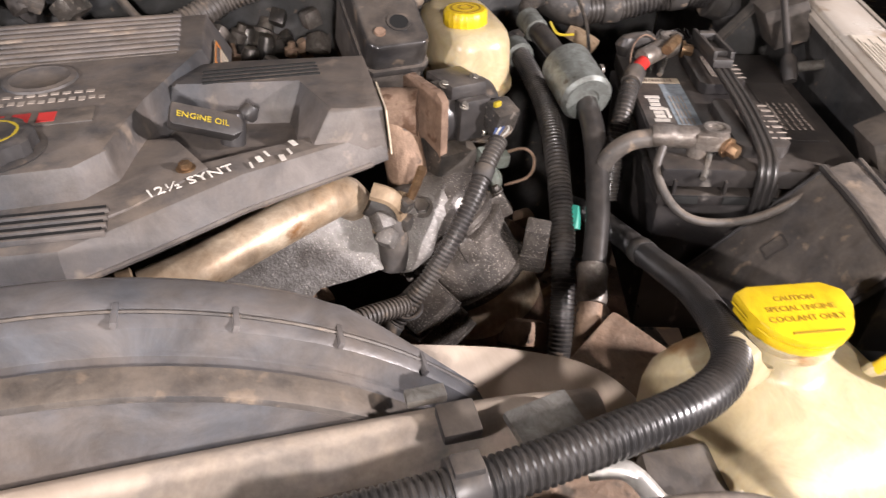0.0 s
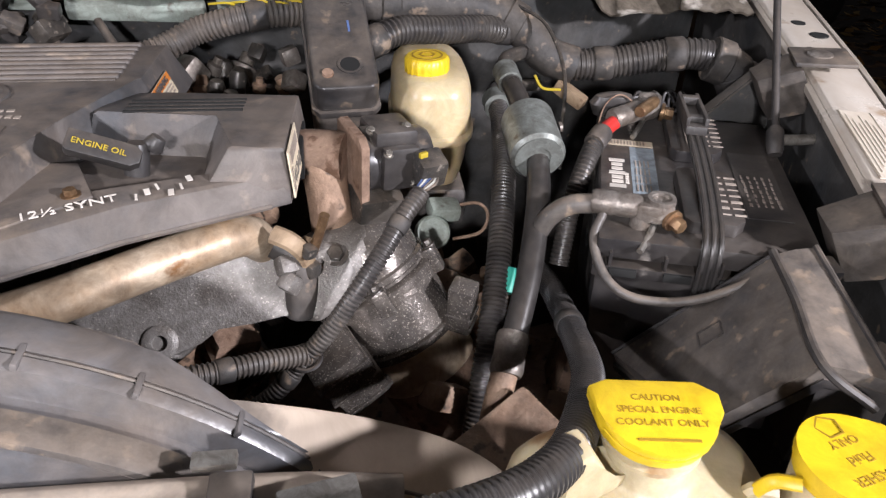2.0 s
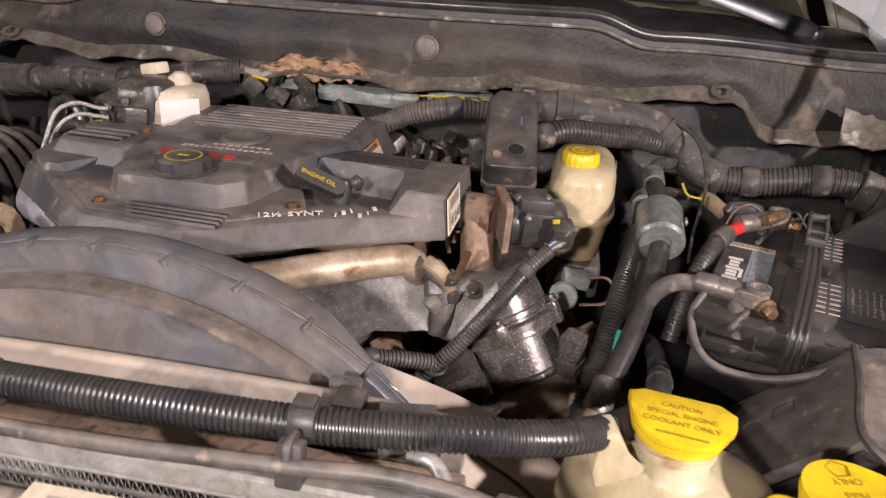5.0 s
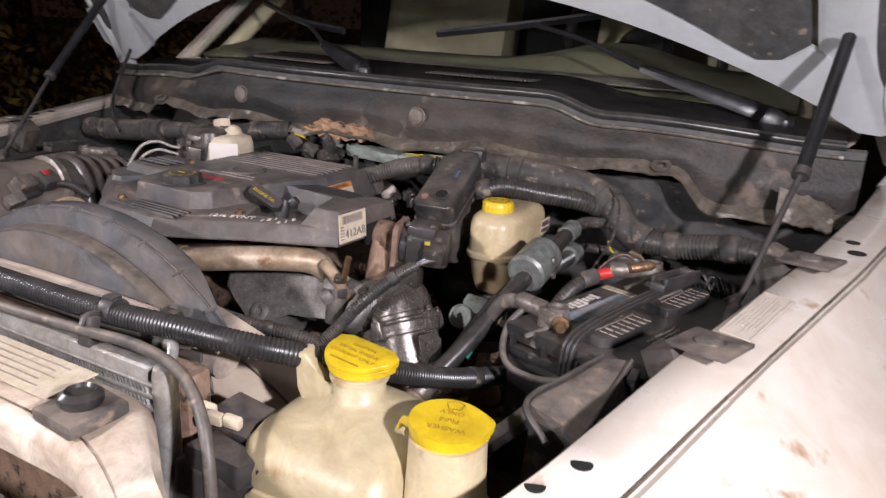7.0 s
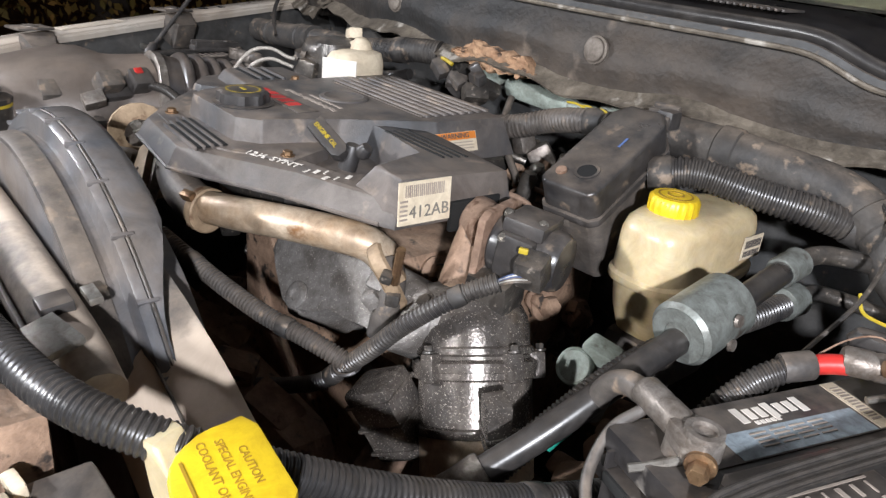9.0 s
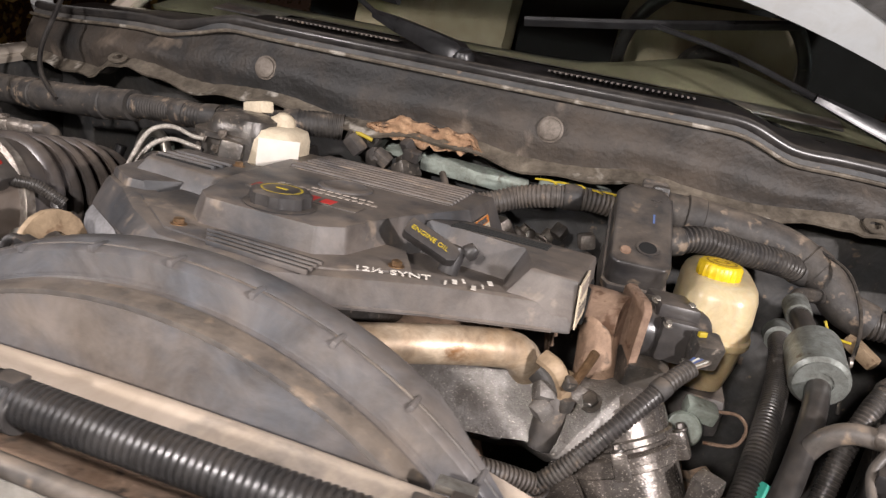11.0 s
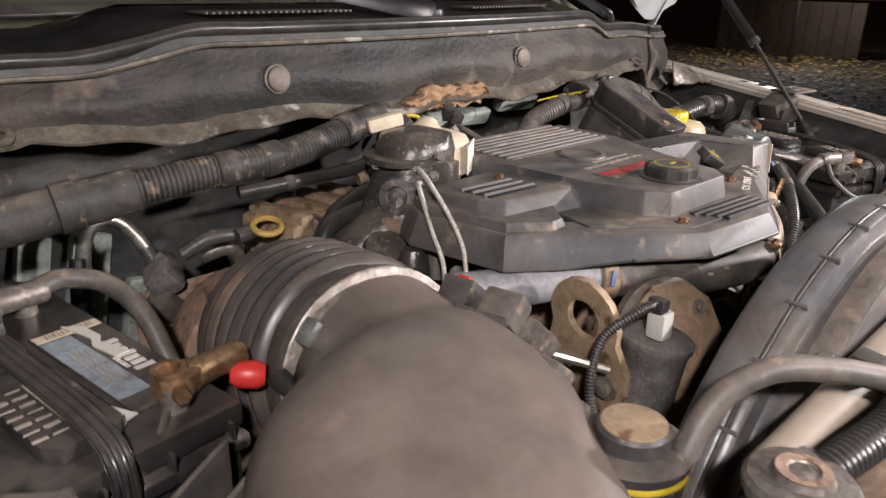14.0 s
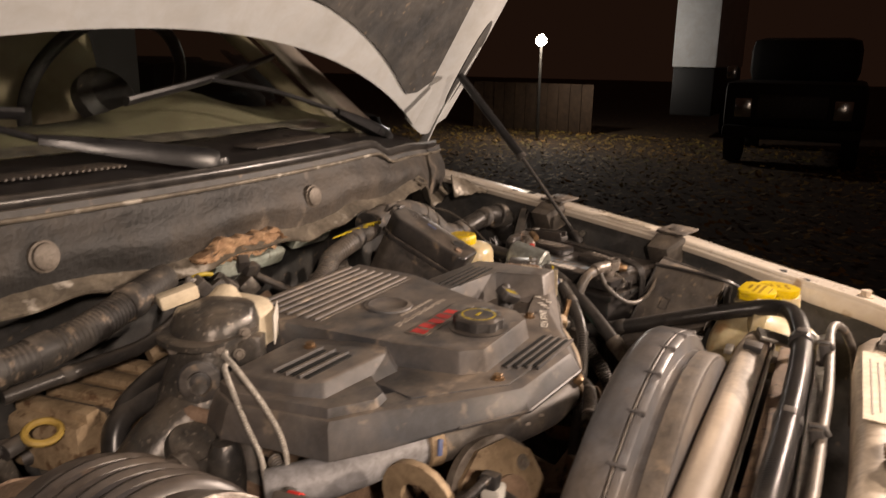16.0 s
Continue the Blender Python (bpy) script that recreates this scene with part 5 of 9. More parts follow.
    hi = [(-0.2000, 0.960), (-0.1810, 0.862), (-0.1440, 0.8360), (-0.127, 0.838), (-0.102, 0.872), (-0.04, 0.89), (-0.07, 0.990), (-0.188, 0.990)]
    part("left_sill", block(low, hi, 1.240, 1.2595, 0.002), M_COVER, th)
    low = [(-0.172, 0.872), (-0.066, 0.858), (-0.044, 0.872), (-0.044, 0.90), (-0.062, 0.993), (-0.192, 0.990), (-0.184, 0.905)]
    hi = [(-0.160, 0.884), (-0.070, 0.874), (-0.056, 0.882), (-0.054, 0.905), (-0.075, 0.986), (-0.182, 0.984), (-0.172, 0.908)]
    part("left_wing", block(low, hi, 1.250, lambda x, y: 1.2725 - 0.05 * max(0, y - 0.89), 0.0025), M_COVER, th)
    for k in range(3):
        # black strips paint the shade between the wing's ribs
        part("groove", box((0.068, 0.0062, 0.0022), (-0.128, 0.902 + 0.0165 * k, 1.2716 - 0.0008 * k), 0.0008, pose(0, 0, 0, -3, 0, -3)), M_SHADEBLACK, th)
        part("groove_rib", box((0.074, 0.0046, 0.0072), (-0.128, 0.9076 + 0.0165 * k, 1.2716 - 0.0008 * k), 0.0018, pose(0, 0, 0, -3, 0, -3)), M_COVER, th)
    # centre hump
    low = [(-0.046, 0.797), (-0.024, 0.775), (0.094, 0.775), (0.118, 0.797), (0.140, 0.88), (0.195, 0.98), (0.200, 1.095), (-0.082, 1.095), (-0.074, 0.98), (-0.064, 0.875)]
    hi = [(-0.037, 0.803), (-0.019, 0.783), (0.090, 0.783), (0.110, 0.803), (0.128, 0.885), (0.176, 0.985), (0.180, 1.085), (-0.068, 1.085), (-0.062, 0.98), (-0.053, 0.880)]
    part("hump", block(low, hi, 1.234, 1.2770, 0.0025), M_COVER, th)
    for k in range(8):
        part("groove", box((0.196, 0.0048, 0.0020), (0.056, 0.983 + 0.0132 * k, 1.2770), 0.0008), M_BLACKDIRT, th)
        part("groove_rib", box((0.200, 0.0082, 0.0062), (0.056, 0.9896 + 0.0132 * k, 1.2772), 0.0028, segs=3), M_COVER, th)
    part("badge_boss", lathe([(0.030, 0), (0.029, 0.002), (0.024, 0.003), (0.022, 0.0015)], (0.045, 0.945, 1.2768), seg=36), M_COVER, th, "round moulded boss")
    part("raised_print", bars([(-0.052 + 0.0075 * k, 0.0015 * (k % 2), 0.0048, 0.005 + 0.0025 * (k % 3 == 0)) for k in range(15)], pose(0.045, 0.898, 1.2769)), M_PALEINK, th, "dusty raised lettering bars")
    part("raised_print", bars([(-0.03 + 0.009 * k, 0, 0.006, 0.0042) for k in range(8)], pose(0.055, 0.912, 1.2769)), M_PALEINK, th, "dusty raised lettering bars")
    bd = part("badge_plate", box((0.118, 0.026, 0.0016), (0.037, 0.866, 1.2775), 0.0006), M_BLACKDIRT, th)
    for k in range(5):
        part("badge_bar", bars([(-0.045 + 0.0185 * k, 0.001 * (k % 2), 0.0125, 0.0165)], pose(0.033, 0.866, 1.2780)), M_REDINK, bd, "red raised badge bar")
    for x, y in ((-0.030, 0.762), (0.160, 0.806), (-0.092, 0.955), (0.255, 0.978)):
        part("screw", hexbolt((x, y, 1.2525 + (0.016 if x < -0.05 else 0)), 0.0050, 0.006), M_BRASS, th, "rusty cover screw")
    # paper label on the end face
    m = plane_pose((0.3192, 0.8565, 1.2525), (0.0042, 0.1, 0.0), (-0.075, 0, 1))
    lab = part("part_label", prism([(-0.029, -0.0205), (0.029, -0.0205), (0.029, 0.0195), (-0.029, 0.0195)], 0, 0.0012, m=m), M_PAPER, th, "yellowed paper part label")
    part("code", text_bm("412AB", 0.0165, m @ Matrix.Translation((0.005, -0.0095, 0.0014))), M_GREYINK, lab)
    part("print", bars([(-0.004 + 0.0022 * k, 0.011, 0.0010 + 0.0006 * (k % 3 == 0), 0.011) for k in range(-8, 12)] + [(-0.0235, 0.002 - 0.0042 * k, 0.008, 0.0018) for k in range(5)], m @ Matrix.Translation((0, 0, 0.0012))), M_PALEINK, lab)
    # orange warning label on the hump's flank
    m = plane_pose((0.186, 1.000, 1.2545), (0.02, 1, 0), (-0.42, 0, 1))
    m = m @ Matrix.Translation((0, 0, 0.0035))
    lab = part("warning_label", prism([(-0.036, -0.012), (0.036, -0.012), (0.036, 0.011), (-0.036, 0.011)], 0, 0.0008, m=m), M_PAPER, th, "white label with an orange heading")
    part("heading", bars([(0, 0.0065, 0.07, 0.0085)], m @ Matrix.Translation((0, 0, 0.0006))), M_ORANGE, lab)
    part("heading_text", text_bm("WARNING", 0.0085, m @ Matrix.Translation((0.004, 0.0065, 0.002))), M_DARKINK, lab)
    part("print", bars([(0, -0.001 - 0.0035 * k, 0.06, 0.0014) for k in range(3)], m @ Matrix.Translation((0, 0, 0.0006))), M_PALEINK, lab)
    # paint-pen note along the brow
    m = plane_pose((0.180, 0.7945, 1.2522), (0.92, 0.39, 0), (-0.36, 0.92, 0.10))
    part("hand_note", text_bm("12½ SYNT", 0.0128, m @ Matrix.Translation((-0.018, 0.0, 0.0008)) @ Matrix.Diagonal((1.15, 1, 1, 1)), 0.0003), M_WHITEINK, th, "white paint-pen writing")
    for k in range(6):
        part("note_stroke", bars([(0.028 + 0.0082 * k, 0.0010 * (k % 2), 0.0018 + 0.0024 * (k % 2), 0.0078)], m @ Matrix.Translation((0, 0, 0.0003)) @ Matrix.Rotation(radians(-10 + 7 * (k % 3)), 4, "Z")), M_WHITEINK, th)



def oil_cap():
    th = part("oil_cap", lathe([(0.033, 0.0), (0.034, 0.003), (0.030, 0.004)], (0.036, 0.818, 1.2755), seg=32), M_BLACK, bpy.data.objects["engine_cover"], "black ribbed oil filler cap with yellow print")
    part("cap", lathe([(0.027, 0.0), (0.028, 0.003), (0.0275, 0.013), (0.0245, 0.0155), (0.012, 0.016)], (0.036, 0.818, 1.2765), seg=48, lobes=8, lobe=0.045), M_BLACK, th)
    part("print_ring", ring_plate(0.0195, 0.0172, 0.0008, (0.036, 0.818, 1.2915), seg=32), M_YELLOWINK, th, "yellow printed ring")
    part("print_mark", box((0.011, 0.0035, 0.0008), (0.036, 0.818, 1.2927)), M_YELLOWINK, th)


def oil_dipstick():
    th = thing("oil_dipstick", (0.18, 0.85, 1.24), "black engine oil dipstick handle with yellow lettering", "dipstick")
    m = plane_pose((0.178, 0.842, 1.273), (0.90, 0.06, -0.36), (0.12, 0.75, 0.55)) @ Matrix.Diagonal((0.9, 0.82, 0.9, 1))
    part("handle", prism([(-0.030, -0.009), (-0.027, -0.012), (0.024, -0.012), (0.031, -0.006), (0.031, 0.006), (0.024, 0.011), (-0.030, 0.011)], -0.009, 0.004, 0.0025, m), M_BLACK, th)
    part("lettering", text_bm("ENGINE OIL", 0.0082, m @ Matrix.Translation((-0.003, -0.001, 0.0044))), M_YELLOWINK, th, "yellow raised lettering")
    part("collar", lathe([(0.010, -0.022), (0.010, -0.004), (0.007, 0.004)], (0.198, 0.858, 1.266), (0.15, 0.15, 1), 16), M_BLACK, th)
    part("stopper", lathe([(0.007, 0.0), (0.0085, 0.004), (0.006, 0.012)], (0.207, 0.862, 1.262), (0.5, 0.2, 0.6), 14), M_BLACK, th)


def engine_block():
    th = thing("engine_block", (0.07, 1.0, 0.66), "grimy brown cast engine block and head", "engine")
    part("block", box((0.34, 0.40, 0.38), (0.05, 1.09, 0.95), 0.02), M_BLOCK, th, "grimy brown cast block")
    for k in range(64):
        s = 0.018 + 0.035 * rnd.random()
        x = 0.232 + 0.03 * rnd.random() if k % 2 else -0.125 - 0.04 * rnd.random()
        c = (x - 0.02 * (k % 2), 0.89 + 0.36 * rnd.random(), 0.86 + 0.26 * rnd.random())
        q = pose(0, 0, 0, 40 * rnd.random(), 40 * rnd.random(), 90 * rnd.random())
        part("boss", box((s, s * (0.8 + rnd.random()), s * (0.6 + rnd.random())), c, s * 0.2, q) if k % 3 else hexbolt(c, s * 0.35, s * 0.6, (0.9 if k % 2 else -0.9, -0.2, 0.4)), (M_BLOCK, M_RUST, M_CASTDARK)[k % 3], th)
    b = box((0.46, 0.06, 0.24), (0.09, 0.755, 0.91), 0.03)
    part("front_case", b, M_BLOCK, th)
    for k in range(26):
        s = 0.016 + 0.03 * rnd.random()
        c = (-0.10 + 0.36 * rnd.random(), 0.725 + 0.04 * rnd.random(), 0.93 + 0.11 * rnd.random())
        q = pose(0, 0, 0, 30 * rnd.random(), 30 * rnd.random(), 60 * rnd.random())
        part("front_boss", box((s * 1.6, s, s * 1.2), c, s * 0.2, q) if k % 3 else hexbolt(c, s * 0.4, s * 0.5, (0.2, -0.9, 0.5)), (M_TAN, M_BLOCK, M_RUST, M_TAN)[k % 4], th)
    b = box((0.20, 0.44, 0.05), (0.045, 1.03, 1.185), 0.015)
    part("valve_cover", b, M_CASTDARK, th)
    # cast intake under the cover's right side
    face = plane_pose((0.25, 0.815, 1.135), (1, 0.08, 0), (0, 0.55, 0.835))
    out = [(-0.130, 0.040), (-0.125, 0.000), (-0.100, -0.014), (-0.068, -0.036), (-0.054, -0.047), (-0.036, -0.043), (-0.025, -0.022), (-0.006, -0.009), (0.026, -0.007), (0.052, -0.012), (0.080, -0.022), (0.104, -0.010), (0.118, 0.020), (0.112, 0.046), (0.060, 0.056), (-0.02, 0.052)]
    part("intake_casting", prism(out, -0.085, 0.0, 0.013, face, segs=3), M_CAST, th, "rough cast aluminium intake")
    # a darker bar on the face paints the shade of a groove
    part("casting_groove", box((0.016, 0.060, 0.010), (0.022, 0.024, 0.001), 0.0045, face), M_CASTDARK, th, "dark bar for the shade in a groove across the casting")
    part("foot_boss", lathe([(0.015, -0.012), (0.015, 0.002), (0.012, 0.004), (0.0065, 0.004), (0.0060, -0.004)], face @ Vector((-0.051, -0.024, 0)), face.to_3x3() @ Vector((0, 0, 1)), 22), M_CAST, th, "bolt boss with a worn rim")
    for k in range(3):
        part("casting_rib", box((0.004, 0.040, 0.008), (-0.098 + 0.020 * k, 0.016 - 0.004 * k, 0.0), 0.0018, face @ pose(0, 0, 0, 0, 0, 12)), M_CAST, th)
    part("filter_arm", tube([(0.315, 0.870, 1.120), (0.340, 0.868, 1.140), (0.362, 0.872, 1.146), (0.385, 0.884, 1.140)], 0.034, 18), M_CAST, th, "rough cast arm to the filter")
    part("arm_bolt", hexbolt((0.349, 0.846, 1.163), 0.0075, 0.008, (-0.1, -0.6, 0.8)), M_CASTDARK, th)
    part("casting_number", text_bm("4935703", 0.0105, face @ Matrix.Translation((0.048, 0.024, 0.0002))), M_CAST, th, "raised casting number")
    for k in range(6):
        part("fuel_line", tube([(-0.12 + 0.05 * k, 0.99, 1.19), (-0.15 + 0.05 * k, 1.10, 1.225), (-0.08 + 0.05 * k, 1.15, 1.21)], 0.004, 8), M_ZINC, th)
    for k in range(7):
        x, y = 0.215 + 0.02 * (k % 2), 0.98 + 0.035 * k
        part("line_nut", lathe([(0.010, -0.03), (0.010, 0.014), (0.007, 0.020)], (x, y, 1.205), (0.2, 0, 1), 12), M_CASTDARK, th)
    for k in range(3):
        part("injector_line", tube([(0.20, 1.00 + 0.05 * k, 1.185), (0.24, 1.0 + 0.045 * k, 1.205), (0.275, 1.02 + 0.04 * k, 1.19), (0.29, 1.03 + 0.035 * k, 1.12)], 0.0034, 8), M_RUST, th)


def charge_pipe():
    th = thing("charge_pipe", (0.05, 0.78, 1.17), "steel intake pipe with a black rubber joint", "pipe")
    part("steel_pipe", tube([(0.122, 0.740, 1.194), (0.163, 0.753, 1.200), (0.215, 0.784, 1.203), (0.252, 0.810, 1.202), (0.276, 0.832, 1.196), (0.287, 0.850, 1.176)], 0.0172, 22), M_STEEL, th, "bright heat-stained steel pipe")
    part("rubber_joint", tube([(-0.100, 0.812, 1.198), (-0.06, 0.784, 1.197), (-0.01, 0.756, 1.194), (0.05, 0.740, 1.190), (0.09, 0.738, 1.188), (0.115, 0.741, 1.188)], 0.0215, 20), M_BLACKDIRT, th, "dirty black rubber joint")
    part("left_pipe", tube([(-0.222, 0.900, 1.185), (-0.195, 0.868, 1.192), (-0.165, 0.846, 1.196), (-0.13, 0.829, 1.198), (-0.095, 0.810, 1.198)], 0.0205, 20), M_GREYCLOTH, th, "grey metal pipe")
    for p, d, w in (((-0.092, 0.807, 1.198), (0.84, -0.54, 0), 0.0085), ((0.112, 0.740, 1.188), (1, 0.25, 0.04), 0.006)):
        cl = part("clamp", lathe([(0.0225, -w), (0.0240, -w * 0.8), (0.0240, w * 0.8), (0.0225, w)], p, d, 28), M_TAN, th, "tan worm-drive clamp")
    part("clamp_screw", box((0.016, 0.010, 0.010), (0.112, 0.722, 1.206), 0.003, pose(0, 0, 0, 30, 0, 20)), M_BRASS, th)
    part("blue_mark", box((0.005, 0.003, 0.016), (-0.106, 0.7865, 1.205), 0.001, pose(0, 0, 0, -20, 15, -32)), M_BLUEWIRE, th, "blue paint mark")
    for x, y, z in ((-0.060, 0.7625, 1.203), (-0.045, 0.7545, 1.206), (-0.058, 0.7615, 1.192), (-0.010, 0.735, 1.200), (0.01, 0.728, 1.203)):
        part("scuff", box((0.0022 + 0.004 * (x > -0.05), 0.002, 0.009 - 0.006 * (x > -0.05)), (x, y, z), 0.0006, pose(0, 0, 0, -22, 8, -28)), M_PALEINK, th, "pale scuffs on the rubber")
    part("elbow", tube([(0.300, 0.836, 1.185), (0.312, 0.832, 1.176), (0.318, 0.826, 1.155), (0.316, 0.822, 1.12)], 0.014, 14), M_BLACKDIRT, th, "dark rubber elbow")
    part("bracket", tube([(0.300, 0.818, 1.205), (0.315, 0.812, 1.20), (0.325, 0.82, 1.18), (0.328, 0.835, 1.15)], 0.008, 8, flat=0.5), M_TAN, th)
    part("bolt", tube([(0.330, 0.822, 1.182), (0.338, 0.818, 1.205), (0.343, 0.816, 1.222)], 0.0042, 8), M_BRASS, th)
    for k in range(9):
        s = 0.008 + 0.009 * rnd.random()
        part("fitting", box((s, s, s), (0.308 + 0.024 * rnd.random(), 0.808 + 0.024 * rnd.random(), 1.155 + 0.036 * rnd.random()), s * 0.25, pose(0, 0, 0, 60 * rnd.random(), 60 * rnd.random(), 60 * rnd.random())), (M_TAN, M_CAST, M_CASTDARK)[k % 3], th)


def egr_valve():
    th = thing("egr_valve", (0.38, 0.90, 1.18), "rusty flanged valve with a black motor housing", "valve")
    part("rusty_tube", tube([(0.312, 0.928, 1.222), (0.335, 0.918, 1.226), (0.362, 0.908, 1.227)], 0.0235, 20), M_RUST, th, "rusty red-brown tube")
    part("elbow", tube([(0.338, 0.912, 1.220), (0.343, 0.898, 1.198), (0.346, 0.884, 1.165), (0.346, 0.878, 1.135)], 0.0195, 18), M_BLOCK, th)
    part("elbow_foot", lathe([(0.028, -0.012), (0.030, -0.008), (0.030, 0.0), (0.025, 0.004)], (0.346, 0.880, 1.150), (-0.1, 0.2, 1), 24), M_CAST, th)
    part("flange", prism([(-0.036, -0.030), (-0.028, -0.036), (0.028, -0.036), (0.034, -0.030), (0.036, 0.030), (0.026, 0.036), (-0.024, 0.036), (-0.034, 0.030)], -0.004, 0.004, 0.002, plane_pose((0.367, 0.905, 1.222), (-0.30, 0.95, 0), (0.05, 0, 1))), M_RUST, th, "square rusty flange")
    ax = Vector((0.95, 0.30, -0.04)).normalized()
    at = Vector((0.371, 0.906, 1.224))
    part("motor_housing", lathe([(0.026, 0.0), (0.0285, 0.002), (0.0285, 0.030), (0.0275, 0.032), (0.0275, 0.060), (0.024, 0.066), (0.010, 0.068)], at, ax, 30), M_GREYBLACK, th, "black motor housing with a seam")
    part("seam", lathe([(0.0290, 0.029), (0.0298, 0.030), (0.0298, 0.033), (0.0290, 0.034)], at, ax, 30), M_GREYBLACK, th)
    for k in range(3):
        q = ax.to_track_quat("Z", "Y").to_matrix()
        a = radians(-30 + 60 * k)
        p = at + q @ Vector((0.0285 * math.cos(a), 0.0285 * math.sin(a), 0.016))
        part("boss", lathe([(0.005, -0.014), (0.005, 0.014), (0.003, 0.016)], p, ax, 10), M_CASTDARK, th)
    part("lower_casting", box((0.045, 0.045, 0.045), (0.385, 0.895, 1.183), 0.010, pose(0, 0, 0, 10, 4, 18)), M_CASTDARK, th)
    part("top_cover", box((0.040, 0.046, 0.014), (0.400, 0.916, 1.250), 0.004, pose(0, 0, 0, 0, 4, 18)), M_GREYBLACK, th)
    part("side_cover", box((0.034, 0.012, 0.040), (0.408, 0.888, 1.226), 0.004, pose(0, 0, 0, 0, 4, 18)), M_GREYBLACK, th)
    for x, y, z in ((0.384, 0.900, 1.256), (0.416, 0.910, 1.255), (0.398, 0.881, 1.242), (0.420, 0.888, 1.210)):
        part("screw", hexbolt((x, y, z), 0.0032, 0.004, (0.2, -0.5, 0.8)), M_ZINC, th)
    part("connector", box((0.026, 0.024, 0.028), (0.434, 0.884, 1.226), 0.004, pose(0, 0, 0, 20, 0, 20)), M_CASTDARK, th)
    part("yellow_clip", box((0.008, 0.004, 0.005), (0.428, 0.876, 1.243), 0.001, pose(0, 0, 0, 0, 0, 30)), M_YELLOWINK, th)
    for k, mt in enumerate((M_BLUEWIRE, M_WHITEWIRE, M_BLUEWIRE, M_LOOMDUST, M_WHITEWIRE, M_LOOMDUST)):
        o = 0.0020 * (k - 2.5)
        part("wire", tube([(0.436 + o, 0.876, 1.220), (0.432 + o, 0.866 - o, 1.222), (0.420 + o * 0.6, 0.858, 1.214)], 0.0012, 6), mt, th)


def engine_looms():
    run("wiring_loom", [(0.424, 0.856, 1.217), (0.408, 0.838, 1.205), (0.390, 0.818, 1.186), (0.368, 0.800, 1.160), (0.345, 0.790, 1.130), (0.318, 0.782, 1.100), (0.290, 0.774, 1.070), (0.25, 0.764, 1.045), (0.20, 0.750, 1.02)], 0.0086, M_LOOM, "black corrugated wiring loom down from the valve", "loom", rib=(0.0040, 0.0012), bands=(0.12, 0.62), seg=14)
    run("wiring_loom", [(0.322, 0.784, 1.104), (0.285, 0.764, 1.116), (0.24, 0.744, 1.124), (0.19, 0.728, 1.134), (0.14, 0.714, 1.146), (0.09, 0.70, 1.160)], 0.0095, M_LOOMDUST, "dusty corrugated wiring loom across the engine front", "loom", rib=(0.0042, 0.0013), bands=(0.3, 0.8), seg=14)
    solid("cable_tie", tube([(0.320 + 0.013 * math.cos(a), 0.783 + 0.012 * math.sin(a), 1.102 + 0.004 * math.sin(a)) for a in [2 * math.pi * k / 12 for k in range(13)]], 0.002, 6, step=0.004), M_BLACK, "black cable tie round the loom", "cable tie")


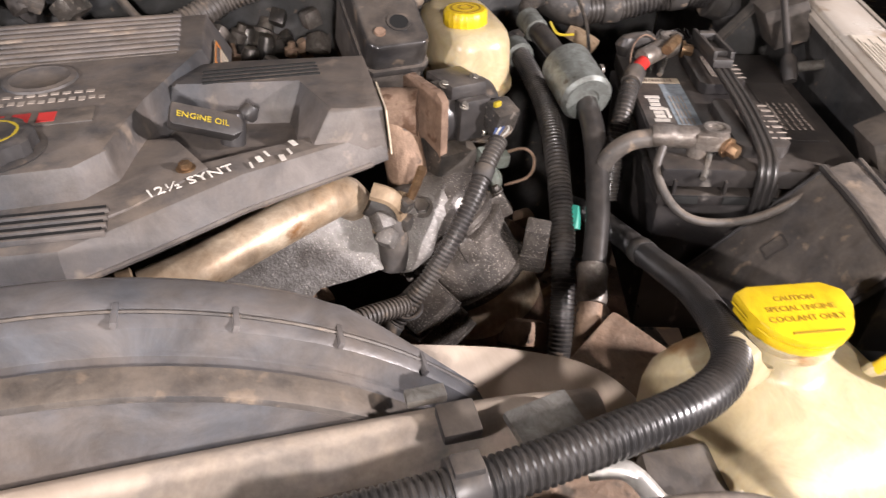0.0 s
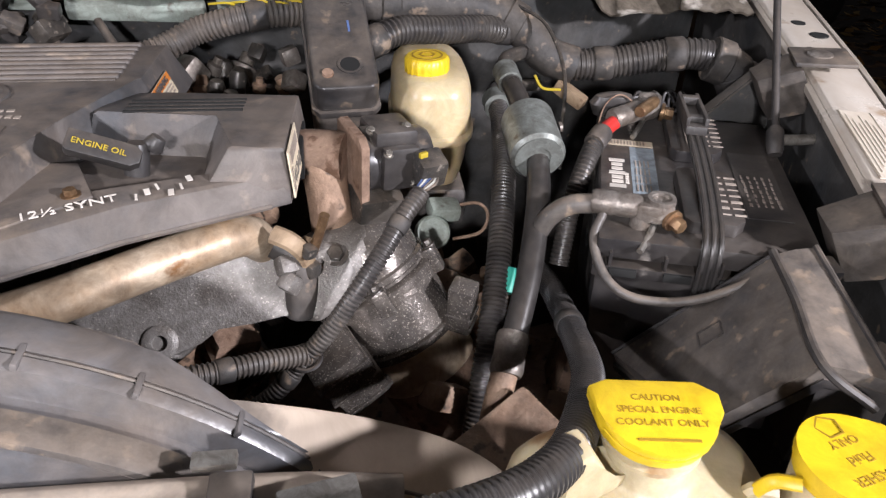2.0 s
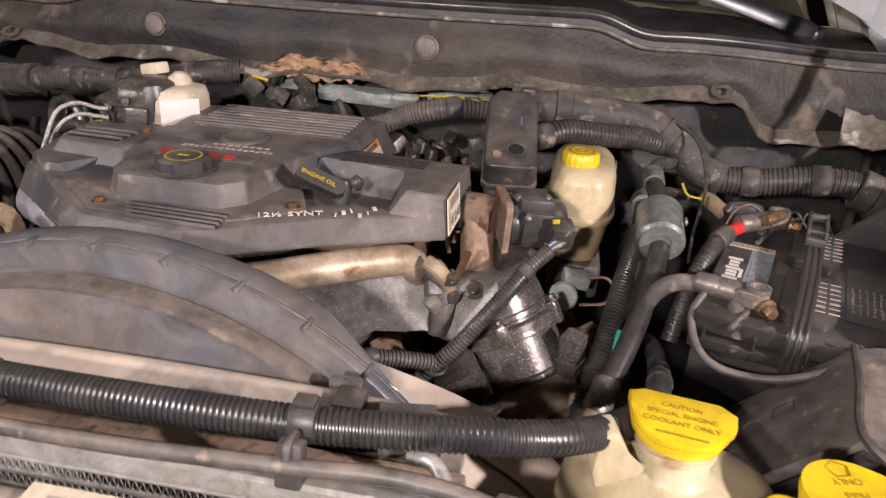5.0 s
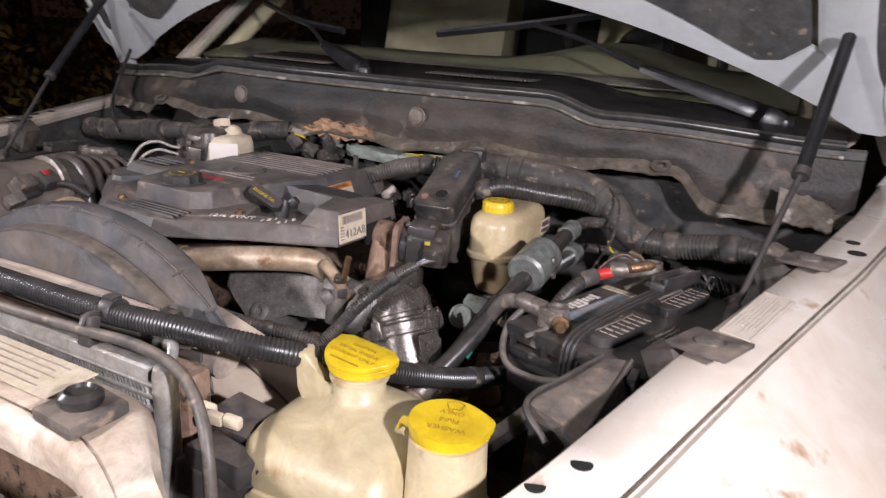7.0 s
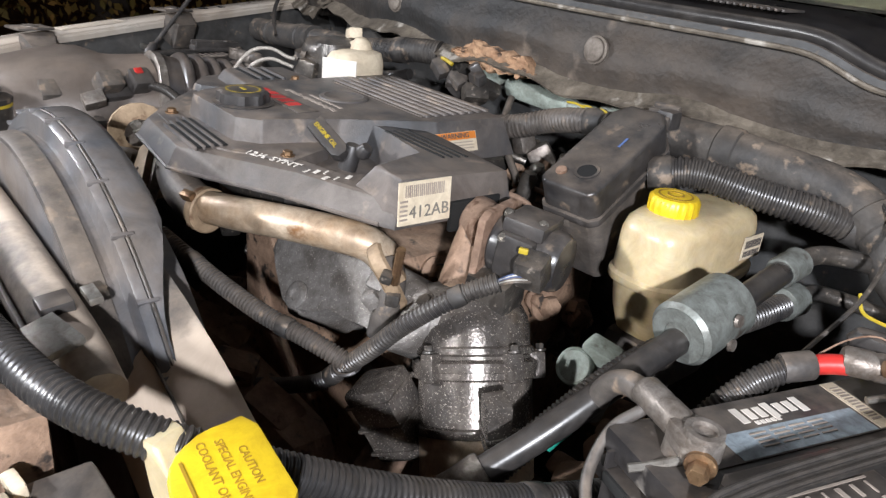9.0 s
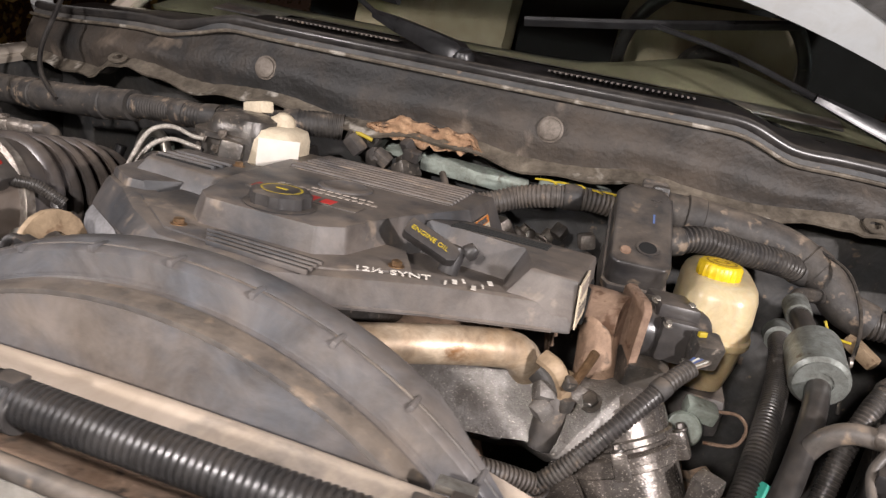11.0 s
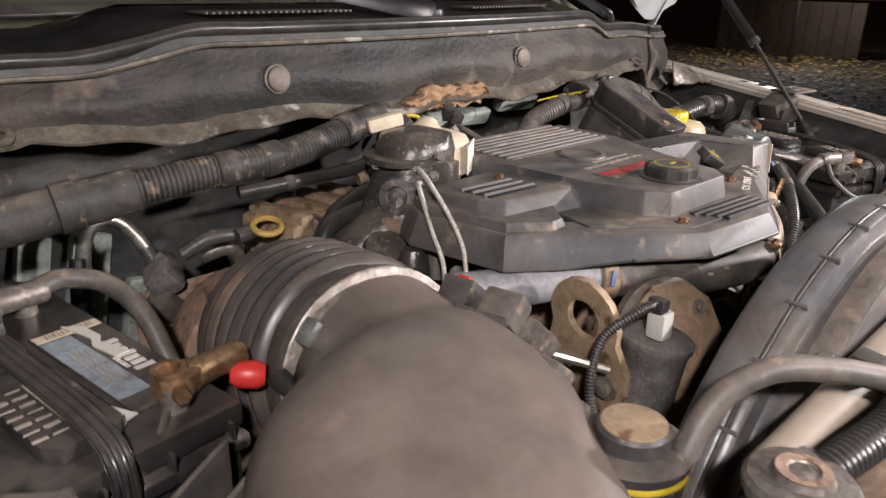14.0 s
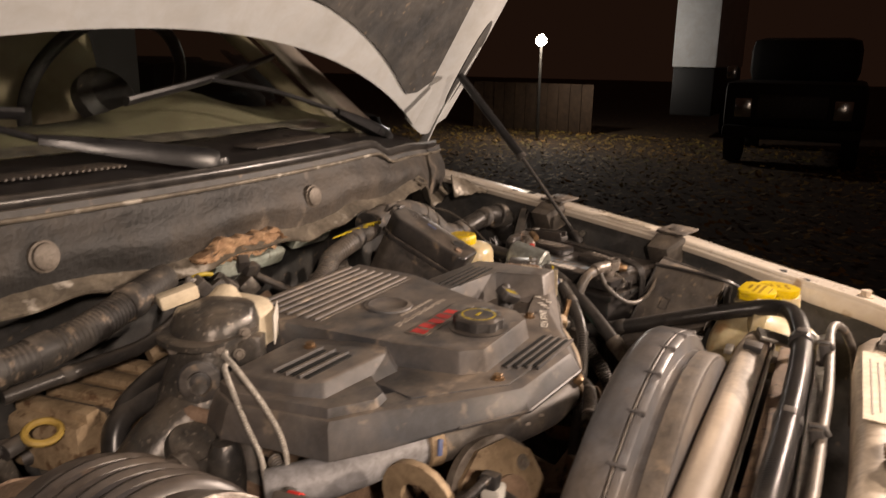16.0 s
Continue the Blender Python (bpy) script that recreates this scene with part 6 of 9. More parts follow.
def fuel_filter():
    th = thing("fuel_filter", (0.405, 0.85, 0.98), "oily black filter canister with a bright steel band", "filter")
    at = Vector((0.386, 0.882, 1.106))
    ax = Vector((-0.52, 0.28, 1)).normalized()
    q = ax.to_track_quat("Z", "Y").to_matrix()
    part("dome", lathe([(0.052, 0.0), (0.0525, 0.006), (0.0525, 0.034), (0.0505, 0.046), (0.045, 0.057), (0.036, 0.065), (0.022, 0.070), (0.008, 0.072)], at, ax, 44), M_OILY, th)
    part("collar", lathe([(0.053, 0.010), (0.0555, 0.012), (0.0555, 0.017), (0.053, 0.019)], at, ax, 44), M_OILY, th)
    part("body", lathe([(0.050, -0.064), (0.0535, -0.060), (0.0535, -0.012), (0.0575, -0.010), (0.0575, -0.001), (0.053, 0.002)], at, ax, 44), M_OILY, th)
    part("steel_band", lathe([(0.0500, -0.104), (0.0530, -0.101), (0.0540, -0.064), (0.0520, -0.060)], at, ax, 44), M_STEEL, th, "bright steel band")
    part("bowl", lathe([(0.030, -0.185), (0.048, -0.16), (0.0515, -0.100)], at, ax, 28), M_RUST, th)
    part("rim", lathe([(0.0535, -0.006), (0.0585, -0.004), (0.0590, 0.004), (0.0545, 0.007)], at, ax, 44), M_OILY, th)
    part("lower_rim", lathe([(0.0535, -0.062), (0.0570, -0.061), (0.0570, -0.054), (0.0540, -0.052)], at, ax, 44), M_OILY, th)
    for a in (-2.35, -1.9, -0.75, 0.6, 1.9, 3.0):
        c, d = math.cos(a), math.sin(a)
        part("clamp_lug", box((0.016, 0.015, 0.026), at + q @ Vector((0.0585 * c, 0.0585 * d, 0.0)), 0.003, q.to_4x4() @ pose(0, 0, 0, 0, 0, math.degrees(a))), M_OILY, th)
        part("lug_screw", hexbolt(at + q @ Vector((0.0625 * c, 0.0625 * d, 0.013)), 0.004, 0.007, ax), M_CASTDARK, th)
    for a in (-1.35, -1.15):
        part("moulded_rib", box((0.005, 0.004, 0.052), at + q @ Vector((0.0535 * math.cos(a), 0.0535 * math.sin(a), -0.036)), 0.0015, q.to_4x4() @ pose(0, 0, 0, 0, 0, math.degrees(a))), M_OILY, th)
    part("name_plate", bars([(0.0, 0.004 * k, 0.016 - 0.004 * (k % 2), 0.0018) for k in range(-2, 3)], plane_pose(at + q @ Vector((0.0534 * math.cos(-0.95), 0.0534 * math.sin(-0.95), -0.038)), q @ Vector((-math.sin(-0.95), math.cos(-0.95), 0)), ax)), M_CASTDARK, th, "raised moulded marking")
    m = pose(0.462, 0.838, 1.105, 8, 4, -28)
    part("lug", box((0.024, 0.022, 0.055), m.translation, 0.003, m.to_3x3().to_4x4()), M_OILY, th)
    for k in range(2):
        part("lug_rib", box((0.026, 0.024, 0.004), m @ Vector((0, 0, -0.020 + 0.013 * k)), 0.001, m.to_3x3().to_4x4()), M_OILY, th)
    m = pose(0.352, 0.815, 1.055, 10, -30, 20)
    part("side_block", box((0.050, 0.045, 0.080), m.translation, 0.006, m.to_3x3().to_4x4()), M_OILY, th)
    for k in range(3):
        part("side_rib", box((0.054, 0.049, 0.004), m @ Vector((0, 0, -0.028 + 0.027 * k)), 0.0015, m.to_3x3().to_4x4()), M_OILY, th)
    part("nozzle", tube([(0.475, 0.845, 1.03), (0.50, 0.85, 1.04), (0.515, 0.855, 1.045)], 0.005, 8), M_BRASS, th)


def pressure_sensor():
    th = thing("pressure_sensor", (0.447, 0.966, 1.10), "round grey pressure sensor with a looped pipe", "sensor")
    part("disc", lathe([(0.016, -0.012), (0.0185, -0.010), (0.0185, 0.002), (0.0170, 0.004), (0.0150, 0.002), (0.004, 0.0025)], (0.447, 0.952, 1.116), (0.05, -0.85, 0.52), 32), M_TEAL, th, "grey-green round face")
    part("head", box((0.034, 0.024, 0.018), (0.460, 0.972, 1.132), 0.005, pose(0, 0, 0, 10, 8, 10)), M_TEAL, th)
    part("loop", tube([(0.478, 0.975, 1.135), (0.497, 0.972, 1.138), (0.507, 0.965, 1.128), (0.498, 0.955, 1.112), (0.468, 0.95, 1.108)], 0.0019, 6), M_RUST, th, "thin brown pipe loop")


def relay_box():
    th = thing("relay_box", (0.36, 1.05, 1.20), "black plastic box with a round hole and a blue pen mark", "box")
    m = plane_pose((0.358, 1.062, 1.289), (1, 0.10, 0), (-0.09, 0.87, 0.42))
    out = [(-0.033, -0.068), (-0.026, -0.076), (0.026, -0.076), (0.033, -0.068), (0.033, 0.055), (0.020, 0.074), (-0.020, 0.074), (-0.033, 0.055)]
    lid = part("lid", prism(out, -0.028, 0.006, 0.009, m, segs=3), M_GREYBLACK, th)
    part("rim", prism([(x * 1.07, y * 1.04) for x, y in out], -0.034, -0.026, 0.002, m), M_GREYBLACK, lid)
    part("lower_body", prism([(x * 0.96, y * 0.97) for x, y in out], -0.11, -0.034, 0.006, m), M_BLACKDIRT, th)
    part("hole_ring", ring_plate(0.0125, 0.0098, 0.0016, m @ Vector((0.006, -0.045, 0.0055)), m.to_3x3() @ Vector((0, 0, 1)), 24), M_GREYBLACK, lid)
    # black disc inside the ring paints the hole's depth
    part("hole", lathe([(0.0098, 0), (0.0098, 0.0012)], m @ Vector((0.006, -0.045, 0.0055)), m.to_3x3() @ Vector((0, 0, 1)), 24), M_SHADEBLACK, lid, "black disc for the shade inside a round hole")
    part("lug", lathe([(0.006, 0), (0.0055, 0.003)], m @ Vector((-0.017, -0.056, 0.0055)), m.to_3x3() @ Vector((0, 0, 1)), 14), M_RUST, lid)
    part("pen_mark", bars([(0.011, 0.010, 0.0022, 0.016)], m @ Matrix.Translation((0, 0, 0.006))), M_BLUEWIRE, lid, "blue pen mark")
    for k in range(3):
        part("bracket_rib", box((0.030, 0.006, 0.014), m @ Vector((0.012, 0.070 + 0.011 * k, -0.004)), 0.002, m.to_3x3().to_4x4()), M_BLACKDIRT, th)
    part("hinge_lug", box((0.02, 0.02, 0.02), m @ Vector((0.02, 0.08, -0.006)), 0.004), M_BLACK, th)


engine_block()
engine_cover()
oil_cap()
oil_dipstick()
charge_pipe()
egr_valve()
engine_looms()
fuel_filter()
pressure_sensor()
relay_box()

# ---- driver's side of the bay ----
def brake_reservoir():
    th = thing("fluid_reservoir", (0.458, 1.06, 1.15), "yellowed translucent fluid reservoir with a yellow cap", "reservoir")

    def ring(z, gx, gy, ox=0.0, oy=0.0):
        return [Vector((0.4555 + ox + gx * 0.98 * math.copysign(abs(math.cos(a)) ** 0.62, math.cos(a)), 1.084 + oy + gy * 1.24 * math.copysign(abs(math.sin(a)) ** 0.62, math.sin(a)), z)) for a in [2 * math.pi * k / 36 for k in range(36)]]
    part("upper_body", loft([ring(1.198, 0.044, 0.067), ring(1.240, 0.0425, 0.0655), ring(1.249, 0.040, 0.063), ring(1.2545, 0.035, 0.058), ring(1.257, 0.026, 0.049)]), M_RESERVOIR, th)
    part("seam", loft([ring(1.190, 0.045, 0.068), ring(1.193, 0.0465, 0.0695), ring(1.198, 0.0465, 0.0695), ring(1.201, 0.044, 0.067)]), M_RESERVOIR, th)
    part("lower_body", loft([ring(1.128, 0.022, 0.040), ring(1.135, 0.032, 0.052), ring(1.16, 0.038, 0.06), ring(1.192, 0.042, 0.065)]), M_RESERVOIR, th, "greyer lower half")
    cap = part("cap", lathe([(0.023, 0.0), (0.0235, 0.003), (0.0235, 0.014), (0.021, 0.017), (0.010, 0.0175)], (0.449, 1.053, 1.2555), seg=60, lobes=20, lobe=0.02), M_YELLOW, th, "ribbed yellow screw cap")
    part("emblem", ring_plate(0.009, 0.0068, 0.0006, (0.449, 1.053, 1.273), seg=6), M_AMBERINK, cap)
    part("print", ring_plate(0.0165, 0.0145, 0.0004, (0.449, 1.053, 1.2728), seg=28), M_AMBERINK, cap)
    m = plane_pose((0.4985, 1.128, 1.225), (0.03, 1, 0), (0, 0, 1))
    lab = part("barcode_label", prism([(-0.017, -0.012), (0.017, -0.012), (0.017, 0.012), (-0.017, 0.012)], 0, 0.0008, m=m), M_PAPER, th, "small barcode label")
    part("barcode", bars([(-0.013 + 0.0026 * k, 0.004, 0.0013, 0.008) for k in range(11)] + [(-0.013 + 0.0026 * k, -0.006, 0.0013, 0.006) for k in range(11)], m @ Matrix.Translation((0, 0, 0.0006))), M_DARKINK, lab)
    part("mount", box((0.07, 0.10, 0.05), (0.458, 1.07, 1.105), 0.012), M_BLACKDIRT, th)


def ac_hoses():
    th = thing("coolant_line", (0.545, 0.95, 1.10), "black hose held by a round aluminium clamp block", "hose")
    part("hose", tube([(0.548, 1.105, 1.229), (0.550, 1.06, 1.224), (0.551, 1.00, 1.215), (0.549, 0.95, 1.206), (0.540, 0.895, 1.185), (0.522, 0.835, 1.145), (0.50, 0.785, 1.108)], 0.0115, 16), M_RUBBER, th)
    part("clamp_block", lathe([(0.024, -0.034), (0.0275, -0.030), (0.0275, 0.030), (0.024, 0.034)], (0.548, 0.968, 1.214), (0.02, 1, 0.2), 32), M_ALUPALE, th, "round aluminium clamp block")
    part("clamp_face", ring_plate(0.0235, 0.0120, 0.0035, (0.5475, 0.937, 1.208), (-0.02, -1, -0.2), 28), M_ALUPALE, th)
    for dz in (0.018, -0.018):
        part("screw", lathe([(0.0055, 0), (0.005, 0.003)], (0.5745, 0.968, 1.214 + dz * 0.6), (1, 0, 0.2), 12), M_LEAD, th)
    part("crimp", lathe([(0.0138, -0.018), (0.0148, -0.014), (0.0138, -0.006), (0.0148, 0.0), (0.0138, 0.006), (0.0148, 0.014), (0.010, 0.018)], (0.548, 1.105, 1.229), (0, 1, 0.12), 20), M_ALUPALE, th, "crimped metal sleeve")
    part("end_pipe", tube([(0.548, 1.115, 1.231), (0.556, 1.15, 1.235), (0.585, 1.18, 1.232), (0.605, 1.22, 1.22)], 0.009, 12), M_CASTDARK, th)
    part("end_sleeve", lathe([(0.0135, -0.02), (0.0150, -0.016), (0.0142, 0.0), (0.0150, 0.014), (0.0135, 0.018)], (0.494, 0.773, 1.099), (-0.30, -0.75, -0.55), 18), M_LEAD, th, "dusty metal sleeve")
    part("tail", tube([(0.490, 0.765, 1.092), (0.478, 0.74, 1.07), (0.468, 0.72, 1.03), (0.46, 0.70, 0.98)], 0.012, 12), M_BLOCK, th)
    th2 = thing("corrugated_hose", (0.52, 0.95, 1.05), "black corrugated hose beside the coolant line", "hose")
    part("hose", tube([(0.545, 1.13, 1.182), (0.540, 1.08, 1.180), (0.528, 1.0, 1.176), (0.514, 0.93, 1.160), (0.498, 0.86, 1.118), (0.48, 0.80, 1.065), (0.465, 0.76, 1.0), (0.455, 0.73, 0.92)], 0.0125, 16, rib=(0.0044, 0.0012)), M_LOOM, th2)
    part("crimp", lathe([(0.0165, -0.016), (0.017, -0.010), (0.016, 0.0), (0.017, 0.010), (0.012, 0.016)], (0.545, 1.14, 1.183), (0.05, 1, 0), 20), M_ALUPALE, th2, "crimped metal sleeve")
    part("end_pipe", tube([(0.545, 1.15, 1.184), (0.55, 1.18, 1.185), (0.58, 1.205, 1.18), (0.62, 1.23, 1.17)], 0.008, 10), M_CASTDARK, th2)
    solid("connector_sleeve", tube([(0.512, 0.865, 1.125), (0.509, 0.856, 1.118), (0.506, 0.848, 1.110)], 0.0070, 12), M_GREENPLUG, "small green connector sleeve on the hose", "connector")


def battery(cx, cy, yaw, flip, top):
    th = thing("battery", (cx, cy, top - 0.20), "black car battery with worn labels under a hold-down strap", "battery", "batteries")
    q = pose(cx, cy, top, 0, 0, yaw) @ Matrix.Diagonal((-1 if flip else 1, 1, 1, 1))

    def put(n, b, mt, parent=None, lab=""):
        bmesh.ops.transform(b, matrix=q, verts=b.verts)
        return part(n, b, mt, parent or th, lab)
    put("case", box((0.186, 0.286, 0.175), (0, 0, -0.116), 0.006), M_BATTERY)
    lid = put("lid", box((0.190, 0.293, 0.020), (0, 0, -0.010), 0.004), M_BATTERY)
    put("ledge", box((0.194, 0.300, 0.012), (0, 0, -0.032), 0.003), M_BATTERY)
    for k in range(4):
        put("ledge_window", box((0.024, 0.004, 0.008), (-0.07 + 0.047 * k, -0.150, -0.031), 0.001), M_SHADEBLACK)
        # black boxes on the ledge paint the shade of recessed windows
        put("front_fin", box((0.003, 0.010, 0.014), (-0.082 + 0.047 * k, -0.1465, -0.018), 0.001), M_BATTERY)
    cut = [(-0.016, -0.054), (0.022, -0.054), (0.031, -0.042), (0.031, 0.042), (0.022, 0.054), (-0.016, 0.054), (-0.022, 0.046), (-0.022, -0.046)]
    for y in (-0.070, 0.075):
        vent = put("vent_cover", prism(cut, 0.0, 0.013, 0.003, pose(0.0, y, 0)), M_BATTERY, lid, "raised vent cap cover")
        n = 7
        put("print", bars([(0.014 + 0.013 * (k % 2), y - 0.036 + 0.012 * (k // 2), 0.010, 0.0016 + 0.0012 * (k % 3)) for k in range(2 * n)] + [(-0.004 + 0.0022 * (k % 3), y - 0.03 + 0.01 * (k // 3), 0.0014, 0.008) for k in range(18)], pose(0, 0, 0.0132)), M_PALEINK, lid, "worn white print")
        put("print", bars([(0.006, y, 0.0016, 0.080)], pose(0, 0, 0.0132)), M_PALEINK, lid)
    put("label", prism([(-0.092, -0.105), (-0.036, -0.105), (-0.036, 0.064), (-0.092, 0.064)], 0.0, 0.0012), M_BLACK, lid, "black front label")
    put("blue_strip", bars([(-0.0495, -0.018, 0.025, 0.125)], pose(0, 0, 0.0008)), M_LABELBLUE, lid, "pale blue label strip")
    put("barcode_strip", bars([(-0.064, 0.054, 0.054, 0.014)], pose(0, 0, 0.0009)), M_PAPER, lid)
    put("barcode", bars([(-0.084 + 0.0034 * k, 0.054, 0.0012 + 0.0006 * (k % 2), 0.009) for k in range(12)], pose(0, 0, 0.0014)), M_PALEINK, lid)
    for k in range(7):
        put("letter_bar", bars([(-0.076, -0.048 + 0.0095 * k, 0.011 if k % 3 else 0.016, 0.0062)], pose(0, 0, 0.0010)), M_WHITEINK, lid)
    for k in range(5):
        put("letter_bar", bars([(-0.0665, -0.040 + 0.0048 * k, 0.0035, 0.0034)], pose(0, 0, 0.0010)), M_WHITEINK, lid)
    put("fine_print", bars([(-0.057 + 0.0042 * (k % 4), -0.05 + 0.018 * (k // 4), 0.0013, 0.014) for k in range(16)], pose(0, 0, 0.0016)), M_PALEINK, lid)
    put("side_label", prism([(0.040, -0.085), (0.080, -0.085), (0.080, 0.055), (0.040, 0.055)], 0.0, 0.0010), M_BATTERY, lid, "dusty black warning label")
    rr = random.Random(11)
    put("print", bars([(0.046 + 0.0066 * (k % 5) + 0.001 * rr.random(), -0.060 + 0.0095 * (k // 5) + 0.001 * rr.random(), 0.0014 + 0.0014 * rr.random(), 0.004 + 0.005 * rr.random()) for k in range(35)], pose(0, 0, 0.0008)), M_PALEINK, lid, "worn pale warning print")
    if flip:
        # white patches put the glare on the battery's label into colour
        for pts in ([(-0.562, 0.945), (-0.548, 0.925), (-0.551, 0.917), (-0.534, 0.884), (-0.543, 0.880), (-0.555, 0.862), (-0.562, 0.880), (-0.558, 0.897), (-0.567, 0.912)], [(-0.531, 1.058), (-0.516, 1.047), (-0.511, 1.02), (-0.515, 1.01), (-0.503, 0.978), (-0.515, 0.975), (-0.523, 1.005), (-0.519, 1.02)]):
            part("torn_label", prism(pts, top + 0.0012, top + 0.0024), M_WHITEINK, lid, "white patch painting the glare on a label")
    # hold-down strap over the top
    strap = [(0.0, 0.156, -0.04), (0.0, 0.152, 0.004), (0.0, 0.125, 0.020), (0.001, 0.04, 0.024), (0.001, -0.05, 0.022), (0.0, -0.115, 0.016), (0.0, -0.147, 0.004), (0.0, -0.154, -0.03), (0.0, -0.152, -0.12)]
    flat = [[(x + o, y, z) for o in (-0.0092, 0.0092)] for x, y, z in [tuple(p) for p in smooth_path(strap, 0.008)]]
    band = put("strap", sheet(flat, (0, 0.0008, 0.0032)), M_RUBBER, None, "ribbed black rubber strap")
    for k in range(3):
        o = -0.0064 + 0.0064 * k
        put("strap_ridge", tube([(x + o, y - 0.0004, z + 0.0026) for x, y, z in strap], 0.0021, 8, step=0.01), M_RUBBER, band)
    bk = put("strap_buckle", box((0.022, 0.098, 0.010), (0.0, 0.078, 0.029), 0.003, pose(0, 0, 0, -4)), M_BLACK)
    for k in range(2):
        put("buckle_rail", box((0.0045, 0.092, 0.011), (-0.0092 + 0.0184 * k, 0.078, 0.037), 0.002, pose(0, 0, 0, -4)), M_BLACK, bk)
    for k in range(2):
        put("buckle_bar", box((0.018, 0.012, 0.009), (0.0, 0.050 + 0.056 * k, 0.037), 0.002, pose(0, 0, 0, -4)), M_BLACK, bk)
    for s in (-1, 1):
        put("post", lathe([(0.010, 0.0), (0.009, 0.018)], (-0.058, 0.118 * s, 0.0), seg=16), M_LEAD)
    return q


def terminal(th, at, along, mt, nut_dir):
    """A cable lug, its clamp round the post and the pinch bolt."""
    d = Vector(along).normalized()
    p = Vector(at)
    yaw = math.degrees(math.atan2(d.y, d.x))
    part("lug", lathe([(0.009, -0.030), (0.0112, -0.027), (0.0112, -0.010), (0.0104, -0.008), (0.0112, -0.005), (0.0112, 0.010), (0.009, 0.016)], p, d, 20), mt, th, "crimped metal lug")
    part("clamp", prism([(0.010, -0.012), (0.030, -0.014), (0.042, -0.008), (0.042, 0.008), (0.028, 0.015), (0.010, 0.010)], -0.009, 0.008, 0.003, pose(p.x, p.y, p.z, 0, 0, yaw)), mt, th, "corroded terminal clamp")
    c = p + d * 0.030
    part("post_ring", ring_plate(0.0125, 0.0085, 0.006, c + Vector((0, 0, 0.006)), seg=20), mt, th)
    n = Vector(nut_dir).normalized()
    part("clamp_nut", hexbolt(c + n * 0.010 + Vector((0.004, 0, -0.004)), 0.0068, 0.014, n), M_BRASS, th)
    part("bolt", tube([c + Vector((-0.004, -0.004, -0.012)), c + Vector((-0.016, -0.020, -0.018)), c + Vector((-0.026, -0.032, -0.022))], 0.0030, 8), M_ZINC, th)


def cables_driver():
    th = thing("negative_cable", (0.59, 0.86, 1.15), "black negative battery cable with a lead lug", "cable")
    part("sleeve", tube([(0.530, 0.865, 1.150), (0.540, 0.862, 1.180), (0.558, 0.857, 1.198), (0.582, 0.850, 1.203)], 0.0092, 14), M_LOOMDUST, th, "dark cable sleeve")
    terminal(th, (0.604, 0.842, 1.205), (0.95, -0.32, -0.02), M_LEAD, (0.35, -0.9, -0.1))
    part("ground_lead", tube([(0.585, 0.842, 1.198), (0.574, 0.826, 1.180), (0.580, 0.800, 1.158), (0.600, 0.782, 1.148), (0.640, 0.770, 1.150), (0.680, 0.765, 1.165), (0.712, 0.762, 1.190)], 0.0042, 10), M_LOOMDUST, th, "thin dark ground lead")
    part("lead_end", box((0.026, 0.007, 0.004), (0.720, 0.760, 1.196), 0.0015, pose(0, 0, 0, 0, -15, 0)), M_ZINC, th)
    th = thing("positive_cable", (0.64, 1.0, 1.15), "positive battery cable with a red sleeve and brass lugs", "cable")
    part("loom", tube([(0.572, 0.905, 1.10), (0.585, 0.93, 1.15), (0.603, 0.955, 1.188), (0.620, 0.978, 1.205)], 0.0105, 14, rib=(0.0044, 0.0012)), M_LOOM, th)
    part("collar", lathe([(0.0108, -0.012), (0.0115, -0.010), (0.0115, 0.010), (0.0105, 0.012)], (0.622, 0.980, 1.206), (0.6, 0.75, 0.2), 16), M_BLACKDIRT, th)
    part("red_sleeve", tube([(0.626, 0.985, 1.208), (0.639, 0.997, 1.212), (0.655, 1.009, 1.215)], 0.0078, 14), M_RED, th, "bright red sleeve")
    terminal(th, (0.668, 1.018, 1.217), (0.85, 0.5, 0.02), M_LEAD, (0.9, -0.4, -0.1))
    part("second_lug", lathe([(0.006, -0.016), (0.0068, -0.012), (0.0068, 0.012), (0.005, 0.018)], (0.683, 1.012, 1.226), (0.7, 0.6, 0.1), 14), M_BRASS, th, "tarnished brass lug")
    part("boot", loft([bottle_ring(0.655, 1.045, 1.206, 0.020, 0.012, 0.9, 20), bottle_ring(0.655, 1.042, 1.220, 0.026, 0.014, 0.9, 20), bottle_ring(0.655, 1.040, 1.229, 0.020, 0.010, 0.9, 20), bottle_ring(0.655, 1.039, 1.232, 0.010, 0.005, 0.9, 20)]), M_GREYBLACK, th, "dusty grey rubber boot")
    part("thin_red_wire", tube([(0.622, 0.990, 1.206), (0.638, 1.018, 1.226), (0.658, 1.028, 1.234), (0.680, 1.026, 1.220)], 0.0008, 6), M_RUST, th)
    solid("sensor_plug", box((0.045, 0.018, 0.018), (0.645, 1.165, 1.182), 0.005, pose(0, 0, 0, 0, 25, -38)), M_TAN, "brown electrical plug hanging on a wire", "plug")
    solid("thin_wire", tube([(0.575, 1.20, 1.285), (0.605, 1.16, 1.27), (0.615, 1.10, 1.23), (0.600, 1.04, 1.18), (0.598, 1.02, 1.15)], 0.0022, 6), M_CASTDARK, "thin dark wire hanging from the harness", "wire")
    solid("thin_wire", tube([(0.595, 1.16, 1.21), (0.605, 1.155, 1.195), (0.630, 1.16, 1.190)], 0.0018, 6), M_YELLOWINK, "short yellow wire to a plug", "wire")


